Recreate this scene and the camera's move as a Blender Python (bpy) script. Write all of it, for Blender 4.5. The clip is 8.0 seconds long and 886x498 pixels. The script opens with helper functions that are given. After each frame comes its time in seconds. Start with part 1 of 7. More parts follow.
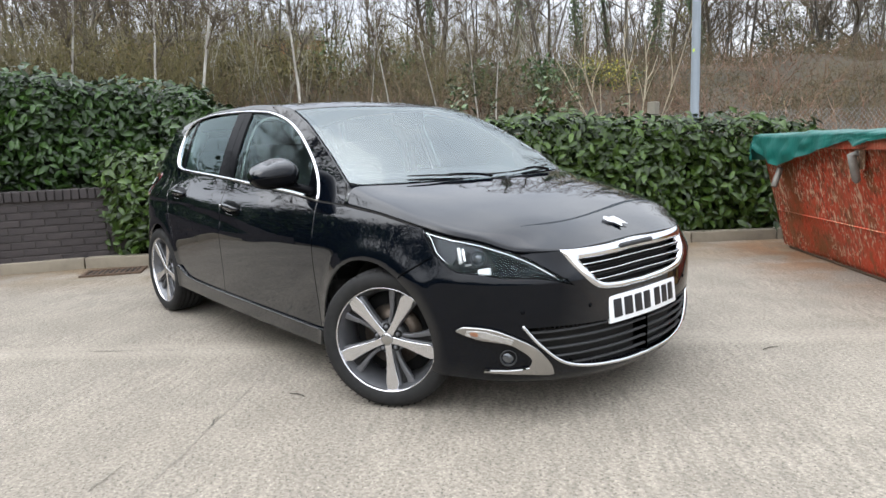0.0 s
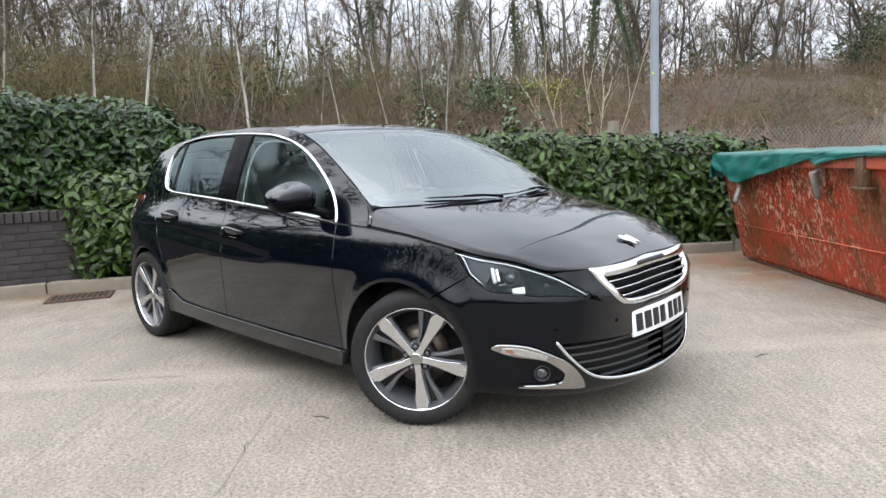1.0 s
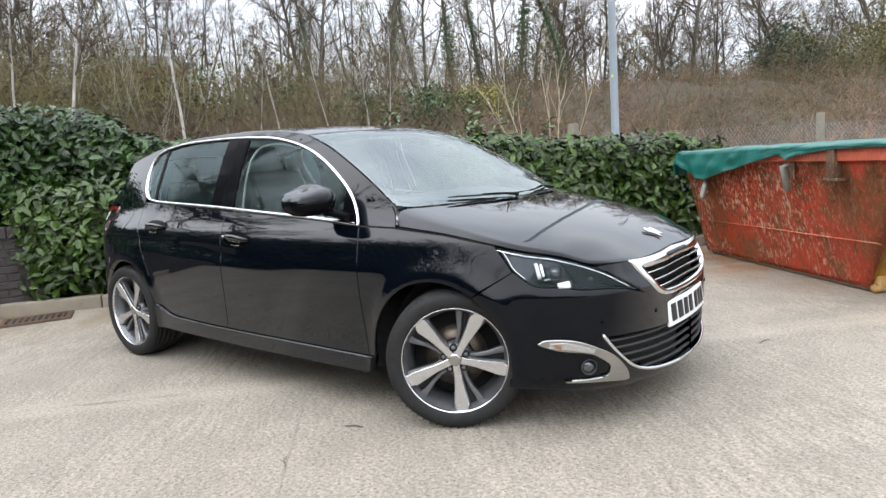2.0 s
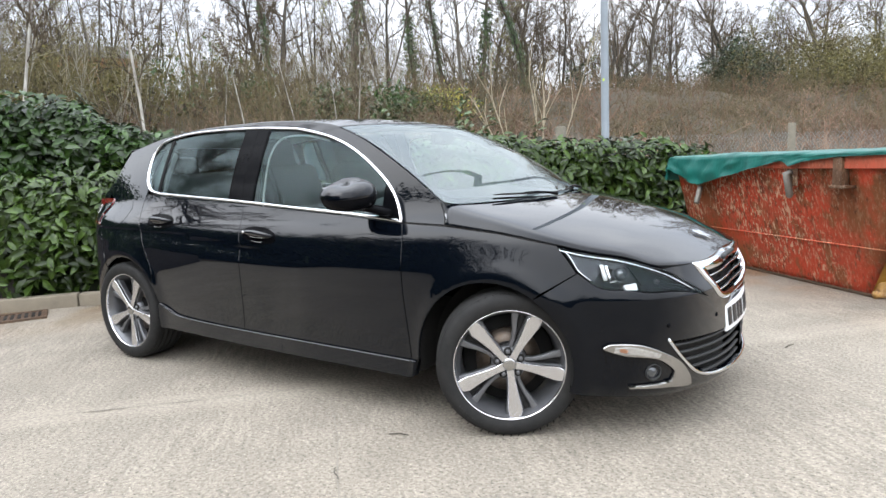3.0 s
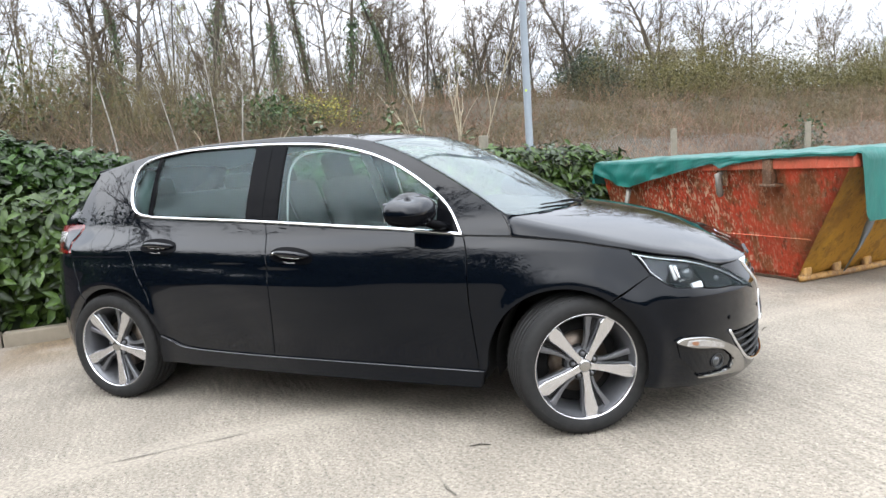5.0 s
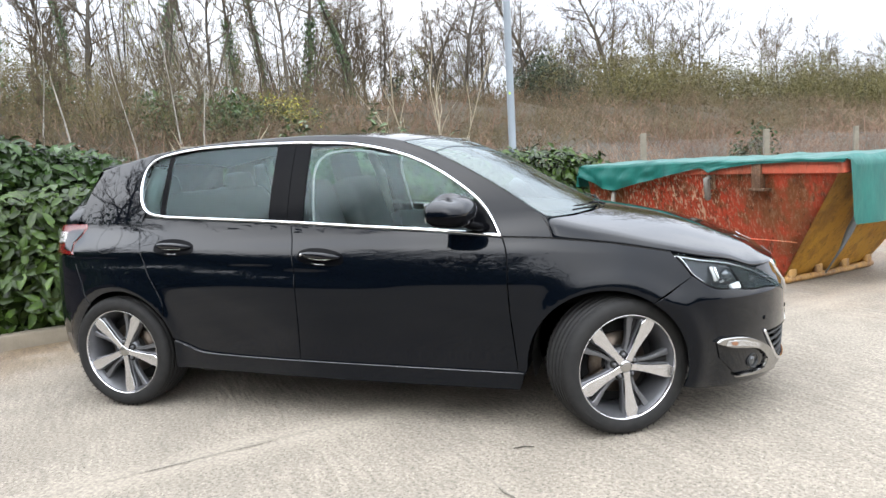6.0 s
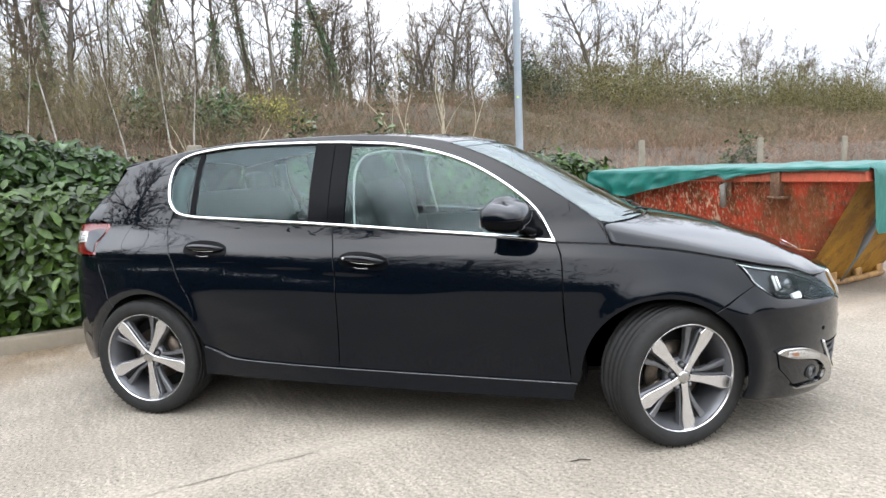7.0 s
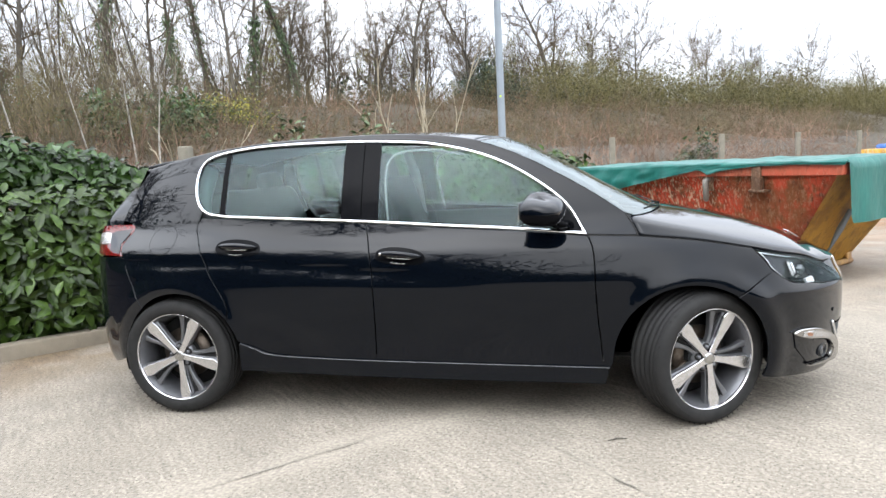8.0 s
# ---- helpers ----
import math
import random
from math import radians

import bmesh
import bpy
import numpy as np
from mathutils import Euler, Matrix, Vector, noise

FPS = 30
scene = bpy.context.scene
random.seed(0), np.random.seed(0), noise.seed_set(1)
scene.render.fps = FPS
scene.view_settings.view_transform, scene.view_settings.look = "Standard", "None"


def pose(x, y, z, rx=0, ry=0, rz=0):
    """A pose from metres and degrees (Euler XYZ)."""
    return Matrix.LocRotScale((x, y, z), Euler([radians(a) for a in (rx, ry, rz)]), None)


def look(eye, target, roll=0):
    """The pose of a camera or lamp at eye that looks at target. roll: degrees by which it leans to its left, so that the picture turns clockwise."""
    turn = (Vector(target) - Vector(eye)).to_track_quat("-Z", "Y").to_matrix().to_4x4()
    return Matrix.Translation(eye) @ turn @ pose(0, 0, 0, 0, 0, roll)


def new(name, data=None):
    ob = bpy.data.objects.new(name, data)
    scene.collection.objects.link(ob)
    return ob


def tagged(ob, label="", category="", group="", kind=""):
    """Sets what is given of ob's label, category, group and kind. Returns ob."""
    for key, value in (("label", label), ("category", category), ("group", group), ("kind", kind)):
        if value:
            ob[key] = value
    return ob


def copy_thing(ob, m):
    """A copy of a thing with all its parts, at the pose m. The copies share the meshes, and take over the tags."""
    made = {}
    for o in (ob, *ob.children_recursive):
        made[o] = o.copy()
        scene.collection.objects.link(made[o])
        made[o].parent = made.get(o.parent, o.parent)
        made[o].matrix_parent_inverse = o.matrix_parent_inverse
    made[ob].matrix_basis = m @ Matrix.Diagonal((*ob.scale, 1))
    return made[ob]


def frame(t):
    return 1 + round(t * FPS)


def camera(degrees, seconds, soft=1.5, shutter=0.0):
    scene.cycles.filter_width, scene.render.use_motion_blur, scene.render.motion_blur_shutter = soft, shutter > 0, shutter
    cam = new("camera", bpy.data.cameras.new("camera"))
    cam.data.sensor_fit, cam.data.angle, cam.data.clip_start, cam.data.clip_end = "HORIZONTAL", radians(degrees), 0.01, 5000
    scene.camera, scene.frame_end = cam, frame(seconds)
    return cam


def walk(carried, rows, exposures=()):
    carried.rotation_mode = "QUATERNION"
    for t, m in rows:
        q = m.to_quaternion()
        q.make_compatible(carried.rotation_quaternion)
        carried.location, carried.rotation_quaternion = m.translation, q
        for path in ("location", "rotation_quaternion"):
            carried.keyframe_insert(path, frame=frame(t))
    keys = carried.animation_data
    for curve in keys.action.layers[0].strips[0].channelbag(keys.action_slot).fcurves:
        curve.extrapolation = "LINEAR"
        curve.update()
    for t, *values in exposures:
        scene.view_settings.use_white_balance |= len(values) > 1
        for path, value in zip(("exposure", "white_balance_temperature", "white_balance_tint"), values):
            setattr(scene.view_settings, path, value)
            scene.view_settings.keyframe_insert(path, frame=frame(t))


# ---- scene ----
cam = camera(68.0, 8.0)
PATH = [
    (0, (2.277, -2.485, 1.135), (0.8, -1.174, 0.819), -2.3),
    (0.5, (2.217, -2.575, 1.16), (0.732, -1.264, 0.881), -0.6),
    (1, (2.062, -2.809, 1.185), (0.711, -1.361, 0.908), -2.5),
    (1.5, (1.902, -2.951, 1.186), (0.613, -1.445, 0.92), -1.5),
    (2, (1.688, -3.065, 1.158), (0.494, -1.482, 0.897), -3.8),
    (3.5, (1.053, -3.276, 1.149), (0.037, -1.576, 0.87), -1.2),
    (4, (0.862, -3.396, 1.175), (-0.079, -1.66, 0.857), -1.5),
    (4.5, (0.676, -3.54, 1.203), (-0.144, -1.738, 0.918), -3.0),
    (6, (0.094, -3.724, 1.236), (-0.472, -1.823, 0.974), -3.3),
    (6.5, (-0.065, -3.775, 1.242), (-0.605, -1.867, 0.983), -2.4),
    (7, (-0.24, -3.71, 1.244), (-0.747, -1.792, 0.99), -2.4),
    (7.5, (-0.38, -3.741, 1.244), (-0.863, -1.82, 0.973), -1.8),
    (8, (-0.566, -3.911, 1.255), (-0.948, -1.965, 0.992), -3.0),
]
walk(cam, [(t, look(eye, target, roll)) for t, eye, target, roll in PATH], [(0, 1.02), (2, 1.12), (4, 1.35), (6, 1.40), (8, 1.42)])

# ---- light: a bright overcast day ----
world = bpy.data.worlds.new("world")
scene.world = world
world.use_nodes = True
wn, wl = world.node_tree.nodes, world.node_tree.links
sky = wn.new("ShaderNodeTexSky")
sky.sky_type, sky.sun_disc, sky.sun_elevation, sky.sun_rotation = "NISHITA", False, radians(48), radians(200)
sky.air_density, sky.dust_density = 1.0, 4.0
grey = wn.new("ShaderNodeHueSaturation")
grey.inputs["Saturation"].default_value = 0.12
wl.new(sky.outputs[0], grey.inputs["Color"])
wco = wn.new("ShaderNodeTexCoord")
wno = wn.new("ShaderNodeTexNoise")
wno.inputs["Scale"].default_value, wno.inputs["Detail"].default_value = 2.6, 6.0
wl.new(wco.outputs["Generated"], wno.inputs["Vector"])
wra = wn.new("ShaderNodeValToRGB")
wra.color_ramp.elements[0].position, wra.color_ramp.elements[0].color = 0.35, (0.72, 0.75, 0.80, 1)
wra.color_ramp.elements[1].position, wra.color_ramp.elements[1].color = 0.65, (1.0, 1.0, 1.0, 1)
wl.new(wno.outputs["Fac"], wra.inputs["Fac"])
wmu = wn.new("ShaderNodeMixRGB")
wmu.blend_type = "MULTIPLY"
wmu.inputs["Fac"].default_value = 0.85
wl.new(grey.outputs[0], wmu.inputs[1])
wl.new(wra.outputs[0], wmu.inputs[2])
# thick bright cloud over most of the sky
cloud = wn.new("ShaderNodeMixRGB")
cloud.inputs["Fac"].default_value = 0.8
wtint = wn.new("ShaderNodeMixRGB")
wtint.blend_type = "MULTIPLY"
wtint.inputs["Fac"].default_value = 1.0
wtint.inputs[2].default_value = (7.05, 7.4, 7.98, 1)
wl.new(wra.outputs[0], wtint.inputs[1])
wl.new(wmu.outputs[0], cloud.inputs[1])
wl.new(wtint.outputs[0], cloud.inputs[2])
# an overcast sky is brighter overhead than at the horizon
wse = wn.new("ShaderNodeSeparateXYZ")
wl.new(wco.outputs["Generated"], wse.inputs[0])
wup = wn.new("ShaderNodeMapRange")
for k, v in enumerate((0.0, 1.0, 0.68, 1.45)):
    wup.inputs[k + 1].default_value = v
wl.new(wse.outputs[2], wup.inputs[0])
wov = wn.new("ShaderNodeVectorMath")
wov.operation = "SCALE"
wl.new(cloud.outputs[0], wov.inputs[0])
wl.new(wup.outputs[0], wov.inputs["Scale"])
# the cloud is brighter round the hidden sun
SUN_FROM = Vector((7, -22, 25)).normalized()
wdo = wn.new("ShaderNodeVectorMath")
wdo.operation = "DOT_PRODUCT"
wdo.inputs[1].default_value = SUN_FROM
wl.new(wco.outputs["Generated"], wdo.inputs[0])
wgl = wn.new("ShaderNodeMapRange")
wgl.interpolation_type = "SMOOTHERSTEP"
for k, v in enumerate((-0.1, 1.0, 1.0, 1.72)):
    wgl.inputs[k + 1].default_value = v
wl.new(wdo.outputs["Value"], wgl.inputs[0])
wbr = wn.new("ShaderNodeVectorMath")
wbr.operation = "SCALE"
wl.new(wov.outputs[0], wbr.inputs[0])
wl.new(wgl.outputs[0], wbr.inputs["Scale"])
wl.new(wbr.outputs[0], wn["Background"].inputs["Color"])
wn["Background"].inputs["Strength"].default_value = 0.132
sun = new("sun", bpy.data.lights.new("sun", "SUN"))
sun.data.energy, sun.data.angle, sun.data.color = 0.5, radians(150), (1.0, 0.93, 0.83)
sun.matrix_world = look((0, 0, 30), (-7, 22, 5))

# ---- materials ----
def material(name, colour, rough=0.5, metal=0.0, second=None, scale=8.0, spread=0.5, bump=0.0, bump_scale=60.0, coat=0.0, ior=1.45, detail=6.0,
             by_object=0.0, stretch=(1, 1, 1), spec=0.5):
    """A principled surface: two colours mixed by noise, grain in the roughness, fine relief."""
    m = bpy.data.materials.new(name)
    m.use_nodes = True
    n, l = m.node_tree.nodes, m.node_tree.links
    b = n["Principled BSDF"]
    b.inputs["Base Color"].default_value = (*colour, 1)
    b.inputs["Roughness"].default_value, b.inputs["Metallic"].default_value = rough, metal
    b.inputs["IOR"].default_value, b.inputs["Coat Weight"].default_value, b.inputs["Coat Roughness"].default_value = ior, coat, 0.02
    b.inputs["Specular IOR Level"].default_value = spec
    co = n.new("ShaderNodeTexCoord")
    mp = n.new("ShaderNodeMapping")
    mp.inputs["Scale"].default_value = stretch
    l.new(co.outputs["Object"], mp.inputs["Vector"])
    out = None
    if second:
        t = n.new("ShaderNodeTexNoise")
        t.inputs["Scale"].default_value, t.inputs["Detail"].default_value, t.inputs["Roughness"].default_value = scale, detail, 0.65
        l.new(mp.outputs[0], t.inputs["Vector"])
        r = n.new("ShaderNodeMapRange")
        r.inputs["From Min"].default_value, r.inputs["From Max"].default_value = 0.5 - spread / 2, 0.5 + spread / 2
        l.new(t.outputs["Fac"], r.inputs["Value"])
        x = n.new("ShaderNodeMixRGB")
        x.inputs[1].default_value, x.inputs[2].default_value = (*colour, 1), (*second, 1)
        l.new(r.outputs[0], x.inputs["Fac"])
        out = x.outputs[0]
    if by_object:
        o = n.new("ShaderNodeObjectInfo")
        r2 = n.new("ShaderNodeMapRange")
        r2.inputs["To Min"].default_value, r2.inputs["To Max"].default_value = 1 - by_object, 1 + by_object
        l.new(o.outputs["Random"], r2.inputs["Value"])
        h = n.new("ShaderNodeHueSaturation")
        h.inputs["Color"].default_value = (*colour, 1)
        if out:
            l.new(out, h.inputs["Color"])
        l.new(r2.outputs[0], h.inputs["Value"])
        out = h.outputs[0]
    if out:
        l.new(out, b.inputs["Base Color"])
    if bump:
        t2 = n.new("ShaderNodeTexNoise")
        t2.inputs["Scale"].default_value, t2.inputs["Detail"].default_value = bump_scale, 4.0
        l.new(mp.outputs[0], t2.inputs["Vector"])
        bp = n.new("ShaderNodeBump")
        bp.inputs["Strength"].default_value, bp.inputs["Distance"].default_value = bump, 0.01
        l.new(t2.outputs["Fac"], bp.inputs["Height"])
        l.new(bp.outputs[0], b.inputs["Normal"])
    return m


def glass(name, colour, ior=1.62, rough=0.0, gloss=(0.70, 0.86, 0.88)):
    """Thin clear pane: a mirror gloss over a tinted see-through sheet."""
    m = bpy.data.materials.new(name)
    m.use_nodes = True
    n, l = m.node_tree.nodes, m.node_tree.links
    n.remove(n["Principled BSDF"])
    t, g, f, x = n.new("ShaderNodeBsdfTransparent"), n.new("ShaderNodeBsdfGlossy"), n.new("ShaderNodeFresnel"), n.new("ShaderNodeMixShader")
    t.inputs["Color"].default_value, g.inputs["Roughness"].default_value = (*colour, 1), rough
    g.inputs["Color"].default_value = (*gloss, 1)
    f.inputs["IOR"].default_value = ior
    l.new(f.outputs[0], x.inputs[0])
    l.new(t.outputs[0], x.inputs[1])
    l.new(g.outputs[0], x.inputs[2])
    l.new(x.outputs[0], n["Material Output"].inputs["Surface"])
    return m


PAINT = material("black_blue_paint", (0.0011, 0.0019, 0.0036), 0.4, 0.0, second=(0.0017, 0.0028, 0.0050), scale=900, coat=1.0, bump=0.05, bump_scale=4, spec=0.0)
PAINT.node_tree.links.new([k for k in PAINT.node_tree.nodes if k.bl_idname == "ShaderNodeBump"][0].outputs[0], PAINT.node_tree.nodes["Principled BSDF"].inputs["Coat Normal"])
PAINT.node_tree.nodes["Principled BSDF"].inputs["Coat IOR"].default_value = 2.0
slant = PAINT.node_tree.nodes.new("ShaderNodeLayerWeight")
gloss_rise = PAINT.node_tree.nodes.new("ShaderNodeMapRange")
for k, v in enumerate((0.14, 0.63, 0.18, 1.0)):
    gloss_rise.inputs[k + 1].default_value = v
PAINT.node_tree.links.new(slant.outputs["Facing"], gloss_rise.inputs[0])
PAINT.node_tree.links.new(gloss_rise.outputs[0], PAINT.node_tree.nodes["Principled BSDF"].inputs["Coat Weight"])
TRIM_BLACK = material("gloss_black_trim", (0.0025, 0.0028, 0.0036), 0.08, second=(0.004, 0.0042, 0.005), scale=50, spec=0.05)
PLASTIC = material("dark_grain_plastic", (0.016, 0.017, 0.018), 0.55, second=(0.024, 0.025, 0.026), scale=400, bump=0.15, bump_scale=900)
CHROME = material("bright_chrome", (0.82, 0.83, 0.85), 0.08, 1.0, second=(0.74, 0.75, 0.77), scale=20)
SATIN = material("satin_chrome", (0.43, 0.425, 0.415), 0.26, 1.0, second=(0.36, 0.355, 0.35), scale=14)
ALLOY = material("machined_alloy", (0.72, 0.72, 0.74), 0.25, 1.0, second=(0.6, 0.6, 0.62), scale=60)
ALLOY_DARK = material("grey_wheel_paint", (0.115, 0.118, 0.126), 0.32, 0.6, second=(0.15, 0.152, 0.16), scale=30)
RUBBER = material("tyre_rubber", (0.014, 0.014, 0.0145), 0.7, second=(0.024, 0.0235, 0.0225), scale=25, bump=0.1, bump_scale=300, spec=0.2)
IRON = material("brake_iron", (0.16, 0.14, 0.12), 0.4, 0.9, second=(0.1, 0.07, 0.05), scale=40)
UNDER = material("underbody_black", (0.008, 0.008, 0.008), 0.9, second=(0.014, 0.013, 0.012), scale=20)
PLATE_WHITE = material("plate_white", (0.72, 0.73, 0.74), 0.3, second=(0.66, 0.67, 0.68), scale=30)
PLATE_INK = material("plate_black", (0.01, 0.01, 0.012), 0.4)
PANE = glass("window_glass", (0.78, 0.92, 0.90), 1.43)
PANE_DARK = glass("privacy_glass", (0.52, 0.69, 0.67), 1.48)
SCREEN = glass("windscreen_glass", (0.80, 0.88, 0.86), 2.75, 0.0, (0.92, 1.0, 1.0))
LENS = glass("lamp_lens", (0.93, 0.95, 0.96), 1.28)
RED_LENS = material("red_lamp_lens", (0.13, 0.005, 0.006), 0.08, second=(0.08, 0.003, 0.004), scale=60, coat=1.0)
CLEAR_LENS = material("clear_reflector_lens", (0.6, 0.59, 0.57), 0.12, 0.7, second=(0.35, 0.345, 0.34), scale=90, coat=1.0, bump=0.4, bump_scale=220)
SATIN_DARK = material("satin_grey_bezel", (0.045, 0.047, 0.052), 0.3, 0.7, second=(0.03, 0.031, 0.034), scale=30)
AMBER = material("amber_bulb", (0.26, 0.13, 0.075), 0.3, second=(0.2, 0.09, 0.05), scale=40)
CABIN = material("cabin_grey_cloth", (0.07, 0.073, 0.077), 0.8, second=(0.09, 0.093, 0.097), scale=14)
CABIN_LIGHT = material("pale_headlining", (0.42, 0.43, 0.43), 0.85, second=(0.36, 0.37, 0.37), scale=60)


def concrete():
    m = material("brushed_concrete", (0.216, 0.189, 0.152), 0.9, second=(0.246, 0.219, 0.180), scale=0.9, spread=0.7, detail=9)
    n, l = m.node_tree.nodes, m.node_tree.links
    b = n["Principled BSDF"]
    mix = b.inputs["Base Color"].links[0].from_node
    co = [k for k in n if k.bl_idname == "ShaderNodeTexCoord"][0]

    def noise_at(scale, stretch, turn=0.0, detail=4.0):
        rot = n.new("ShaderNodeMapping")
        rot.inputs["Rotation"].default_value = (0, 0, turn)
        mp = n.new("ShaderNodeMapping")
        mp.inputs["Scale"].default_value = stretch
        t = n.new("ShaderNodeTexNoise")
        t.inputs["Scale"].default_value, t.inputs["Detail"].default_value = scale, detail
        l.new(co.outputs["Object"], rot.inputs["Vector"])
        l.new(rot.outputs[0], mp.inputs["Vector"])
        l.new(mp.outputs[0], t.inputs["Vector"])
        return t.outputs["Fac"]

    grit = noise_at(58, (1, 1, 1), detail=6)
    # ribs left by the broom, across the slab joint
    brush = noise_at(27, (0.20, 1, 1), radians(48), 2.0)
    ramp = n.new("ShaderNodeMapRange")
    ramp.inputs["From Min"].default_value, ramp.inputs["From Max"].default_value = 0.32, 0.68
    ramp.inputs["To Min"].default_value, ramp.inputs["To Max"].default_value = 0.70, 1.24
    l.new(grit, ramp.inputs["Value"])
    ramp2 = n.new("ShaderNodeMapRange")
    ramp2.inputs["From Min"].default_value, ramp2.inputs["From Max"].default_value = 0.36, 0.62
    ramp2.inputs["To Min"].default_value, ramp2.inputs["To Max"].default_value = 0.84, 1.08
    l.new(brush, ramp2.inputs["Value"])
    mul = n.new("ShaderNodeMath")
    mul.operation = "MULTIPLY"
    l.new(ramp.outputs[0], mul.inputs[0])
    def math_(op, *args):
        k = n.new("ShaderNodeMath")
        k.operation = op
        for i, a in enumerate(args):
            if isinstance(a, (int, float)):
                k.inputs[i].default_value = a
            else:
                l.new(a, k.inputs[i])
        return k.outputs[0]

    def ranged(v, lo, hi, to_lo, to_hi):
        r = n.new("ShaderNodeMapRange")
        r.interpolation_type = "SMOOTHSTEP"
        for i, a in enumerate((lo, hi, to_lo, to_hi)):
            r.inputs[i + 1].default_value = a
        l.new(v, r.inputs[0])
        return r.outputs[0]

    # pale chips, dark pits, worn patches, and the smooth float-finished band beside the slab joint
    chips = ranged(noise_at(120, (1, 1, 1), detail=2), 0.60, 0.70, 1.0, 1.62)
    pits = ranged(noise_at(85, (1, 1.0, 1), 0.4, detail=3), 0.34, 0.43, 0.50, 1.0)
    worn = ranged(noise_at(2.3, (1, 1, 1), detail=6), 0.38, 0.62, 0.93, 1.07)
    sep = n.new("ShaderNodeSeparateXYZ")
    l.new(co.outputs["Object"], sep.inputs[0])
    across = math_("SUBTRACT", math_("MULTIPLY", math_("ADD", sep.outputs[0], 1.11), 0.710), math_("MULTIPLY", math_("ADD", sep.outputs[1], 0.735), 0.704))
    wavy = math_("ADD", across, math_("MULTIPLY", math_("SUBTRACT", noise_at(3.0, (1, 1, 1)), 0.5), 0.12))
    away = math_("ABSOLUTE", wavy)
    band = ranged(away, 0.05, 0.19, 1.0, 0.0)
    # the ribs are worn away in places and floated out along the joint
    ribbed = math_("MULTIPLY", ranged(noise_at(1.1, (1, 1, 1), detail=5), 0.40, 0.62, 0.25, 1.0), math_("SUBTRACT", 1.0, band))
    l.new(math_("ADD", math_("MULTIPLY", math_("SUBTRACT", ramp2.outputs[0], 1.0), ribbed), 1.0), mul.inputs[1])
    slab = ranged(across, -0.02, 0.02, 0.97, 1.02)
    chips = math_("ADD", math_("MULTIPLY", math_("SUBTRACT", chips, 1.0), math_("SUBTRACT", 1.0, band)), 1.0)
    pits = math_("MAXIMUM", pits, math_("MULTIPLY", band, 0.95))
    tone = math_("MULTIPLY", math_("MULTIPLY", chips, pits), math_("MULTIPLY", worn, slab))
    tone = math_("MULTIPLY", tone, math_("ADD", math_("MULTIPLY", band, 0.16), 1.0))
    # brown earth washed out from the kerb and round the skip
    back = math_("ADD", math_("MULTIPLY", math_("ADD", sep.outputs[0], 4.12), -0.753), math_("MULTIPLY", math_("SUBTRACT", sep.outputs[1], 0.46), 0.658))
    soil = math_("MULTIPLY", ranged(back, -1.5, 0.0, 0.0, 1.0), ranged(noise_at(1.7, (1, 1, 1), detail=8), 0.33, 0.58, 0.1, 0.9))
    earth = n.new("ShaderNodeMixRGB")
    earth.inputs[2].default_value = (0.155, 0.108, 0.062, 1)
    l.new(soil, earth.inputs["Fac"])
    l.new(mix.outputs[0], earth.inputs[1])
    mix = earth
    sx_, sy_ = math_("ADD", sep.outputs[0], 0.19), math_("SUBTRACT", sep.outputs[1], 4.20)
    along = math_("SUBTRACT", math_("MULTIPLY", sx_, 0.69), math_("MULTIPLY", sy_, 0.72))
    off = math_("ADD", math_("MULTIPLY", sx_, 0.72), math_("MULTIPLY", sy_, 0.69))
    wash = math_("MULTIPLY", math_("MULTIPLY", ranged(off, -1.0, -0.1, 0.0, 1.0), ranged(along, -1.0, -0.1, 0.0, 1.0)), math_("MULTIPLY", ranged(along, 0.5, 2.4, 1.0, 0.15), ranged(noise_at(2.4, (1, 1, 1), detail=8), 0.34, 0.58, 0.15, 0.95)))
    rusty = n.new("ShaderNodeMixRGB")
    rusty.inputs[2].default_value = (0.20, 0.105, 0.050, 1)
    l.new(wash, rusty.inputs["Fac"])
    l.new(mix.outputs[0], rusty.inputs[1])
    mix = rusty
    hs = n.new("ShaderNodeHueSaturation")
    l.new(mix.outputs[0], hs.inputs["Color"])
    l.new(math_("MULTIPLY", mul.outputs[0], tone), hs.inputs["Value"])
    l.new(hs.outputs[0], b.inputs["Base Color"])
    add = n.new("ShaderNodeMath")
    l.new(math_("MULTIPLY", grit, 0.7), add.inputs[0])
    l.new(math_("MULTIPLY", math_("MULTIPLY", brush, ribbed), 1.6), add.inputs[1])
    bp = n.new("ShaderNodeBump")
    bp.inputs["Strength"].default_value, bp.inputs["Distance"].default_value = 0.8, 0.010
    l.new(add.outputs[0], bp.inputs["Height"])
    l.new(bp.outputs[0], b.inputs["Normal"])
    return m


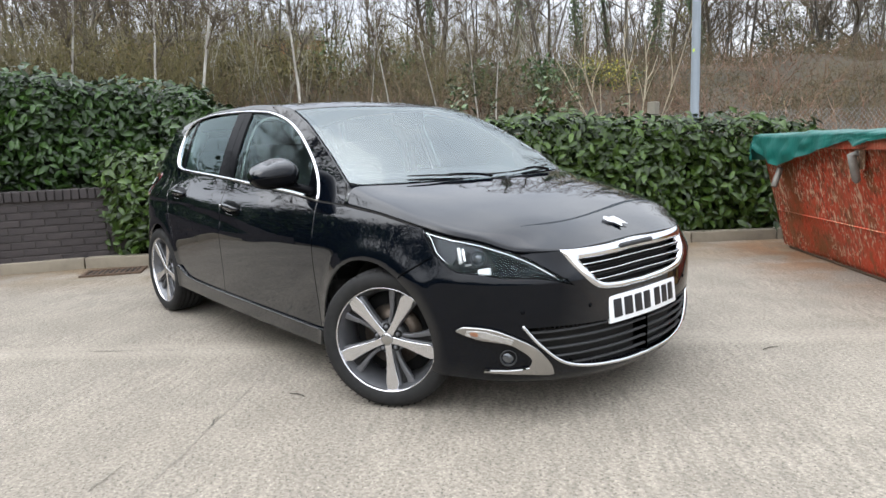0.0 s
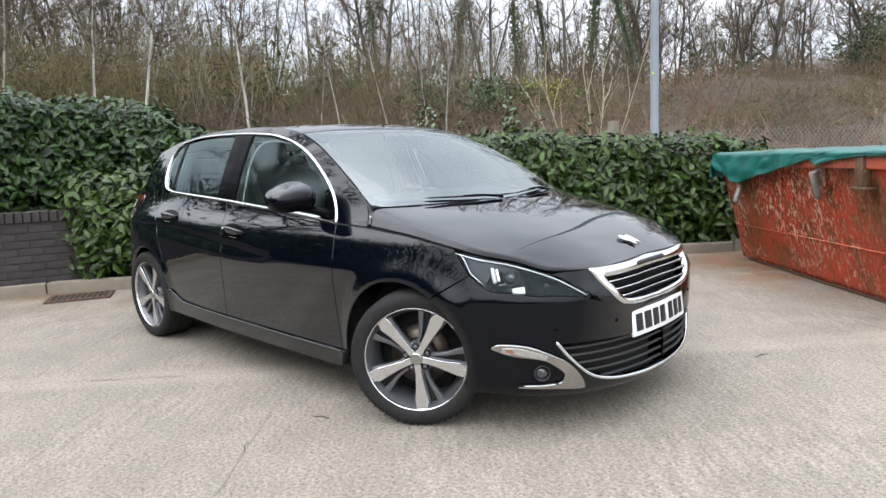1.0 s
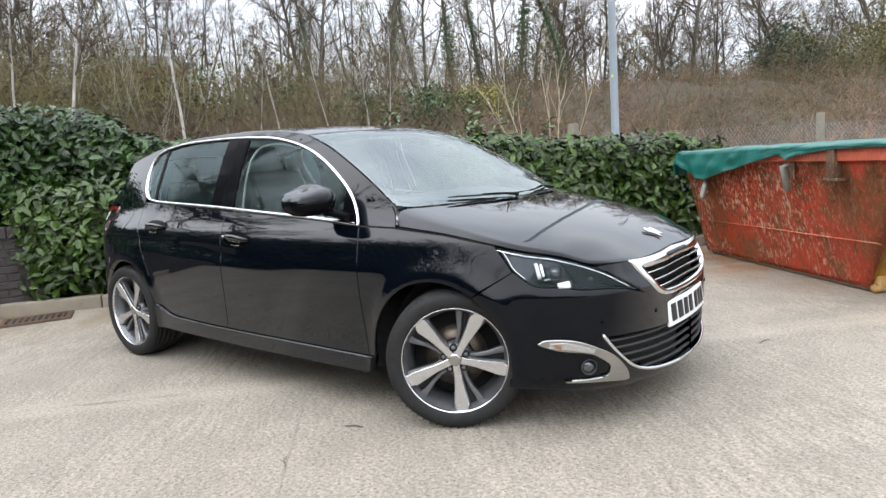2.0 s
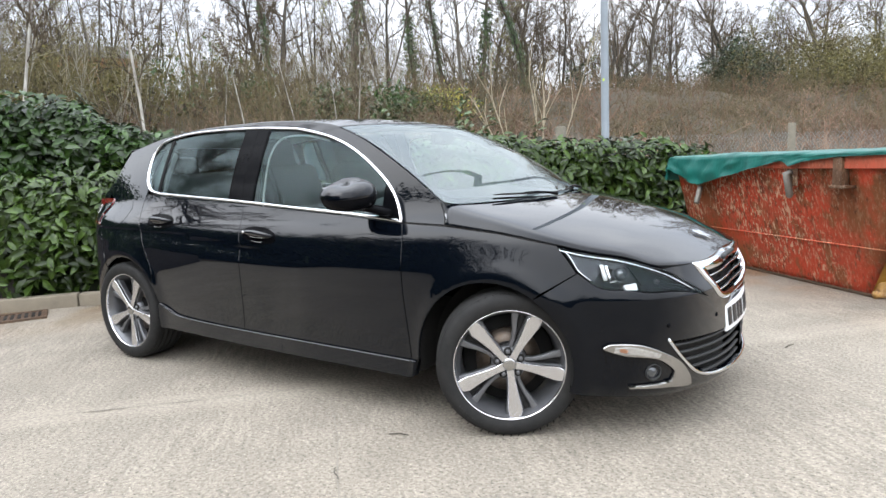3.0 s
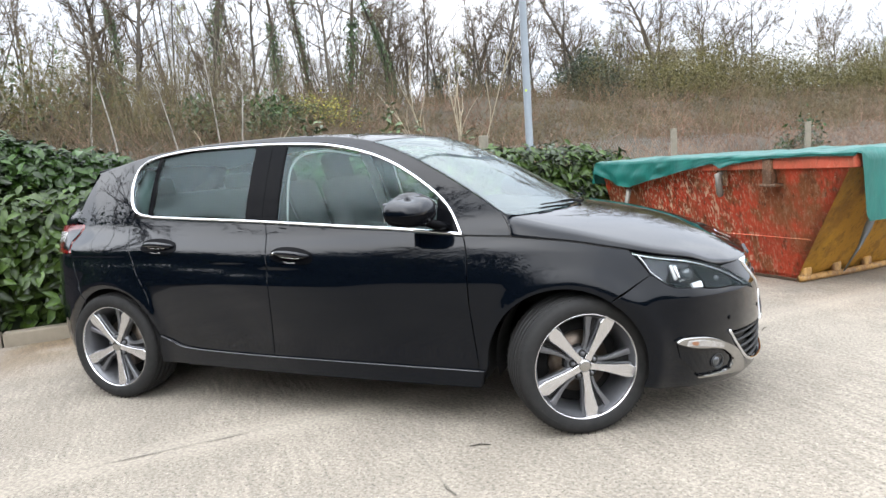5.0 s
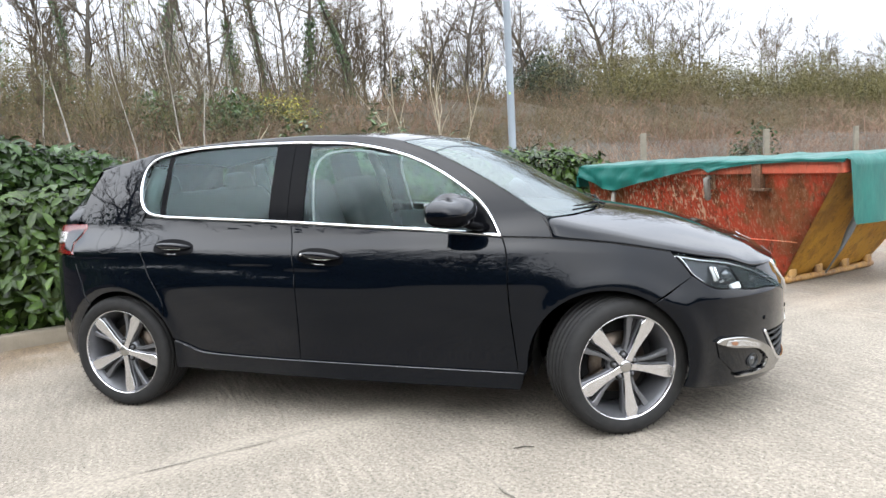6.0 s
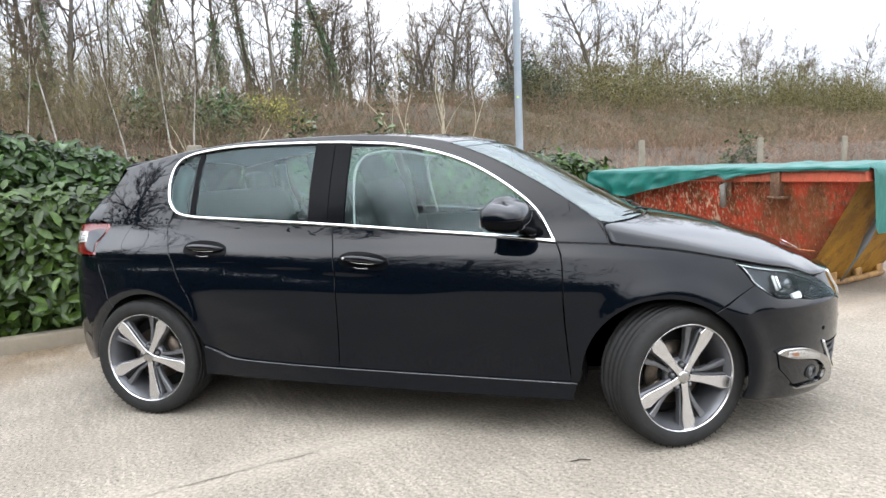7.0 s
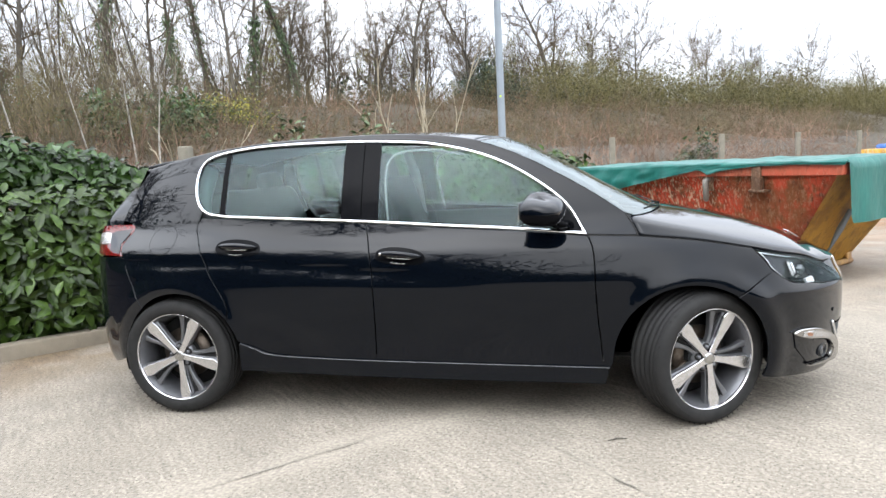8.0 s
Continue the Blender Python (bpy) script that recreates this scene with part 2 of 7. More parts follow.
def skip_paint(name, base, faded, scratched, rust, wear=1.0):
    """Old skip paint: faded patches, broad brown rust, and bare pale scratches that run down in clusters."""
    m = material(name, base, 0.55, second=faded, scale=1.6, detail=8, bump=0.5, bump_scale=30)
    n, l = m.node_tree.nodes, m.node_tree.links
    b = n["Principled BSDF"]
    last = b.inputs["Base Color"].links[0].from_socket
    co = [k for k in n if k.bl_idname == "ShaderNodeTexCoord"][0]

    def field(scale, lo, hi, stretch=(1, 1, 1), shift=0.0, detail=8.0, rough=0.65, lean=0.0):
        mp = n.new("ShaderNodeMapping")
        mp.inputs["Scale"].default_value, mp.inputs["Location"].default_value, mp.inputs["Rotation"].default_value = stretch, (shift, shift * 2, shift), (0, lean, 0)
        t = n.new("ShaderNodeTexNoise")
        t.inputs["Scale"].default_value, t.inputs["Detail"].default_value, t.inputs["Roughness"].default_value = scale, detail, rough
        l.new(co.outputs["Object"], mp.inputs["Vector"])
        l.new(mp.outputs[0], t.inputs["Vector"])
        r = n.new("ShaderNodeMapRange")
        r.interpolation_type = "SMOOTHSTEP"
        r.inputs["From Min"].default_value, r.inputs["From Max"].default_value = lo, hi
        l.new(t.outputs["Fac"], r.inputs["Value"])
        return r.outputs[0]

    def times(a, c):
        k = n.new("ShaderNodeMath")
        k.operation = "MULTIPLY"
        l.new(a, k.inputs[0])
        if isinstance(c, float):
            k.inputs[1].default_value = c
        else:
            l.new(c, k.inputs[1])
        return k.outputs[0]

    def over(colour, fac):
        nonlocal last
        x = n.new("ShaderNodeMixRGB")
        x.inputs[2].default_value = (*colour, 1)
        l.new(fac, x.inputs["Fac"])
        l.new(last, x.inputs[1])
        last = x.outputs[0]

    dark = tuple(0.42 * c for c in rust)
    over(rust, times(field(1.5, 0.47, 0.60, (1, 1, 0.8), 3.1, 10), 0.82 * wear))
    over(rust, times(field(7.0, 0.52, 0.62, (1, 1, 0.55), 1.7, 9), 0.85 * wear))
    over(dark, times(field(2.6, 0.55, 0.68, (1, 1, 0.7), 8.3, 10, 0.75), 0.9 * wear))
    over(dark, times(field(24.0, 0.57, 0.66, (1, 1, 0.35), 5.2), 0.8 * wear))
    # bare scratches: short upright strokes, thick in some places and missing in others
    patch = field(1.7, 0.38, 0.52, (1, 1, 1.2), 6.4, 4)
    place = n.new("ShaderNodeSeparateXYZ")
    l.new(co.outputs["Object"], place.inputs[0])
    knocked = n.new("ShaderNodeMapRange")
    for k, v in enumerate((1.35, 2.15, 1.0, 0.15)):
        knocked.inputs[k + 1].default_value = v
    l.new(place.outputs[0], knocked.inputs[0])
    patch = times(patch, knocked.outputs[0])
    over(dark, times(times(field(46.0, 0.52, 0.60, (1.0, 1.0, 0.25), 9.1, 4.0, 0.6), patch), 0.75 * wear))
    over(scratched, times(times(field(50.0, 0.55, 0.61, (1.0, 1.0, 0.34), 2.2, 4.0, 0.6, 0.12), patch), 0.95 * wear))
    over(scratched, times(times(field(19.0, 0.58, 0.63, (1.0, 1.0, 0.30), 4.9, 6.0, 0.65, -0.1), patch), 0.9 * wear))
    over(scratched, times(field(70.0, 0.67, 0.72, (1.0, 1.0, 0.6), 7.7, 2.0), 0.6 * wear))
    l.new(last, b.inputs["Base Color"])
    return m


def leaf_material(name, dark, light, rough=0.35, through_light=0.15):
    m = material(name, dark, rough, second=light, scale=14, by_object=0.0)
    n, l = m.node_tree.nodes, m.node_tree.links
    b = n["Principled BSDF"]
    mix = b.inputs["Base Color"].links[0].from_socket
    g = n.new("ShaderNodeNewGeometry")
    r = n.new("ShaderNodeMapRange")
    r.inputs["To Min"].default_value, r.inputs["To Max"].default_value = 0.4, 1.7
    l.new(g.outputs["Random Per Island"], r.inputs["Value"])
    h = n.new("ShaderNodeHueSaturation")
    l.new(mix, h.inputs["Color"])
    l.new(r.outputs[0], h.inputs["Value"])
    l.new(h.outputs[0], b.inputs["Base Color"])
    b.inputs["Subsurface Weight"].default_value = 0.0
    b.inputs["Transmission Weight"].default_value = 0.0
    return m


PROJECTOR = material("projector_glass", (0.10, 0.11, 0.12), 0.04, 0.6, second=(0.05, 0.055, 0.06), scale=30, coat=1.0)
CONCRETE = concrete()
JOINT = material("joint_filler", (0.17, 0.155, 0.13), 0.95, second=(0.26, 0.24, 0.2), scale=9, bump=0.4)
KERB = material("edging_concrete", (0.25, 0.215, 0.16), 0.9, second=(0.175, 0.15, 0.115), scale=6, bump=0.4, bump_scale=80, by_object=0.12)
BRICK = material("blue_brick", (0.023, 0.019, 0.020), 0.7, second=(0.046, 0.037, 0.035), scale=12, bump=0.4, bump_scale=70, by_object=0.18)
MORTAR = material("dark_mortar", (0.030, 0.026, 0.025), 0.95, second=(0.075, 0.066, 0.062), scale=7, bump=0.5)
CAST = material("rusty_cast_iron", (0.055, 0.04, 0.03), 0.7, 0.4, second=(0.12, 0.07, 0.04), scale=25, bump=0.5)
SOIL = material("leaf_litter_earth", (0.026, 0.021, 0.013), 0.95, second=(0.062, 0.049, 0.03), scale=1.1, bump=1.0, bump_scale=14, detail=10)
GALV = material("grey_painted_steel", (0.215, 0.245, 0.275), 0.5, 0.1, second=(0.17, 0.195, 0.22), scale=5, bump=0.1)
SKIP_RED = skip_paint("red_skip_paint", (0.70, 0.085, 0.035), (0.50, 0.090, 0.045), (0.74, 0.58, 0.42), (0.27, 0.105, 0.042))
SKIP_FOOT = skip_paint("rusty_yellow_paint", (0.46, 0.26, 0.06), (0.34, 0.18, 0.06), (0.5, 0.42, 0.3), (0.16, 0.08, 0.035))
SKIP_YELLOW = skip_paint("yellow_skip_paint", (0.70, 0.40, 0.055), (0.58, 0.30, 0.055), (0.55, 0.46, 0.30), (0.19, 0.085, 0.028), 0.55)
SKIP_RAIL = skip_paint("red_rail_paint", (0.52, 0.085, 0.045), (0.40, 0.09, 0.05), (0.5, 0.36, 0.27), (0.18, 0.07, 0.032), 0.45)
SKIP_BLUE = skip_paint("blue_skip_paint", (0.02, 0.10, 0.36), (0.03, 0.12, 0.34), (0.4, 0.4, 0.4), (0.05, 0.05, 0.06), 0.3)
SKIP_RUST = skip_paint("rusted_steel", (0.16, 0.085, 0.045), (0.22, 0.11, 0.055), (0.40, 0.33, 0.24), (0.09, 0.045, 0.025))
PEG = material("worn_grey_steel", (0.13, 0.120, 0.105), 0.55, 0.3, second=(0.25, 0.235, 0.21), scale=14, bump=0.3, bump_scale=60)
TARP = material("green_tarpaulin", (0.004, 0.066, 0.056), 0.42, second=(0.011, 0.135, 0.112), scale=5, bump=0.9, bump_scale=11, stretch=(1, 1, 0.5))
LEAF = leaf_material("laurel_leaf", (0.006, 0.018, 0.003), (0.030, 0.062, 0.011), 0.30)
LEAF_LIGHT = leaf_material("yellow_green_laurel_leaf", (0.008, 0.021, 0.004), (0.050, 0.084, 0.014), 0.30)
for k in (LEAF, LEAF_LIGHT):
    k.node_tree.nodes["Principled BSDF"].inputs["Specular IOR Level"].default_value = 0.32
# shade between the hedge leaves, painted as a near-black green
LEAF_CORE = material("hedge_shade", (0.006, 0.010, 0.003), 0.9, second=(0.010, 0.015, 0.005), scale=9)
BARK = material("grey_brown_bark", (0.036, 0.031, 0.024), 0.9, second=(0.075, 0.066, 0.054), scale=6, bump=0.6, bump_scale=30, by_object=0.3)
BIRCH = material("pale_birch_bark", (0.46, 0.44, 0.40), 0.8, second=(0.12, 0.1, 0.08), scale=5, spread=0.35, bump=0.3, stretch=(1, 1, 0.25))
TWIG = material("brown_twigs", (0.046, 0.034, 0.021), 0.9, second=(0.09, 0.068, 0.041), scale=0.5, by_object=0.25)
BRAMBLE = material("red_brown_bramble", (0.074, 0.040, 0.025), 0.9, second=(0.176, 0.103, 0.064), scale=0.9, by_object=0.25)
BRAMBLE_PALE = material("pale_bramble", (0.128, 0.076, 0.051), 0.9, second=(0.238, 0.158, 0.108), scale=0.9, by_object=0.25)
OLIVE_LEAF = leaf_material("olive_bud_leaf", (0.046, 0.042, 0.011), (0.104, 0.092, 0.024), 0.7)
GRASS = leaf_material("verge_grass", (0.05, 0.11, 0.02), (0.10, 0.17, 0.035), 0.6)
SHOOT = leaf_material("young_laurel_leaf", (0.03, 0.055, 0.02), (0.10, 0.14, 0.06), 0.35)
IVY = leaf_material("ivy_leaf", (0.02, 0.045, 0.012), (0.045, 0.08, 0.02), 0.4)
HOLLY = leaf_material("dark_holly_leaf", (0.008, 0.018, 0.006), (0.02, 0.036, 0.013), 0.5)
SPRING = leaf_material("spring_leaf", (0.10, 0.115, 0.02), (0.2, 0.19, 0.03), 0.6)
FORSYTHIA = leaf_material("yellow_blossom", (0.30, 0.25, 0.025), (0.20, 0.20, 0.03), 0.6)
POST = material("old_concrete_post", (0.21, 0.19, 0.15), 0.95, second=(0.13, 0.12, 0.095), scale=12, bump=0.4)
WIRE = material("galvanised_wire", (0.32, 0.33, 0.33), 0.5, 0.6, second=(0.25, 0.25, 0.25), scale=8)
BRICK_RED = material("orange_brickwork", (0.33, 0.13, 0.06), 0.9, second=(0.24, 0.1, 0.05), scale=5)


# ---- car: the body's surfaces ----
def smooth_line(points, n=12):
    """Catmull-Rom through points of any dimension; n steps a span."""
    p = np.array(points, float)
    p = np.vstack([2 * p[0] - p[1], p, 2 * p[-1] - p[-2]])
    out = []
    for i in range(1, len(p) - 2):
        for k in range(n):
            t = k / n
            a, b, c, d = p[i - 1], p[i], p[i + 1], p[i + 2]
            out.append(0.5 * (2 * b + (c - a) * t + (2 * a - 5 * b + 4 * c - d) * t * t + (3 * b - a - 3 * c + d) * t**3))
    out.append(p[-2])
    return np.array(out)


def step01(a, b, x):
    t = np.clip((np.asarray(x, float) - a) / (b - a), 0, 1)
    return t * t * (3 - 2 * t)


def blend_line(xs, ys, x):
    """A smooth curve y(x) through a few knots (monotone cubic)."""
    xs, ys, x = np.asarray(xs, float), np.asarray(ys, float), np.asarray(x, float)
    h = np.diff(xs)
    dl = np.diff(ys) / h
    m = np.empty(len(xs))
    m[0], m[-1] = dl[0], dl[-1]
    for i in range(1, len(xs) - 1):
        w1, w2 = 2 * h[i] + h[i - 1], h[i] + 2 * h[i - 1]
        m[i] = 0 if dl[i - 1] * dl[i] <= 0 else (w1 + w2) / (w1 / dl[i - 1] + w2 / dl[i])
    i = np.clip(np.searchsorted(xs, x) - 1, 0, len(h) - 1)
    t = np.clip((x - xs[i]) / h[i], 0, 1)
    return ((1 + 2 * t) * (1 - t) ** 2 * ys[i] + t * (1 - t) ** 2 * h[i] * m[i] + t * t * (3 - 2 * t) * ys[i + 1]
            + t * t * (t - 1) * h[i] * m[i + 1])


# half of the car's outline from above: nose, round the right corner, along the side to the tail
OUTLINE = smooth_line([(0.80, 0), (0.79, -0.2), (0.745, -0.4), (0.65, -0.58), (0.48, -0.735), (0.25, -0.835), (-0.05, -0.885),
                       (-0.6, -0.897), (-1.5, -0.9), (-2.3, -0.897), (-2.75, -0.875), (-3.05, -0.8), (-3.23, -0.62), (-3.33, -0.33), (-3.36, 0)], 40)
_len = np.r_[0, np.cumsum(np.hypot(*np.diff(OUTLINE, axis=0).T))]
_s = np.interp(0.0, -OUTLINE[:, 0], _len) - _len
S_NOSE, S_TAIL = float(_s[0]), float(_s[-1])
_tan = np.gradient(OUTLINE, axis=0)
_nrm = np.stack([-_tan[:, 1], _tan[:, 0]], 1) / np.hypot(*_tan.T)[:, None]
_nrm *= np.where(np.sum(_nrm * (OUTLINE - (-1.3, 0)), 1) < 0, -1, 1)[:, None]

# how far the skin stands in from that outline: rows along the car, columns up it
LEVELS = (0.13, 0.20, 0.32, 0.50, 0.58, 0.66, 0.80, 0.92, 1.05)
STATIONS = (S_TAIL, -3.1, -2.6, -1.5, -0.4, 0.3, 0.75, S_NOSE)
INSET = (
    (-0.12, -0.06, -0.01, 0.0, -0.004, -0.01, -0.02, -0.05, -0.12),
    (-0.10, -0.05, -0.01, 0.0, -0.001, -0.005, -0.015, -0.04, -0.09),
    (-0.08, -0.02, -0.01, 0.0, -0.001, -0.005, -0.02, -0.055, -0.10),
    (-0.045, -0.010, -0.010, -0.004, -0.001, 0.0, -0.022, -0.075, -0.115),
    (-0.045, -0.010, -0.010, -0.004, -0.001, 0.0, -0.025, -0.080, -0.14),
    (-0.07, -0.03, -0.012, 0.004, 0.008, -0.008, -0.050, -0.13, -0.22),
    (-0.09, -0.03, -0.005, 0.012, 0.012, -0.020, -0.075, -0.17, -0.28),
    (-0.07, -0.01, -0.005, -0.024, -0.032, -0.062, -0.15, -0.28, -0.40))


def window_side(x, z):
    """Half width of the glasshouse."""
    dz = z - 0.95
    plan = -0.022 * ((x + 1.5) / 1.1) ** 2 * (x > -1.5) - 0.085 * (np.clip(-2.0 - x, 0, 3) / 0.95) ** 2
    return 0.805 + plan - 0.29 * dz - 0.33 * dz * dz


def skin(s, z):
    """The right-hand skin (y < 0) at a way s round the outline and a height z: places as rows of x, y, z."""
    s, z = np.broadcast_arrays(np.asarray(s, float), np.asarray(z, float))
    at = np.stack([blend_line(LEVELS, row, z) for row in INSET], -1)
    i = np.clip(np.searchsorted(STATIONS, s) - 1, 0, len(STATIONS) - 2)
    st = np.array(STATIONS)
    t = np.clip((s - st[i]) / (st[i + 1] - st[i]), 0, 1)
    t = t * t * (3 - 2 * t)
    d = np.take_along_axis(at, i[..., None], -1)[..., 0] * (1 - t) + np.take_along_axis(at, i[..., None] + 1, -1)[..., 0] * t
    for cx in (0.0, -2.62):
        r = np.hypot(s - cx, z - 0.32)
        d = d + 0.012 * np.exp(-(((r - 0.36) / 0.05) ** 2)) * (np.abs(s - cx) < 0.8)
    # shallow channel below the door handles, running out towards the front door
    zc = np.interp(s, (-2.9, -2.2, -1.4, -0.9), (0.812, 0.796, 0.722, 0.69))
    d = d - 0.009 * np.exp(-(((z - zc) / 0.034) ** 2)) * step01(-3.15, -2.8, s) * step01(-0.75, -1.6, s)
    x = np.interp(s, _s[::-1], OUTLINE[::-1, 0]) + np.interp(s, _s[::-1], _nrm[::-1, 0]) * d
    y = np.interp(s, _s[::-1], OUTLINE[::-1, 1]) + np.interp(s, _s[::-1], _nrm[::-1, 1]) * d
    w = step01(0.84, 1.0, z) * step01(0.3, -0.1, s) * step01(-3.3, -3.12, s)
    return np.stack([x, y * (1 - w) - window_side(x, z) * w, z], -1)


def top_centre(x):
    """Height of the car's middle line: nose, bonnet, windscreen, roof, spoiler."""
    return blend_line((-3.1, -2.88, -2.5, -2.0, -1.55, -1.15, -0.9, -0.62, -0.3, -0.06, 0.0, 0.25, 0.5, 0.63, 0.72, 0.78),
                      (1.26, 1.335, 1.395, 1.425, 1.432, 1.414, 1.372, 1.242, 1.062, 0.952, 0.942, 0.894, 0.816, 0.758, 0.70, 0.62), x)


# ---- building tools ----
def part(name, bm, mat, parent=None, label="", smooth=True):
    """Link a bmesh as one mesh object, under a thing or a part."""
    me = bpy.data.meshes.new(name)
    bm.to_mesh(me)
    bm.free()
    if smooth:
        me.shade_smooth()
    me.materials.append(mat)
    ob = new(name, me)
    ob.parent = parent
    if label:
        tagged(ob, label)
    return ob


def raw(name, verts, faces, mat, parent=None, label="", normals=None, smooth=True):
    me = bpy.data.meshes.new(name)
    me.from_pydata([tuple(map(float, v)) for v in verts], [], faces)
    me.validate()
    if smooth:
        me.shade_smooth()
    if normals is not None:
        me.normals_split_custom_set_from_vertices([tuple(map(float, v)) for v in normals])
    me.materials.append(mat)
    ob = new(name, me)
    ob.parent = parent
    if label:
        tagged(ob, label)
    return ob


def box_bm(sx, sy, sz, at=(0, 0, 0), bevel=0.0, turn=None, segments=2):
    bm = bmesh.new()
    bmesh.ops.create_cube(bm, size=1.0, matrix=Matrix.Diagonal((sx, sy, sz, 1)))
    if bevel:
        bmesh.ops.bevel(bm, geom=bm.edges[:], offset=bevel, segments=segments, affect="EDGES", profile=0.6)
    if turn:
        bm.transform(turn)
    bm.transform(Matrix.Translation(at))
    return bm


def join(*bms):
    out = bms[0]
    for b in bms[1:]:
        me = bpy.data.meshes.new("tmp")
        b.to_mesh(me)
        b.free()
        out.from_mesh(me)
        bpy.data.meshes.remove(me)
    return out


def lathe_bm(profile, n=48, cap=False):
    """Turn rows of (radius, y) round the y axis."""
    bm = bmesh.new()
    rings = []
    for k in range(n):
        a = 2 * math.pi * k / n
        rings.append([bm.verts.new((r * math.cos(a), y, r * math.sin(a))) for r, y in profile])
    for k in range(n):
        p, q = rings[k], rings[(k + 1) % n]
        for i in range(len(profile) - 1):
            bm.faces.new((p[i], p[i + 1], q[i + 1], q[i]))
    if cap:
        bm.faces.new([r[0] for r in rings])
        bm.faces.new([r[-1] for r in rings][::-1])
    bmesh.ops.recalc_face_normals(bm, faces=bm.faces[:])
    return bm


def tube_bm(path, radius, n=6, flat=1.0):
    """A tube along points; radius may be a list."""
    bm = bmesh.new()
    pts = [Vector(p) for p in path]
    rad = [radius] * len(pts) if np.isscalar(radius) else list(radius)
    rings, side = [], None
    for i, p in enumerate(pts):
        d = (pts[min(i + 1, len(pts) - 1)] - pts[max(i - 1, 0)]).normalized()
        ref = side if side is not None else (Vector((0, 0, 1)) if abs(d.z) < 0.9 else Vector((1, 0, 0)))
        u = (ref - d * ref.dot(d)).normalized()
        side = u
        v = d.cross(u)
        rings.append([bm.verts.new(p + (u * math.cos(2 * math.pi * k / n) * flat + v * math.sin(2 * math.pi * k / n)) * rad[i]) for k in range(n)])
    for a, b in zip(rings, rings[1:]):
        for k in range(n):
            bm.faces.new((a[k], a[(k + 1) % n], b[(k + 1) % n], b[k]))
    bm.faces.new(rings[0][::-1])
    bm.faces.new(rings[-1])
    bmesh.ops.recalc_face_normals(bm, faces=bm.faces[:])
    return bm


def cut_half(poly, axis, value, above):
    out = []
    n = len(poly)
    for i in range(n):
        p, q = poly[i], poly[(i + 1) % n]
        a, b = (p[axis] - value, q[axis] - value) if above else (value - p[axis], value - q[axis])
        if a >= 0:
            out.append(p)
        if (a > 0 and b < 0) or (a < 0 and b > 0):
            t = a / (a - b)
            out.append((p[0] + (q[0] - p[0]) * t, p[1] + (q[1] - p[1]) * t))
    return out


def cells(poly, du, dv):
    """Cut a polygon of the plane into the cells of a grid: its points and faces."""
    poly = [tuple(map(float, p)) for p in poly]
    us, vs = [p[0] for p in poly], [p[1] for p in poly]
    index, pts, faces = {}, [], []

    def at(p):
        key = (round(p[0], 4), round(p[1], 4))
        if key not in index:
            index[key] = len(pts)
            pts.append(p)
        return index[key]

    u = math.floor(min(us) / du) * du
    while u < max(us):
        strip = cut_half(cut_half(poly, 0, u, True), 0, u + du, False)
        if len(strip) > 2:
            lo, hi = min(p[1] for p in strip), max(p[1] for p in strip)
            v = math.floor(lo / dv) * dv
            while v < hi:
                c = cut_half(cut_half(strip, 1, v, True), 1, v + dv, False)
                ids = []
                for p in c:
                    k = at(p)
                    if not ids or ids[-1] != k:
                        ids.append(k)
                if len(ids) > 1 and ids[0] == ids[-1]:
                    ids.pop()
                if len(set(ids)) > 2 and len(set(ids)) == len(ids):
                    faces.append(ids)
                v += dv
        u += du
    return np.array(pts), faces


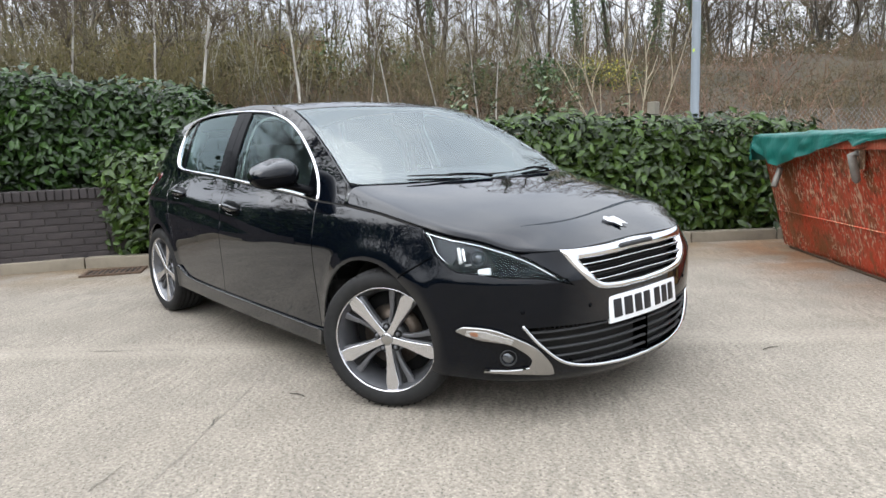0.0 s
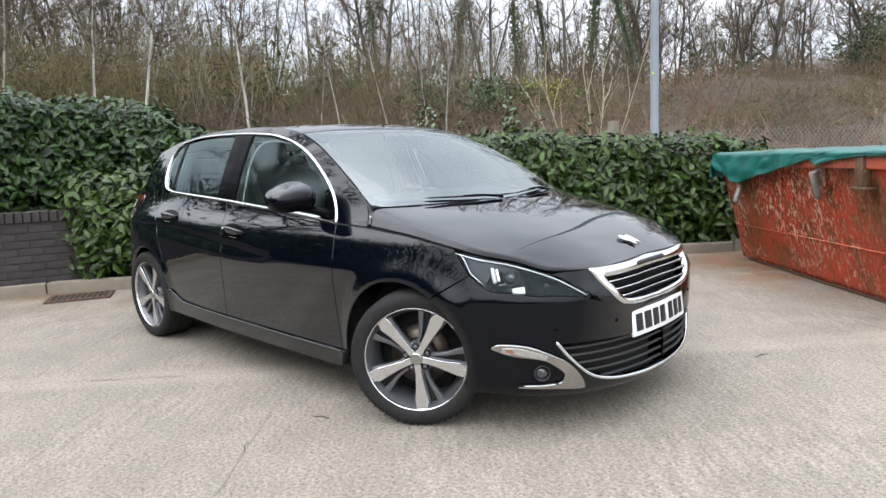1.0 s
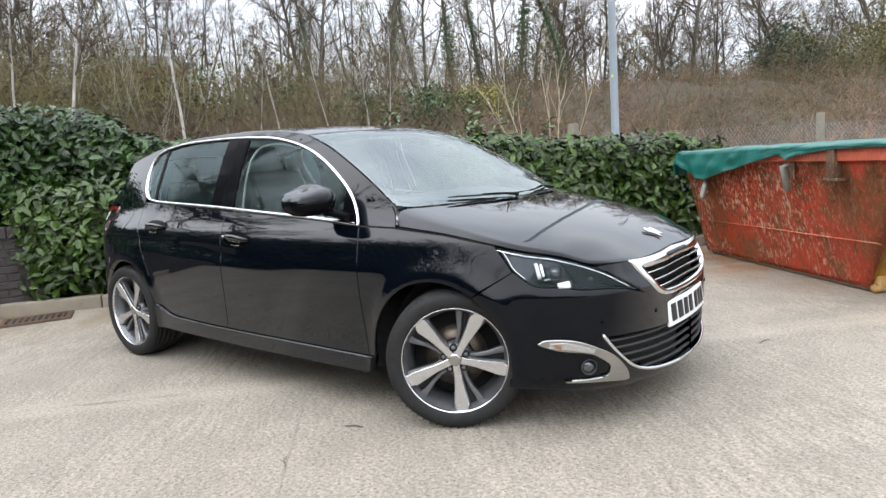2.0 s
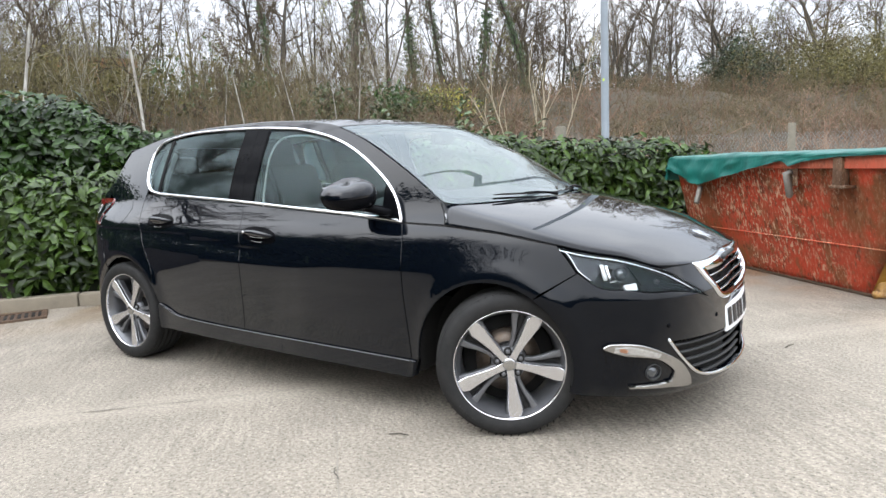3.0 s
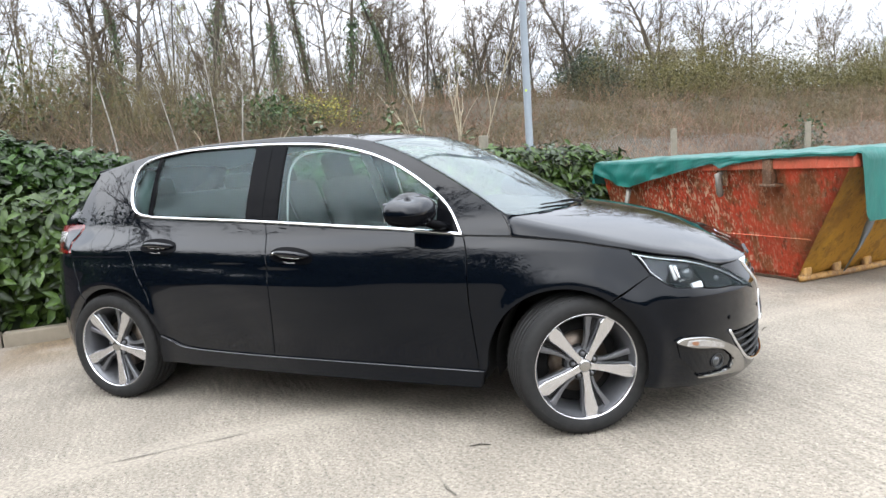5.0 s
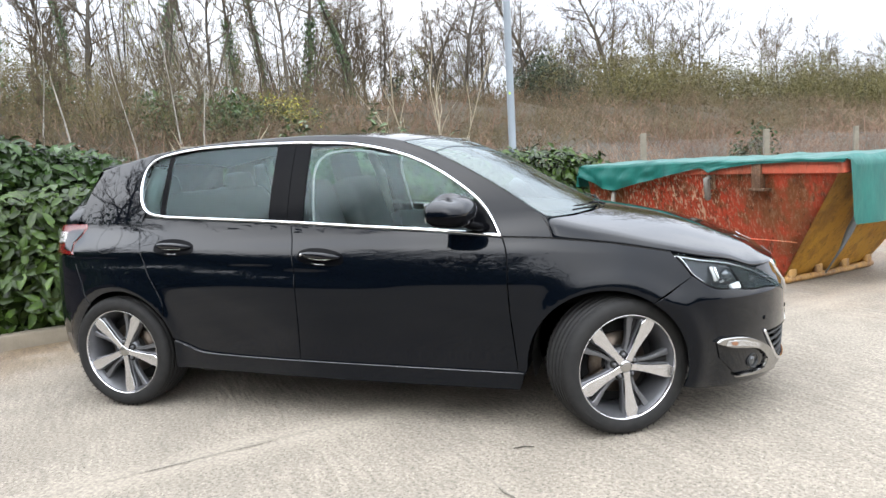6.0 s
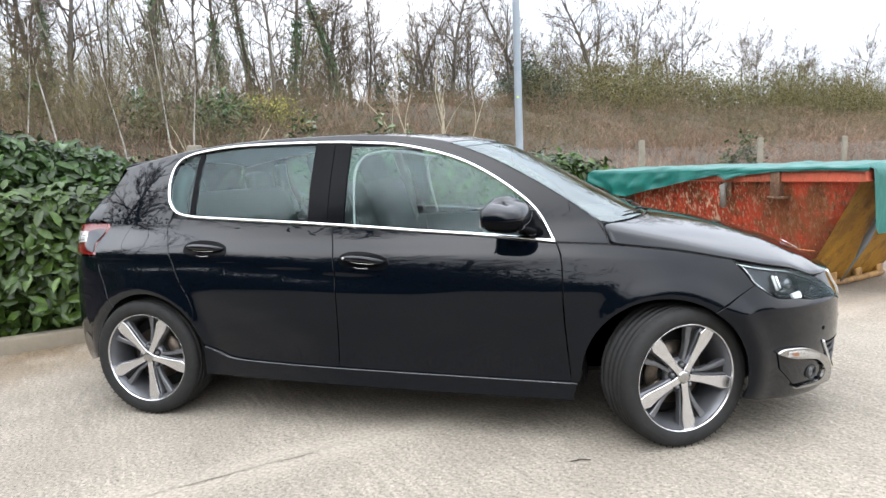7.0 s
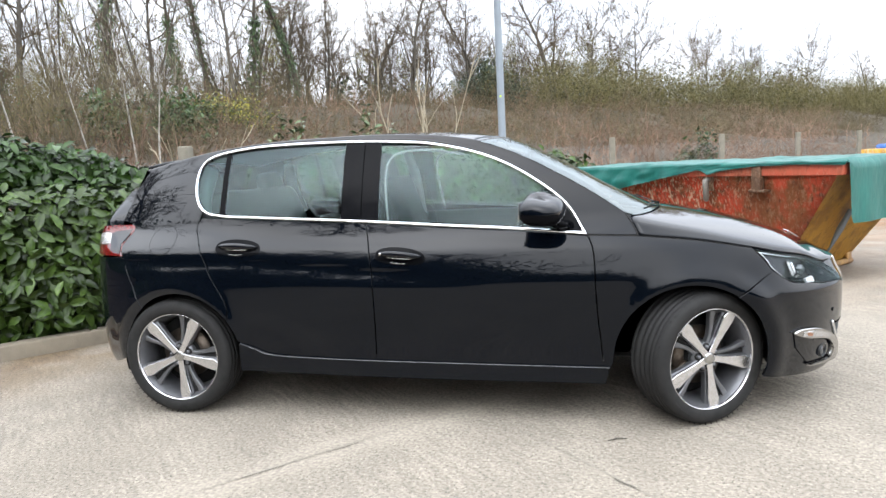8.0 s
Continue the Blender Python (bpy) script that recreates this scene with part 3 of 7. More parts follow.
def sheet(surface, poly, du=0.03, dv=0.03, lift=0.0, depth=0.014, mirror=False, both=False):
    """A panel of a curved surface within a polygon of its two parameters, with a turned-in edge.
    both: the left half too, joined along the middle. Gives verts, faces, normals."""
    pts, faces = cells(poly, du, dv)
    e = 1e-3
    p = surface(pts[:, 0], pts[:, 1])
    nu, nv = surface(pts[:, 0] + e, pts[:, 1]) - surface(pts[:, 0] - e, pts[:, 1]), surface(pts[:, 0], pts[:, 1] + e) - surface(pts[:, 0], pts[:, 1] - e)
    nn = np.cross(nu, nv)
    nn /= np.linalg.norm(nn, axis=1)[:, None] + 1e-12
    out = p - np.array((-1.3, 0, 0.55))
    nn *= np.where((nn * out).sum(1) < 0, -1, 1)[:, None]
    p = p + nn * lift
    edges = {}
    mids = [p[list(f)].mean(0) for f in faces]
    for fi, f in enumerate(faces):
        for a, b in zip(f, f[1:] + f[:1]):
            edges.setdefault((min(a, b), max(a, b)), []).append(fi)
    verts, norms, faces = list(p), list(nn), [list(f) for f in faces]
    # face winding to suit the normals
    for f in faces:
        a, b, c = p[f[0]], p[f[1]], p[f[2]]
        area = sum((np.cross(p[f[i]] - a, p[f[i + 1]] - a) for i in range(1, len(f) - 1)), np.zeros(3))
        if area @ nn[f[0]] < 0:
            f.reverse()
    if depth:
        for (a, b), uses in edges.items():
            if len(uses) == 1 and not (both and abs(p[a][1]) < 2e-3 and abs(p[b][1]) < 2e-3):
                k = len(verts)
                side = np.cross(p[b] - p[a], nn[a])
                side /= np.linalg.norm(side) + 1e-12
                if side @ ((p[a] + p[b]) / 2 - mids[uses[0]]) < 0:
                    side, a, b = -side, b, a
                quad = [p[b], p[a], p[a] - nn[a] * depth, p[b] - nn[b] * depth]
                a, b = b, a
                verts += quad
                norms += [0.7 * nn[a] + 0.3 * side, 0.7 * nn[b] + 0.3 * side, side, side]
                faces.append([k, k + 1, k + 2, k + 3])
    verts, norms = np.array(verts), np.array(norms)
    flip = np.array((1, -1, 1))
    if mirror:
        return verts * flip, [f[::-1] for f in faces], norms * flip
    if both:
        k = len(verts)
        faces = faces + [[i + k for i in f[::-1]] for f in faces]
        verts, norms = np.vstack([verts, verts * flip]), np.vstack([norms, norms * flip])
    return verts, faces, norms


def arc(cx, cz, r, a0, a1, n=24):
    return [(cx + r * math.cos(radians(a0 + (a1 - a0) * k / n)), cz + r * math.sin(radians(a0 + (a1 - a0) * k / n))) for k in range(n + 1)]


def bow(points, n=6):
    return [tuple(p) for p in smooth_line(points, n)]


# ---- the yard: ground, kerb line, bank ----
KERB_LINE = smooth_line([(-8.2, -9.0), (-6.7, -4.4), (-5.62, -1.6), (-5.2, -0.72), (-4.75, -0.22), (-4.12, 0.46), (-2.6, 2.28), (-1.04, 4.12), (0.2, 5.55), (3.0, 8.8), (9.0, 15.8)], 10)


def yard_q(x, y):
    """Distance behind the kerb line (positive behind it)."""
    return (x + 4.12) * -0.753 + (y - 0.46) * 0.658


def land(x, y):
    q = yard_q(x, y)
    z = -0.05 + 0.25 * step01(0.2, 2.5, q) + 4.7 * step01(3.5, 33, q) + 0.4 * step01(30, 80, q)
    return z + step01(1, 6, q) * 0.35 * (math.sin(x * 0.31 + 1.3) * math.cos(y * 0.27) + 0.5 * math.sin(x * 0.9 + y * 0.7))


def land_many(xs, ys):
    return np.array([float(land(x, y)) for x, y in zip(xs, ys)])


def land_mesh():
    us = np.r_[np.linspace(-400, -60, 18), np.linspace(-55, 55, 90), np.linspace(60, 400, 18)]
    vs = us
    verts = [(x, y, float(land(x, y))) for y in vs for x in us]
    n = len(us)
    return verts, [[r * n + c, r * n + c + 1, (r + 1) * n + c + 1, (r + 1) * n + c] for r in range(n - 1) for c in range(n - 1)]


tagged(raw("ground", *land_mesh(), SOIL), "brown leaf-strewn earth rising to a wooded bank", "ground", kind="structure")

# concrete yard, ending at the kerb line
yl = [tuple(p) for p in KERB_LINE]
yard_poly = yl + [(60, 40), (60, -60), (-40, -60), (-20, -25)]
bm = bmesh.new()
f = bm.faces.new([bm.verts.new((x, y, 0.0)) for x, y in yard_poly])
bmesh.ops.triangulate(bm, faces=[f])
bmesh.ops.recalc_face_normals(bm, faces=bm.faces[:])
tagged(part("pavement", bm, CONCRETE, smooth=False), "pale brushed concrete yard with grit and cracks", "pavement", kind="structure")

# kerb edging stones
kerb = tagged(new("kerb"), "row of weathered concrete edging stones", "kerb", kind="structure")
kl = np.r_[0, np.cumsum(np.hypot(*np.diff(KERB_LINE, axis=0).T))]
d = 6.0
while d < kl[-1] - 3:
    a, b_ = [np.array([np.interp(t, kl, KERB_LINE[:, k]) for k in (0, 1)]) for t in (d, d + 0.905)]
    ang = math.degrees(math.atan2(*(b_ - a)[::-1]))
    c = (a + b_) / 2
    o = part("edging_stone", box_bm(0.898, 0.13, 0.22, (0, 0.065, 0), 0.012), KERB, kerb)
    o.matrix_world = pose(c[0], c[1], 0.0 + random.uniform(-0.006, 0.006), 0, random.uniform(-0.5, 0.5), ang)
    d += 0.91


# ---- the car ----
car = tagged(new("car"), "shiny black-blue five-door hatchback parked on brushed concrete", "car")


def both_sides(name, surface, poly, mat, label="", parent=None, **kw):
    """The panel on the right-hand side and its mirror image."""
    made = []
    for m in (False, True):
        v, f, n = sheet(surface, poly, mirror=m, **kw)
        made.append(raw(name, v, f, mat, parent or car, label, n))
    return made


def joined(name, surface, poly, mat, label="", parent=None, **kw):
    v, f, n = sheet(surface, poly, both=True, **kw)
    return raw(name, v, f, mat, parent or car, label, n)


RAIL_X = (-3.0, -2.75, -2.4, -2.0, -1.6, -1.3, -1.05, -0.85, -0.65, -0.45, -0.29, -0.05)
RAIL_Z = (1.262, 1.318, 1.378, 1.408, 1.412, 1.397, 1.362, 1.295, 1.195, 1.075, 0.967, 0.86)


def rail_z(x):
    return blend_line(RAIL_X, RAIL_Z, x)


def rail_y(x):
    return -window_side(np.asarray(x, float), rail_z(x))


def top(x, v):
    """Windscreen and roof: x along the car, v from 0 in the middle to 1 at the roof rail."""
    x, v = np.broadcast_arrays(np.asarray(x, float), np.asarray(v, float))
    zr, yr = rail_z(x), rail_y(x)
    return np.stack([x, yr * v, zr + (top_centre(x) - zr) * (1 - np.abs(v) ** 2.6)], -1)


FA, RA = (-0.035, 0.300, 0.350), (-2.585, 0.300, 0.347)
FRONT_SHUT = [(-0.486, 0.886), (-0.464, 0.80), (-0.456, 0.568), (-0.428, 0.262)]
B_SHUT = [(-1.566, 0.982), (-1.542, 0.88), (-1.520, 0.724), (-1.517, 0.496), (-1.524, 0.288)]
REAR_SHUT = [(-2.472, 1.03), (-2.494, 0.976), (-2.462, 0.904), (-2.382, 0.736), (-2.305, 0.600), (-2.296, 0.506)]
BONNET_LINE = [(-0.26, 0.876), (0.0, 0.848), (0.252, 0.803)]
LAMP_TOP = [(0.252, 0.801), (0.378, 0.774), (0.528, 0.748), (0.69, 0.696), (0.80, 0.640), (0.912, 0.566)]
LAMP_LOW = [(0.912, 0.566), (0.81, 0.596), (0.72, 0.609), (0.618, 0.612), (0.528, 0.626), (0.425, 0.637), (0.335, 0.694), (0.300, 0.745), (0.252, 0.801)]
GRILLE_SIDE = [(0.865, 0.704), (0.93, 0.622), (1.02, 0.546), (1.16, 0.523), (S_NOSE, 0.514)]
GRILLE_TOP = [(S_NOSE, 0.706), (1.16, 0.700), (0.865, 0.704)]
INTAKE_LOW = [(0.696, 0.412), (0.762, 0.334), (0.852, 0.262), (0.966, 0.228), (1.15, 0.212), (S_NOSE, 0.208)]
INTAKE_TOP = [(S_NOSE, 0.400), (1.1, 0.402), (0.85, 0.412), (0.696, 0.412)]
CHROME_OUT = bow([(-0.488, 0.888), (-0.575, 1.034), (-0.705, 1.144), (-0.87, 1.243), (-1.04, 1.309), (-1.25, 1.357), (-1.43, 1.375), (-1.63, 1.387),
                  (-1.92, 1.393), (-2.208, 1.387), (-2.43, 1.356), (-2.512, 1.302), (-2.532, 1.21), (-2.508, 1.105), (-2.445, 1.046), (-2.33, 1.024)])
BELT = bow([(-2.33, 1.024), (-2.004, 1.004), (-1.566, 0.976), (-1.182, 0.946), (-0.8, 0.918), (-0.488, 0.888)])
GAP = 0.0035


def shrink(poly, d):
    """A polygon moved in by d all round."""
    p = np.array(poly, float)
    keep = [0]
    for i in range(1, len(p)):
        if np.hypot(*(p[i] - p[keep[-1]])) > 1e-4:
            keep.append(i)
    p = p[keep]
    if np.hypot(*(p[0] - p[-1])) < 1e-4:
        p = p[:-1]
    area = 0.5 * np.sum(p[:, 0] * np.roll(p[:, 1], -1) - np.roll(p[:, 0], -1) * p[:, 1])
    a, b = p - np.roll(p, 1, 0), np.roll(p, -1, 0) - p
    na, nb = np.stack([-a[:, 1], a[:, 0]], 1), np.stack([-b[:, 1], b[:, 0]], 1)
    na /= np.linalg.norm(na, axis=1)[:, None]
    nb /= np.linalg.norm(nb, axis=1)[:, None]
    m = na + nb
    m /= np.maximum((m * na).sum(1), 0.5)[:, None]
    return [tuple(q) for q in p + m * d * np.sign(area)]


# front wing
both_sides("front_wing", skin, shrink(
    [(-0.486, 0.886)] + BONNET_LINE + [(0.300, 0.745), (0.335, 0.694), (0.185, 0.612)]
    + arc(*FA, 56, 180) + [(-0.40, 0.262), (-0.428, 0.262)] + bow(FRONT_SHUT[::-1])[1:-1], GAP), PAINT, du=0.025, dv=0.025)
# doors, below the windows
front_doors = both_sides("front_door", skin, shrink(bow([(-0.488, 0.884), (-0.8, 0.914), (-1.182, 0.942), (-1.566, 0.972)]) + bow(B_SHUT)[2:]
                         + [(-0.876, 0.272), (-0.428, 0.260)] + bow(FRONT_SHUT[::-1])[1:-1], GAP), PAINT)
rear_doors = both_sides("rear_door", skin, shrink(bow([(-1.566, 0.972), (-2.004, 1.0), (-2.33, 1.020), (-2.468, 1.030)]) + bow(REAR_SHUT)[2:-1]
                        + arc(*RA, 36.5, 17) + bow([(-2.242, 0.395), (-2.165, 0.345), (-2.08, 0.315), (-1.9, 0.302), (-1.524, 0.288)]) + bow(B_SHUT[::-1])[1:-1], GAP), PAINT)
# sill
both_sides("sill", skin, shrink(bow([(-0.40, 0.277), (-0.876, 0.288), (-1.524, 0.304), (-1.9, 0.319), (-2.08, 0.334), (-2.165, 0.364), (-2.242, 0.395)])
           + [(-2.245, 0.245)] + bow([(-2.24, 0.245), (-1.428, 0.215), (-0.42, 0.196)]), GAP), PAINT, lift=0.016, depth=0.05)
# thin grey tube added as the sky's highlight along the top of the sill
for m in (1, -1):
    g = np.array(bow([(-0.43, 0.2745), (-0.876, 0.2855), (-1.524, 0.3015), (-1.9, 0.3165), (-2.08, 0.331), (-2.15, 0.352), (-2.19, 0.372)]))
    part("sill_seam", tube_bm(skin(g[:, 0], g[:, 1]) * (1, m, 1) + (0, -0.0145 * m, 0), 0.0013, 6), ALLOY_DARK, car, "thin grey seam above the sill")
# inner lip behind the gap between doors and sill
both_sides("inner_lip", skin, [(-0.41, 0.235), (-0.41, 0.30), (-1.5, 0.33), (-2.07, 0.36), (-2.235, 0.43), (-2.235, 0.27)], PAINT, lift=-0.005, depth=0.0)
# rear quarter, roof pillars and the frame round the windows
rail_line = [(x, float(rail_z(x))) for x in np.linspace(-0.29, -2.86, 60)]
both_sides("body_side", skin, shrink(
    bow(REAR_SHUT[::-1])[:-3] + [(-2.478, 1.036)] + CHROME_OUT[::-1][8:] + [(-0.26, 0.878)] + rail_line
    + bow([(-2.86, 1.295), (-2.945, 1.17), (-3.02, 1.02)]) + bow([(-2.93, 1.004), (-2.912, 0.976), (-2.95, 0.898), (-2.93, 0.838), (-2.904, 0.784), (-2.832, 0.634)])
    + arc(*RA, 128, 36.5)[:-1], GAP), PAINT, du=0.03, dv=0.025)
# dark shut gap between wing and bonnet
for m in (1, -1):
    g = np.array(bow([(-0.486, 0.886)] + BONNET_LINE))
    a_, b_ = skin(g[:, 0], g[:, 1] + 0.011) + (0, 0.006, 0), skin(g[:, 0], g[:, 1] - 0.009) + (0, 0.006, 0)
    nn_ = len(g)
    q_ = [[k, k + 1, nn_ + k + 1, nn_ + k] for k in range(nn_ - 1)]
    raw("shut_gap", np.vstack([a_, b_]) * (1, m, 1), q_, UNDER, car)
# shut line that climbs from the wing to the foot of the windscreen, behind the bonnet's corner
for m in (1, -1):
    g = np.array(bow([(-0.262, 0.872), (-0.272, 0.905), (-0.290, 0.940), (-0.312, 0.972)]))
    a_, b_ = skin(g[:, 0] - 0.0028, g[:, 1]) + (0, -0.0025, 0.0015), skin(g[:, 0] + 0.0028, g[:, 1]) + (0, -0.0025, 0.0015)
    nn_ = len(g)
    raw("shut_gap", np.vstack([a_, b_]) * (1, m, 1), [[k, k + 1, nn_ + k + 1, nn_ + k] for k in range(nn_ - 1)], UNDER, car)
# bumpers
joined("front_bumper", skin, [(0.335, 0.694)] + bow(LAMP_LOW[::-1][2:]) + bow(LAMP_TOP[::-1])[:13] + [(0.74, 0.7005), (0.80, 0.7005), (0.845, 0.7015)] + bow(GRILLE_SIDE)[:] + bow(INTAKE_TOP)
       + bow(INTAKE_LOW) + [(S_NOSE, 0.168)] + bow([(S_NOSE, 0.168), (1.0, 0.172), (0.7, 0.178), (0.4, 0.195), (0.295, 0.21)]) + arc(*FA, -8, 56), PAINT, du=0.02, dv=0.02, depth=0.02)
joined("rear_bumper", skin, [(-2.836, 0.634)] + bow([(-2.908, 0.784), (-2.934, 0.834), (-3.2, 0.83), (-3.5, 0.815), (S_TAIL, 0.80)]) + [(S_TAIL, 0.23)]
       + bow([(S_TAIL, 0.23), (-3.4, 0.23), (-3.1, 0.25), (-2.92, 0.30)]) + arc(*RA, 180, 128.5)[1:], PAINT, du=0.04, dv=0.03)
tail_lamps = both_sides("tail_lamp", skin, shrink(bow([(-2.93, 1.004), (-3.18, 1.0), (-3.5, 0.965)], 5) + bow([(-3.5, 0.965), (-3.52, 0.87), (-3.258, 0.848), (-2.934, 0.84)], 5)
                        + bow([(-2.934, 0.84), (-2.955, 0.898), (-2.914, 0.976), (-2.93, 1.004)], 5), 0.004), RED_LENS, "red tail lamp with a white band and a dark tongue", lift=0.006, depth=0.03)
for i, m in enumerate((1, -1)):
    for name, poly, mat, lift, label in (
            ("lamp_tongue", bow([(-2.925, 0.972), (-3.02, 0.968), (-3.085, 0.955)], 4) + bow([(-3.075, 0.93), (-3.045, 0.898), (-3.02, 0.868)], 4) + [(-2.945, 0.858), (-2.96, 0.90), (-2.93, 0.95)], PAINT, 0.0085, "body-coloured tongue across the lamp"),
            ("lamp_band", bow([(-3.085, 0.957), (-3.16, 0.960), (-3.34, 0.945)], 4) + bow([(-3.34, 0.905), (-3.16, 0.900), (-3.055, 0.905)], 4), CLEAR_LENS, 0.0095, "white reversing light band")):
        v, f, n = sheet(skin, poly, lift=lift, depth=0.005, du=0.02, dv=0.02)
        raw(name, v * (1, m, 1), f if m > 0 else [q[::-1] for q in f], mat, tail_lamps[i], label, n * (1, m, 1))

# tailgate with its window and spoiler
v01 = np.linspace(-1, 1, 41)
low = np.stack([skin(np.full(41, 0.0) + np.interp(np.abs(v01), (0, 1), (S_TAIL, -3.02)), 1.02)[:, 0], np.zeros(41), np.full(41, 1.02)], 1)
low[:, 1] = np.sign(v01) * -skin(np.interp(np.abs(v01), (0, 1), (S_TAIL, -3.02)), np.full(41, 1.02))[:, 1]
upp = top(np.full(41, -2.87), np.abs(v01))
upp[:, 1] *= -np.sign(v01)
upp[:, 0] -= 0.05 * (1 - v01**2)
base = low.copy()
base[:, 2] = 0.81
base[:, 0] -= 0.04
rows_ = [base + (low - base) * t for t in (0, 0.5, 1)] + [low + (upp - low) * t + np.array((-0.05 * math.sin(math.pi * t), 0, 0)) * (1 - v01[:, None] ** 2) for t in np.linspace(0.12, 1, 8)]
vv = np.vstack(rows_)
ff = [[r * 41 + c, r * 41 + c + 1, (r + 1) * 41 + c + 1, (r + 1) * 41 + c] for r in range(len(rows_) - 1) for c in range(40)]
raw("tailgate", vv, ff, PAINT, car)
sp = bmesh.new()
bmesh.ops.create_grid(sp, x_segments=2, y_segments=20, size=1.0)
for v in sp.verts:
    t = v.co.y
    q = top(np.array([-2.86 - 0.014 * (1 - 0.35 * t * t) * (v.co.x + 1) / 2]), np.array([abs(t) * 0.985]))[0]
    v.co = Vector((q[0], math.copysign(q[1], t) if t else 0.0, q[2] + 0.003))
bmesh.ops.solidify(sp, geom=sp.faces[:], thickness=-0.012)
part("spoiler", sp, PAINT, car)

# bonnet: a turned-up side, rounded shoulders and a nearly flat middle
edge_s = np.r_[np.linspace(-0.26, 0.80, 34), np.linspace(0.815, 0.862, 3)]
edge_z = blend_line((-0.26, 0.0, 0.252, 0.378, 0.528, 0.69, 0.80, 0.862), (0.876, 0.848, 0.803, 0.776, 0.750, 0.7065, 0.7035, 0.7045), edge_s)
a01 = np.linspace(0, 1, len(edge_s))
rise = blend_line((0, 0.15, 0.4, 0.85, 1), (0.089, 0.062, 0.036, 0.016, 0.004), a01)
E_ = skin(edge_s, edge_z + 0.0025)
K_ = skin(edge_s - 0.035 * (1 - a01), edge_z + rise)
K_[:, 1] += 0.006
mid_x = np.interp(a01, (0, 1), (-0.085, 0.715))
nose = skin(np.linspace(0.862, S_NOSE, 24), np.linspace(0.704, 0.711, 24))
rows_ = []
for i, a in enumerate(a01):
    c = np.array((mid_x[i], 0.0, float(top_centre(mid_x[i]))))
    bar = [E_[i] + (K_[i] - E_[i]) * k / 6 for k in range(6)]
    for k in range(25):
        t = k / 24
        q = K_[i] + (c - K_[i]) * t
        q[0] = K_[i][0] + (c[0] - K_[i][0]) * (1 - (1 - t) ** 1.9)
        q[2] = K_[i][2] + (c[2] - K_[i][2]) * (1 - (1 - t) ** 2.8)
        bar.append(q)
    bar = np.array(bar)
    pad = np.vstack([bar[:1].repeat(3, 0), bar, (bar[-4:-1] * (1, -1, 1))[::-1]])
    ker = np.array((0, 1, 3, 4, 3, 1, 0)) / 12
    soft = sum(ker[j] * pad[j:j + len(bar)] for j in range(7))
    w = np.minimum(1, np.arange(len(bar)) / 3)[:, None]
    bar = bar * (1 - w) + soft * w
    # the last rows run into the curved front edge
    f = float(step01(0.72, 1.0, a))
    edge = np.array([np.interp(np.linspace(0, 1, len(bar)), np.linspace(0, 1, 24), nose[:, k]) for k in range(3)]).T
    g = f * np.linspace(0, 1, len(bar))[:, None] ** 0.5 * 0 + f**2 * np.ones((len(bar), 1))
    bar = bar * (1 - g) + edge * g if a > 0.9 else bar
    bar[-1, 1] = 0
    rows_.append(bar)
nb = len(rows_[0])
half = np.array(rows_)
full = np.concatenate([half, (half * (1, -1, 1))[:, ::-1][:, 1:]], 1)
m_ = full.shape[1]
vv = full.reshape(-1, 3)
ff = [[r * m_ + c, (r + 1) * m_ + c, (r + 1) * m_ + c + 1, r * m_ + c + 1] for r in range(len(half) - 1) for c in range(m_ - 1)]
k = len(vv)
rim = [(r, 0) for r in range(len(half))] + [(len(half) - 1, c) for c in range(1, m_)] + [(r, m_ - 1) for r in range(len(half) - 2, -1, -1)] + [(0, c) for c in range(m_ - 2, 0, -1)]
ids = [r * m_ + c for r, c in rim]
drop = np.array([vv[i] - (np.array((0, 0.016 * np.sign(vv[i][1]) * (abs(vv[i][1]) > 0.5), 0.012)) + np.array((0.01, 0, 0)) * (vv[i][0] > 0.5)) for i in ids])
vv = np.vstack([vv, drop])
ff += [[ids[i], k + i, k + (i + 1) % len(ids), ids[(i + 1) % len(ids)]] for i in range(len(ids))]
raw("bonnet", vv, ff, PAINT, car)

# roof, windscreen, side glass
joined("roof", top, [(-1.0, 0.985)] + bow([(-1.0, 0.985), (-0.935, 0.6), (-0.895, 0.25), (-0.885, 0.0)]) + [(-2.87, 0.0), (-2.87, 0.985)], PAINT, du=0.05, dv=0.05)
screen_base = bow([(-0.085, 0.0), (-0.105, 0.3), (-0.165, 0.65), (-0.245, 0.9), (-0.30, 0.985)])
windscreen = joined("windscreen", top, bow([(-0.885, 0.0), (-0.895, 0.25), (-0.935, 0.6), (-1.0, 0.985)]) + [(x, 0.985) for x in np.linspace(-0.98, -0.32, 20)] + screen_base[::-1], SCREEN, du=0.05, dv=0.05, lift=-0.003, depth=0.0)
for k, (poly, name) in enumerate(((
        [(x, 0.985) for x in np.linspace(-0.98, -0.32, 20)] + [(x, 0.94) for x in np.linspace(-0.34, -0.96, 20)], "screen_edge"),
        (bow([(-0.885, 0.0), (-0.895, 0.25), (-0.935, 0.6), (-1.0, 0.985)]) + bow([(-0.94, 0.94), (-0.89, 0.6), (-0.85, 0.25), (-0.84, 0.0)]), "header_band"),
        (screen_base + bow([(-0.34, 0.94), (-0.29, 0.88), (-0.21, 0.65), (-0.155, 0.3), (-0.135, 0.0)]), "lower_band"))):
    (both_sides if name == "screen_edge" else joined)(name, top, poly, TRIM_BLACK, "black ceramic edge of the windscreen", windscreen, du=0.05, dv=0.05, lift=-0.007, depth=0.0)
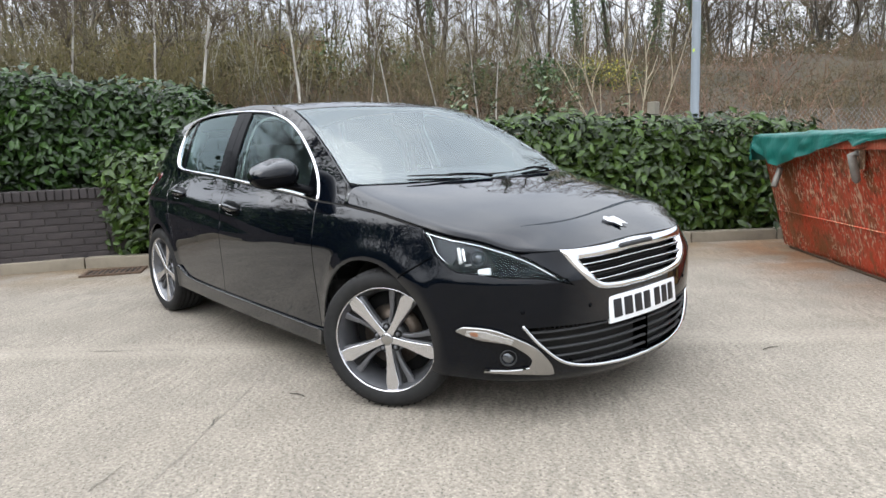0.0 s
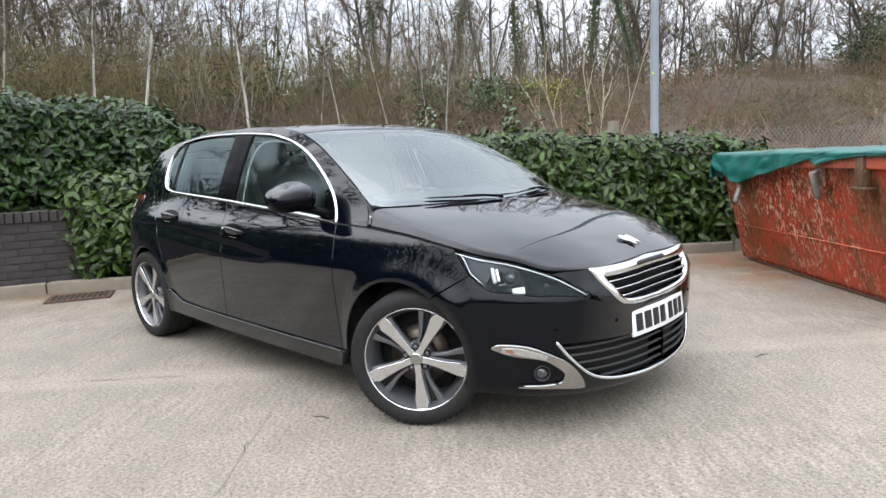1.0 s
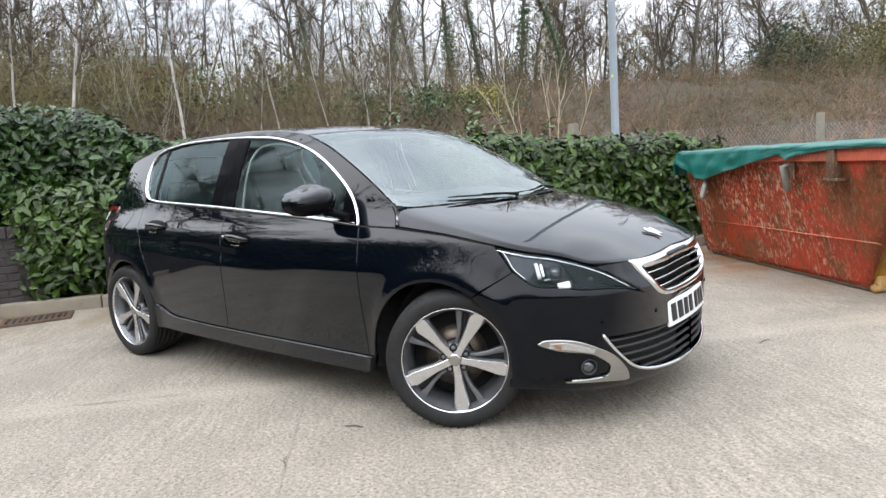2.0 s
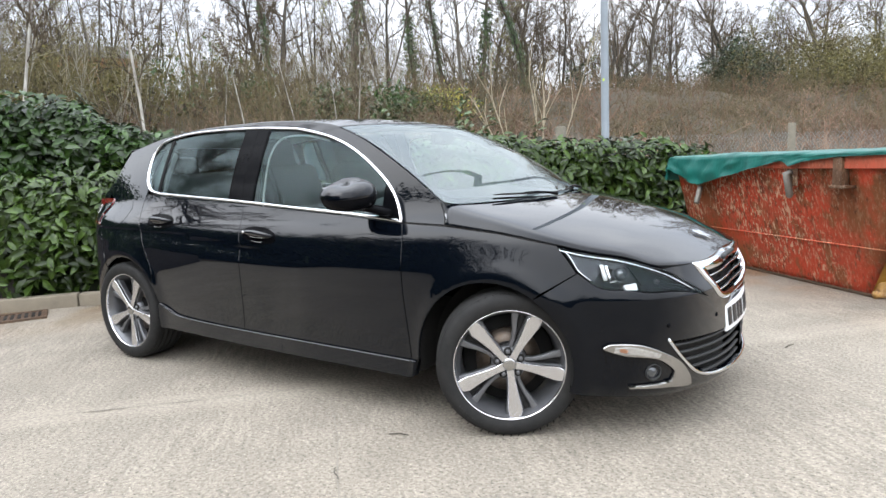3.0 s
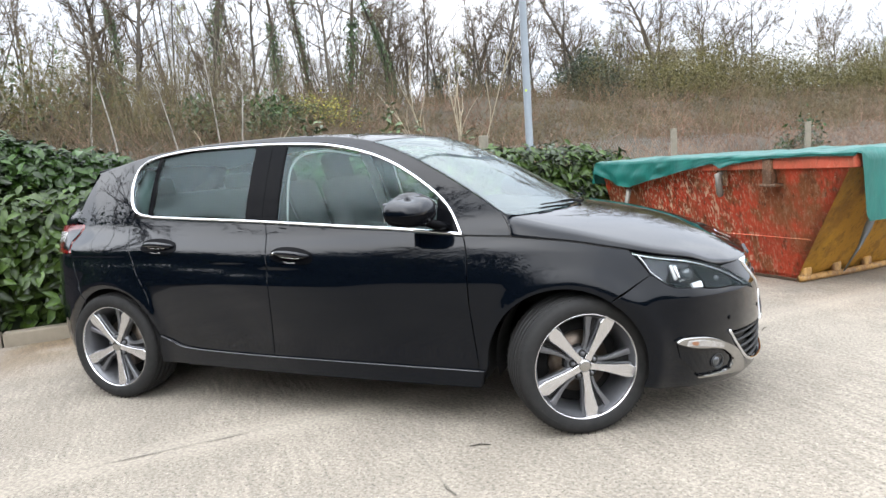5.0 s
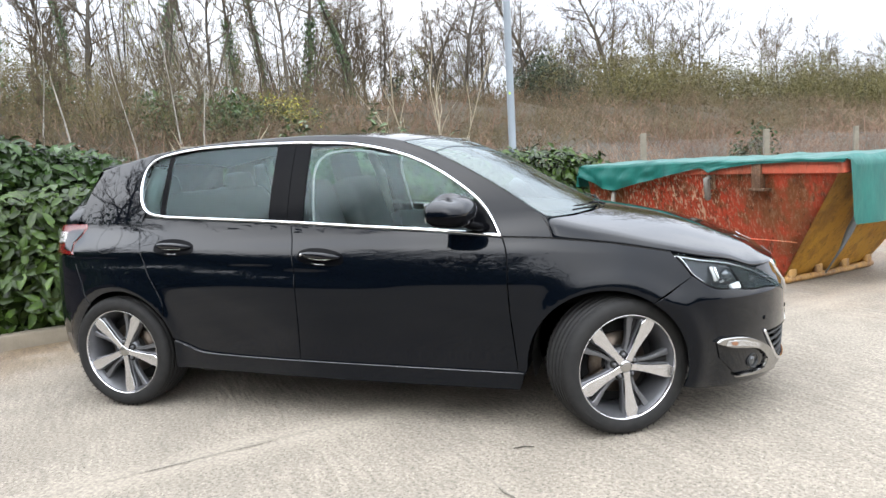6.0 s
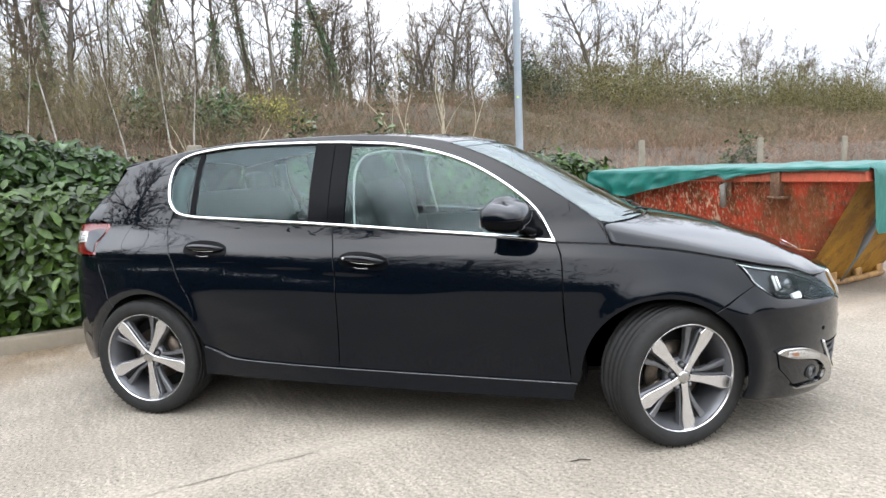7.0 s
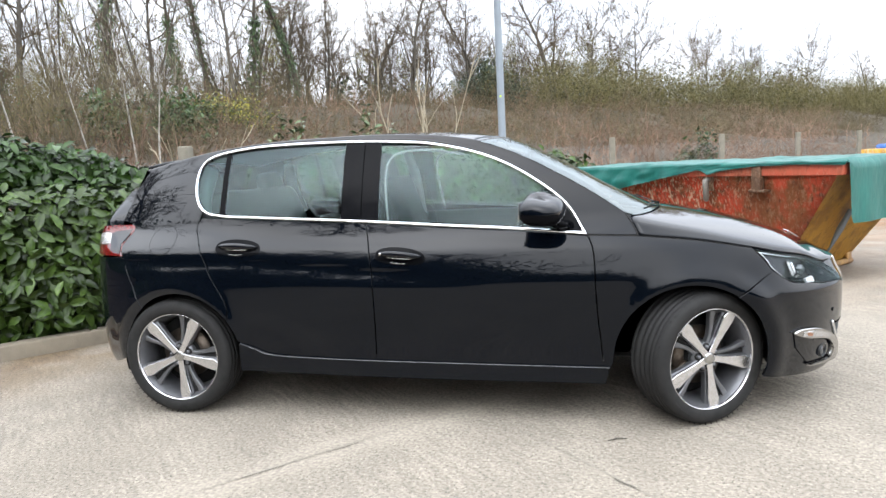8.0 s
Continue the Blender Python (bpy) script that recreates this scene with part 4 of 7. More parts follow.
joined("cowl", top, screen_base + bow([(-0.27, 0.985), (-0.215, 0.9), (-0.13, 0.65), (-0.06, 0.3), (-0.04, 0.0)]), PLASTIC, "black plastic scuttle panel", du=0.04, dv=0.05, lift=-0.03, depth=0.02)

win = shrink(CHROME_OUT + BELT[1:-1], 0.016)


def trim_ring(name, outer, width, mat, lift, depth, label):
    """A closed strip that follows a polygon of the skin."""
    o = np.array(shrink(outer, 0.0))
    i_ = np.array(shrink(outer, width))
    n = min(len(o), len(i_))
    for m in (1, -1):
        vo, vi = skin(o[:n, 0], o[:n, 1]), skin(i_[:n, 0], i_[:n, 1])
        mid = skin((o[:n, 0] + i_[:n, 0]) / 2, (o[:n, 1] + i_[:n, 1]) / 2)
        rows = [vo + (0, depth, 0), vo + (0, -lift * 0.6, 0), mid + (0, -lift, 0), vi + (0, -lift * 0.6, 0), vi + (0, depth, 0)]
        v = np.vstack(rows) * (1, m, 1)
        f = [[r * n + c, r * n + (c + 1) % n, (r + 1) * n + (c + 1) % n, (r + 1) * n + c] for r in range(4) for c in range(n)]
        raw(name, v, f if m < 0 else [q[::-1] for q in f], mat, car, label)


trim_ring("window_trim", CHROME_OUT + BELT[1:-1], 0.0128, CHROME, 0.008, 0.01, "bright chrome strip round the side windows")


def strip(points, half_width):
    p = np.array(points, float)
    t = np.gradient(p, axis=0)
    n = np.stack([-t[:, 1], t[:, 0]], 1) / np.linalg.norm(t, axis=1)[:, None]
    return [tuple(q) for q in p + n * half_width] + [tuple(q) for q in (p - n * half_width)[::-1]]


def inside(poly, lo, hi):
    return cut_half(cut_half([tuple(p) for p in poly], 0, lo, True), 0, hi, False)


# panes: front door, rear door and the small fixed one behind it
front_glass = both_sides("front_window", skin, inside(win, -1.505, 0.0), PANE, "clear side window", lift=-0.008, depth=0.0)
rear_glass = both_sides("rear_window", skin, inside(win, -2.345, -1.69), PANE_DARK, "tinted rear side window", lift=-0.008, depth=0.0)
both_sides("quarter_window", skin, inside(win, -2.6, -2.365), PANE_DARK, "small fixed quarter pane", lift=-0.008, depth=0.0)
both_sides("window_divider", skin, inside(win, -2.367, -2.343), TRIM_BLACK, lift=-0.003, depth=0.02)
# the two door posts, leaning as the shut line does
both_sides("front_door_post", skin, inside(win, -1.585, -1.503), TRIM_BLACK, "gloss black door post", lift=0.0, depth=0.02)
both_sides("rear_door_post", skin, inside(win, -1.692, -1.59), TRIM_BLACK, "gloss black door post", lift=0.0, depth=0.02)
both_sides("mirror_triangle", skin, inside(win, -0.625, 0.0), TRIM_BLACK, "black corner panel behind the mirror", lift=-0.002, depth=0.01)

# fuel flap
disc = [(-2.685 + 0.079 * math.cos(a), 0.922 + 0.072 * math.sin(a)) for a in np.linspace(0, 2 * math.pi, 40, endpoint=False)]
v, f, n = sheet(skin, disc, lift=0.002, depth=0.006)
raw("fuel_flap", v, f, PAINT, car, "round fuel flap", n)
ring = [(-2.685 + r * math.cos(a), 0.922 + r * 0.911 * math.sin(a)) for r in (0.079, 0.082) for a in (np.linspace(0, 2 * math.pi, 40) if r < 0.08 else np.linspace(2 * math.pi, 0, 40))]
v, f, n = sheet(skin, ring, lift=0.0015, depth=0.0)
raw("flap_gap", v, f, UNDER, car, "", n)


def door_handle(cx, cz, tilt, side, lock):
    """A bar over a flat dark patch that stands for the cup's shade; the front one has a lock."""
    m = 1 if side < 0 else -1
    # no scoop is cut: a black ellipse on the skin paints its shade
    cup = [(cx + 0.124 * math.cos(a) * (1 - 0.1 * math.sin(a)), cz - 0.004 + 0.041 * math.sin(a) * abs(math.sin(a)) ** -0.3 + tilt * 0.118 * math.cos(a)) for a in np.linspace(0.01, 2 * math.pi + 0.01, 40, endpoint=False)]
    v, f, n = sheet(skin, cup, lift=0.0012, depth=0.0, du=0.02, dv=0.01)
    v[:, 1] *= m
    n[:, 1] *= m
    holder = raw("handle_cup", v, f if m > 0 else [q[::-1] for q in f], TRIM_BLACK, front_doors[0 if m > 0 else 1] if lock else rear_doors[0 if m > 0 else 1], "dark scooped handle recess", n)
    pts, rad = [], []
    for k in range(15):
        t = -1 + 2 * k / 14
        x, z = cx + 0.108 * t, cz + 0.008 + tilt * 0.108 * t - 0.006 * t * t
        y = float(skin(np.array([x]), np.array([z]))[0, 1])
        pts.append((x, (y - 0.026 * (1 - t**4) - 0.002) * m, z))
        rad.append(0.0125 * (1 - 0.55 * abs(t) ** 3))
    part("door_handle", tube_bm(pts, rad, 10, 1.25), PAINT, holder)
    pts = [(p[0], p[1] - 0.002 * m, p[2] - 0.017 * (1 - ((k - 7) / 7) ** 2) - 0.003) for k, p in enumerate(pts)][3:-3]
    part("chrome_edge", tube_bm(pts, 0.0022, 6), SATIN, holder, "thin bright edge")
    # satin tube as a painted highlight on the recess's lower lip
    low = [(cx - 0.01 + 0.036 * t, (float(skin(np.array([cx]), np.array([cz - 0.034]))[0, 1]) - 0.003) * m, cz - 0.034 - 0.004 * (1 - t * t) + tilt * 0.036 * t) for t in np.linspace(-1, 1, 7)]
    part("cup_edge", tube_bm(low, 0.002, 6), SATIN, holder, "bright lower lip of the recess")
    if lock:
        b = lathe_bm([(0.0, -0.003), (0.006, -0.003), (0.0075, 0.0), (0.0075, 0.01)], 16)
        y = float(skin(np.array([cx - 0.092]), np.array([cz]))[0, 1])
        b.transform(Matrix.Translation((cx - 0.092, (y - 0.026) * m, cz + 0.004 - tilt * 0.09)))
        part("key_lock", b, SATIN, holder, "small silver key lock")


for side in (-1, 1):
    door_handle(-1.377, 0.818, -0.09, side, True)
    door_handle(-2.232, 0.878, -0.05, side, False)

# door mirrors: a squarish painted shell over a gloss black lower half
def mirror_shell(lower):
    """One half of the shell, round in front, cut flat behind, its underside nearly level."""
    bm = bmesh.new()
    rows, cols = 12, 40
    grid = []
    for i in range(rows + 1):
        a = math.pi / 2 * i / rows
        ring = []
        for k in range(cols):
            h = 2 * math.pi * k / cols
            cx, cy = math.cos(h), math.sin(h)
            px = math.copysign(abs(cx) ** (0.75 if cx > 0 else 0.42), cx)
            py = math.copysign(abs(cy) ** 0.62, cy)
            w, up = math.cos(a) ** 0.55, math.sin(a) ** (0.95 if lower else 1.0)
            long_ = 0.118 if cx > 0 else 0.076
            high = 0.062 if lower else 0.082
            z = (-up if lower else up) * high
            # the roof of the shell falls away to the outside and to the front
            z *= 1 - (0.22 * max(0.0, -py) + 0.16 * max(0.0, px)) * (0 if lower else 1)
            ring.append(bm.verts.new((px * long_ * w + (0.010 * up if lower else 0.004 * up), py * 0.122 * w, z)))
        grid.append(ring)
    for p, q in zip(grid, grid[1:]):
        for k in range(cols):
            bm.faces.new((p[k], p[(k + 1) % cols], q[(k + 1) % cols], q[k]))
    bmesh.ops.remove_doubles(bm, verts=bm.verts[:], dist=0.0005)
    bmesh.ops.recalc_face_normals(bm, faces=bm.faces[:])
    if lower:
        bmesh.ops.scale(bm, vec=(0.972, 0.972, 1.0), verts=bm.verts[:])
    return bm


for m in (1, -1):
    def placed(bm, at):
        bm.transform(at)
        if m < 0:
            bm.transform(Matrix.Diagonal((1, -1, 1, 1)))
            bmesh.ops.reverse_faces(bm, faces=bm.faces[:])
        return bm

    seat_ = pose(-0.705, -0.935, 1.014, 4, 3, -12)
    mirror = part("door_mirror", placed(mirror_shell(False), seat_), PAINT, car, "squarish body-coloured door mirror")
    part("lower_shell", placed(mirror_shell(True), seat_), TRIM_BLACK, mirror, "gloss black lower half of the mirror")
    part("mirror_glass", placed(box_bm(0.006, 0.17, 0.084, (-0.0685, 0, 0.004), 0.002), seat_), CHROME, mirror, "silvered mirror glass")
    arm = tube_bm([(-0.585, -0.775, 0.925), (-0.62, -0.815, 0.940), (-0.655, -0.855, 0.956), (-0.685, -0.90, 0.966)], [0.050, 0.038, 0.034, 0.030], 12, 0.62)
    part("mirror_arm", placed(arm, Matrix.Identity(4)), TRIM_BLACK, mirror)

# headlamps: clear cover, dark bowl, light strip, projectors
lamp_poly = bow(LAMP_TOP, 8)[:-1] + bow(LAMP_LOW, 8)[:-1]
lamps = both_sides("headlamp", skin, shrink(lamp_poly, 0.003), LENS, "clear swept-back headlamp with a light strip", lift=0.002, depth=0.0, du=0.025, dv=0.025)
for i, m in enumerate((1, -1)):
    bowl_v, bowl_f, bowl_n = sheet(skin, shrink(lamp_poly, 0.004), lift=-0.045, depth=-0.045, du=0.03, dv=0.03)
    raw("lamp_bowl", bowl_v * (1, m, 1), bowl_f, UNDER, lamps[i], "glossy black lamp bowl")

    def on_skin(s, z, deep):
        p = skin(np.array([s, s + 0.001, s]), np.array([z, z, z + 0.001]))
        n = np.cross(p[1] - p[0], p[2] - p[0])
        n /= np.linalg.norm(n)
        n *= np.sign(n @ (p[0] - np.array((-1.3, 0, 0.5))))
        q = p[0] - n * deep
        return Vector((q[0], q[1] * m, q[2])), Vector((n[0], n[1] * m, n[2]))

    strip_pts = [on_skin(s, z - 0.013, 0.010)[0] for s, z in bow(LAMP_TOP, 5)[:-3]]
    part("light_strip", tube_bm(strip_pts, 0.0038, 8), CHROME, lamps[i], "bright strip along the lamp's upper edge")
    strip_pts = [on_skin(s + 0.012, z + 0.006, 0.010)[0] for s, z in bow(LAMP_LOW[::-1], 5)[2:14]]
    part("light_strip", tube_bm(strip_pts, 0.0034, 8), CHROME, lamps[i], "bright strip along the lamp's rear edge")
    # stepped inner bezel: satin behind, gloss black in front
    for name, poly, mat, deep, label in (
            ("bezel", [(0.285, 0.772), (0.40, 0.752), (0.53, 0.728), (0.525, 0.700), (0.44, 0.722), (0.405, 0.664), (0.350, 0.702)], SATIN_DARK, -0.024, "satin grey lamp bezel"),
            ("bezel", [(0.545, 0.726), (0.68, 0.680), (0.79, 0.632), (0.86, 0.588), (0.74, 0.618), (0.615, 0.622), (0.585, 0.668)], TRIM_BLACK, -0.020, "gloss black lamp bezel"),
            ("bezel", [(0.43, 0.662), (0.50, 0.652), (0.505, 0.636), (0.445, 0.640)], TRIM_BLACK, -0.014, "gloss black lamp bezel")):
        v, f, n = sheet(skin, poly, lift=deep, depth=0.02, du=0.02, dv=0.02)
        raw(name, v * (1, m, 1), f if m > 0 else [q[::-1] for q in f], mat, lamps[i], label, n * (1, m, 1))
    for s, z, r in ((0.515, 0.692, 0.031), (0.665, 0.655, 0.017)):
        c, n = on_skin(s, z, 0.030)
        q = n.to_track_quat("-Y", "Z").to_matrix().to_4x4()
        b = lathe_bm([(r * 1.12, 0.016), (r * 1.12, -0.006), (r, -0.008), (r * 0.92, 0.002)], 24)
        b.transform(Matrix.Translation(c) @ q)
        ring_ob = part("projector", b, SATIN_DARK, lamps[i], "round projector lamp")
        b = lathe_bm([(r * 0.9, 0.0), (r * 0.8, -0.012), (r * 0.5, -0.020), (0.0005, -0.024)], 20)
        b.transform(Matrix.Translation(c) @ q)
        part("projector_lens", b, PROJECTOR, ring_ob, "clear round lens")
    # tall chrome reflector, and the bright block at the foot of the lamp with its dark neighbour
    for s, z, w, h, turn_, mat, label in ((0.440, 0.698, 0.020, 0.070, -12, SATIN, "tall chrome reflector"), (0.458, 0.700, 0.014, 0.056, -12, CHROME, "tall chrome reflector"),
                                          (0.478, 0.664, 0.030, 0.010, -14, SATIN, "tall chrome reflector"), (0.546, 0.639, 0.052, 0.029, -8, PLATE_WHITE, "bright white lamp block"), (0.598, 0.634, 0.036, 0.026, -8, TRIM_BLACK, "")):
        c, n = on_skin(s, z, 0.016)
        b = box_bm(w, 0.014, h, bevel=0.005, segments=3)
        b.transform(Matrix.Translation(c) @ n.to_track_quat("-Y", "Z").to_matrix().to_4x4() @ pose(0, 0, 0, 0, turn_ * m, 0))
        part("reflector", b, mat, lamps[i], label)


# grille: chrome frame, dark well, bars
def band(name, outer, inner, mat, lift, label, thick=0.02, parent=None):
    """A half ring between two open lines, on both sides of the middle."""
    o, i_ = np.array(outer), np.array(inner)
    n = len(o)
    po, pi = skin(o[:, 0], o[:, 1]), skin(i_[:, 0], i_[:, 1])
    mid = (po + pi) / 2
    ahead = np.array([(p - np.array((-0.3, 0, 0.6))) / np.linalg.norm(p - np.array((-0.3, 0, 0.6))) for p in mid])
    rows = [po - ahead * thick, po + ahead * lift * 0.5, mid + ahead * lift, pi + ahead * lift * 0.5, pi - ahead * thick]
    h = np.vstack(rows)
    f = [[r * n + c, r * n + c + 1, (r + 1) * n + c + 1, (r + 1) * n + c] for r in range(4) for c in range(n - 1)]
    bm = bmesh.new()
    vs = [bm.verts.new(p) for p in np.vstack([h, h * (1, -1, 1)])]
    for q in f:
        bm.faces.new([vs[k] for k in q])
        bm.faces.new([vs[k + len(h)] for k in q[::-1]])
    bmesh.ops.remove_doubles(bm, verts=bm.verts[:], dist=0.0008)
    bmesh.ops.recalc_face_normals(bm, faces=bm.faces[:])
    return part(name, bm, mat, parent or car, label)


g_out = bow(GRILLE_TOP, 8) + bow(GRILLE_SIDE, 8)[1:]
g_in = bow([(S_NOSE, 0.664), (1.16, 0.662), (0.945, 0.664)], 8) + bow([(0.945, 0.664), (0.985, 0.614), (1.05, 0.562), (1.17, 0.545), (S_NOSE, 0.537)], 8)[1:]
grille = band("grille_frame", g_out, g_in, CHROME, 0.007, "bright chrome grille surround")
joined("grille_well", skin, shrink([(S_NOSE, 0.70)] + g_out + [(S_NOSE, 0.52)], 0.0), UNDER, "dark depth behind the grille bars", grille, lift=-0.06, depth=0.0)
for z0 in (0.570, 0.603, 0.636):
    s0 = float(np.interp(z0, (0.545, 0.562, 0.614, 0.664), (1.17, 1.05, 0.985, 0.945)))
    pts = skin(np.linspace(s0 - 0.01, S_NOSE, 16), np.full(16, z0))
    pts = np.vstack([pts, (pts * (1, -1, 1))[::-1][1:]]) - (0.012, 0, 0)
    b = tube_bm(pts, 0.011, 8, 0.75)
    bar = part("grille_bar", b, TRIM_BLACK, grille, "gloss black bar with a chrome edge")
    part("bar_edge", tube_bm(pts + (0.008, 0, 0.004), 0.0032, 6), CHROME, bar, "thin chrome edge")
for z0 in (0.553, 0.586, 0.62, 0.652):
    s0 = float(np.interp(z0, (0.545, 0.562, 0.614, 0.664), (1.17, 1.05, 0.985, 0.945)))
    pts = skin(np.linspace(s0, S_NOSE, 16), np.full(16, z0))
    pts = np.vstack([pts, (pts * (1, -1, 1))[::-1][1:]]) - (0.04, 0, 0)
    part("grille_slat", tube_bm(pts, 0.006, 6), PLASTIC, grille)
pts = skin(np.linspace(S_NOSE - 0.13, S_NOSE, 12), np.full(12, 0.684))
pts = np.vstack([pts, (pts * (1, -1, 1))[::-1][1:]]) + (0.008, 0, 0)
part("grille_grid", tube_bm(pts, [0.004] + [0.011] * 21 + [0.004], 8), PLASTIC, grille, "dark ribbed strip in the chrome")

# lower intake
intake = joined("lower_intake", skin, bow(INTAKE_TOP, 6) + bow(INTAKE_LOW, 6)[1:], UNDER, "black lower air intake", lift=-0.07, depth=-0.07, du=0.03, dv=0.03)
for z0 in (0.245, 0.282, 0.319, 0.356, 0.39):
    s0 = float(np.interp(z0, (0.228, 0.262, 0.334, 0.412), (0.966, 0.852, 0.762, 0.696)))
    pts = skin(np.linspace(s0 + 0.01, S_NOSE, 20), np.full(20, z0))
    pts[:, 0] -= 0.014
    pts = np.vstack([pts, (pts * (1, -1, 1))[::-1][1:]])
    part("intake_slat", tube_bm(pts, 0.009, 6, 0.7), PLASTIC, intake)
lo = np.array(bow([(0.690, 0.424)] + INTAKE_LOW, 8))
pts = skin(lo[:, 0], lo[:, 1])
pts = np.vstack([pts, (pts * (1, -1, 1))[::-1][1:]]) + (0.004, 0, 0)
part("intake_trim", tube_bm(pts, [0.004] * 6 + [0.0075] * (len(pts) - 12) + [0.004] * 6, 8), CHROME, intake, "chrome line under the air intake")

# fog lamps
fog_area = bow([(0.43, 0.405), (0.468, 0.417), (0.576, 0.408), (0.684, 0.364), (0.75, 0.322), (0.80, 0.262), (0.812, 0.225)], 5) + bow([(0.812, 0.225), (0.70, 0.232), (0.545, 0.236)], 5) + [(0.45, 0.33)]
fog_ring = bow([(0.43, 0.405), (0.468, 0.418), (0.576, 0.410), (0.684, 0.366), (0.75, 0.324), (0.802, 0.262), (0.818, 0.222)], 6) \
    + bow([(0.80, 0.217), (0.70, 0.226), (0.535, 0.234)], 6) + bow([(0.535, 0.240), (0.66, 0.242), (0.715, 0.250)], 5) \
    + bow([(0.715, 0.250), (0.725, 0.285), (0.69, 0.322), (0.63, 0.355), (0.51, 0.374), (0.43, 0.400)], 6)
fogs = both_sides("fog_recess", skin, fog_area, PAINT, "dark fog lamp recess", lift=0.005, depth=0.0, du=0.02, dv=0.02)
for i, m in enumerate((1, -1)):
    v, f, n = sheet(skin, fog_ring, lift=0.019, depth=0.016, du=0.007, dv=0.007)
    raw("fog_trim", v * (1, m, 1), f if m > 0 else [q[::-1] for q in f], SATIN, fogs[i], "curved satin chrome fog lamp trim", n * (1, m, 1))
    v, f, n = sheet(skin, bow([(0.475, 0.408), (0.55, 0.405), (0.655, 0.372)], 5) + bow([(0.645, 0.357), (0.56, 0.376), (0.47, 0.389)], 5), lift=0.023, depth=0.006, du=0.02, dv=0.02)
    raw("indicator", v * (1, m, 1), f if m > 0 else [q[::-1] for q in f], CLEAR_LENS, fogs[i], "clear ribbed indicator lens", n * (1, m, 1))
    v, f, n = sheet(skin, bow([(0.492, 0.404), (0.512, 0.403), (0.522, 0.396)], 3) + bow([(0.516, 0.386), (0.498, 0.390), (0.489, 0.396)], 3), lift=0.0245, depth=0.003, du=0.02, dv=0.02)
    raw("bulb", v * (1, m, 1), f if m > 0 else [q[::-1] for q in f], AMBER, fogs[i], "small amber bulb", n * (1, m, 1))
    p = skin(np.array([0.632, 0.633]), np.array([0.292, 0.292]))
    c, d = Vector(p[0] * (1, m, 1)), Vector((0.75, -0.66 * m, 0.0)).normalized()
    q = Matrix.Translation(c + d * 0.004) @ d.to_track_quat("-Y", "Z").to_matrix().to_4x4()
    b = lathe_bm([(0.032, 0.02), (0.034, -0.006), (0.030, -0.008), (0.028, 0.004)], 24)
    b.transform(q)
    fl = part("fog_lamp", b, PLASTIC, fogs[i], "small round fog lamp")
    b = lathe_bm([(0.029, 0.004), (0.02, -0.003), (0.0005, -0.006)], 20)
    b.transform(q)
    part("fog_lens", b, PROJECTOR, fl, "clear lens")

# parking sensors in the bumper
for s0 in (0.69, 0.98):
    for m in (1, -1):
        p = skin(np.array([s0, s0 + 0.002, s0]), np.array([0.479, 0.479, 0.481]))
        nrm_ = np.cross(p[1] - p[0], p[2] - p[0])
        nrm_ *= np.sign(nrm_[0]) / np.linalg.norm(nrm_)
        b = lathe_bm([(0.0005, -0.0035), (0.008, -0.003), (0.0095, -0.0005), (0.0105, 0.004)], 16)
        b.transform(Matrix.Translation(Vector(p[0] * (1, m, 1))) @ Vector(nrm_ * (1, m, 1)).to_track_quat("-Y", "Z").to_matrix().to_4x4())
        part("parking_sensor", b, TRIM_BLACK, car, "small round parking sensor")
# number plate: plain bars where the characters stand
plate_pose = pose(0.793, 0.0, 0.440, 0, -6, 0)
b = box_bm(0.012, 0.52, 0.112, bevel=0.003)
for k in range(-5, 6):
    bmesh.ops.bisect_plane(b, geom=b.verts[:] + b.edges[:] + b.faces[:], plane_co=(0, 0.045 * k, 0), plane_no=(0, 1, 0))
for v in b.verts:
    v.co.x -= 0.022 * (v.co.y / 0.26) ** 2
b.transform(plate_pose)
plate = part("number_plate", b, PLATE_WHITE, car, "white number plate with black characters")
for y0 in (-0.212, -0.145, -0.078, -0.014, 0.070, 0.135, 0.198):
    b = box_bm(0.002, 0.048 if y0 != -0.145 else 0.054, 0.076, (0.0074 - 0.022 * (y0 / 0.26) ** 2, y0, 0.002), 0.0005)
    b.transform(Matrix.Translation((0.0074 - 0.022 * (y0 / 0.26) ** 2, y0, 0)) @ pose(0, 0, 0, 0, 0, math.degrees(2 * 0.022 * y0 / 0.26**2)) @ Matrix.Translation((-0.0074 + 0.022 * (y0 / 0.26) ** 2, -y0, 0)))
    b.transform(plate_pose)
    part("character_bar", b, PLATE_INK, plate)

# badge on the bonnet: a plain silver shape
b = bmesh.new()
outline = [(-0.055, 0.028), (-0.03, 0.045), (-0.005, 0.03), (0.03, 0.034), (0.045, 0.01), (0.055, -0.035), (0.02, -0.02), (0.0, -0.045), (-0.02, -0.01), (-0.045, 0.005)]
vs = [b.verts.new((0, y, z)) for y, z in outline]
fc = b.faces.new(vs)
ex = bmesh.ops.extrude_face_region(b, geom=[fc])
bmesh.ops.translate(b, verts=[g for g in ex["geom"] if isinstance(g, bmesh.types.BMVert)], vec=(0.004, 0, 0))
bmesh.ops.recalc_face_normals(b, faces=b.faces[:])
b.transform(pose(0.628, 0.0, 0.7665, 0, -60, 0))
part("badge", b, CHROME, car, "small silver badge", smooth=False)

# wipers, resting along the foot of the windscreen
base_y = np.array([abs(float(rail_y(x))) * v for x, v in screen_base])
base_x = np.array([x for x, v in screen_base])


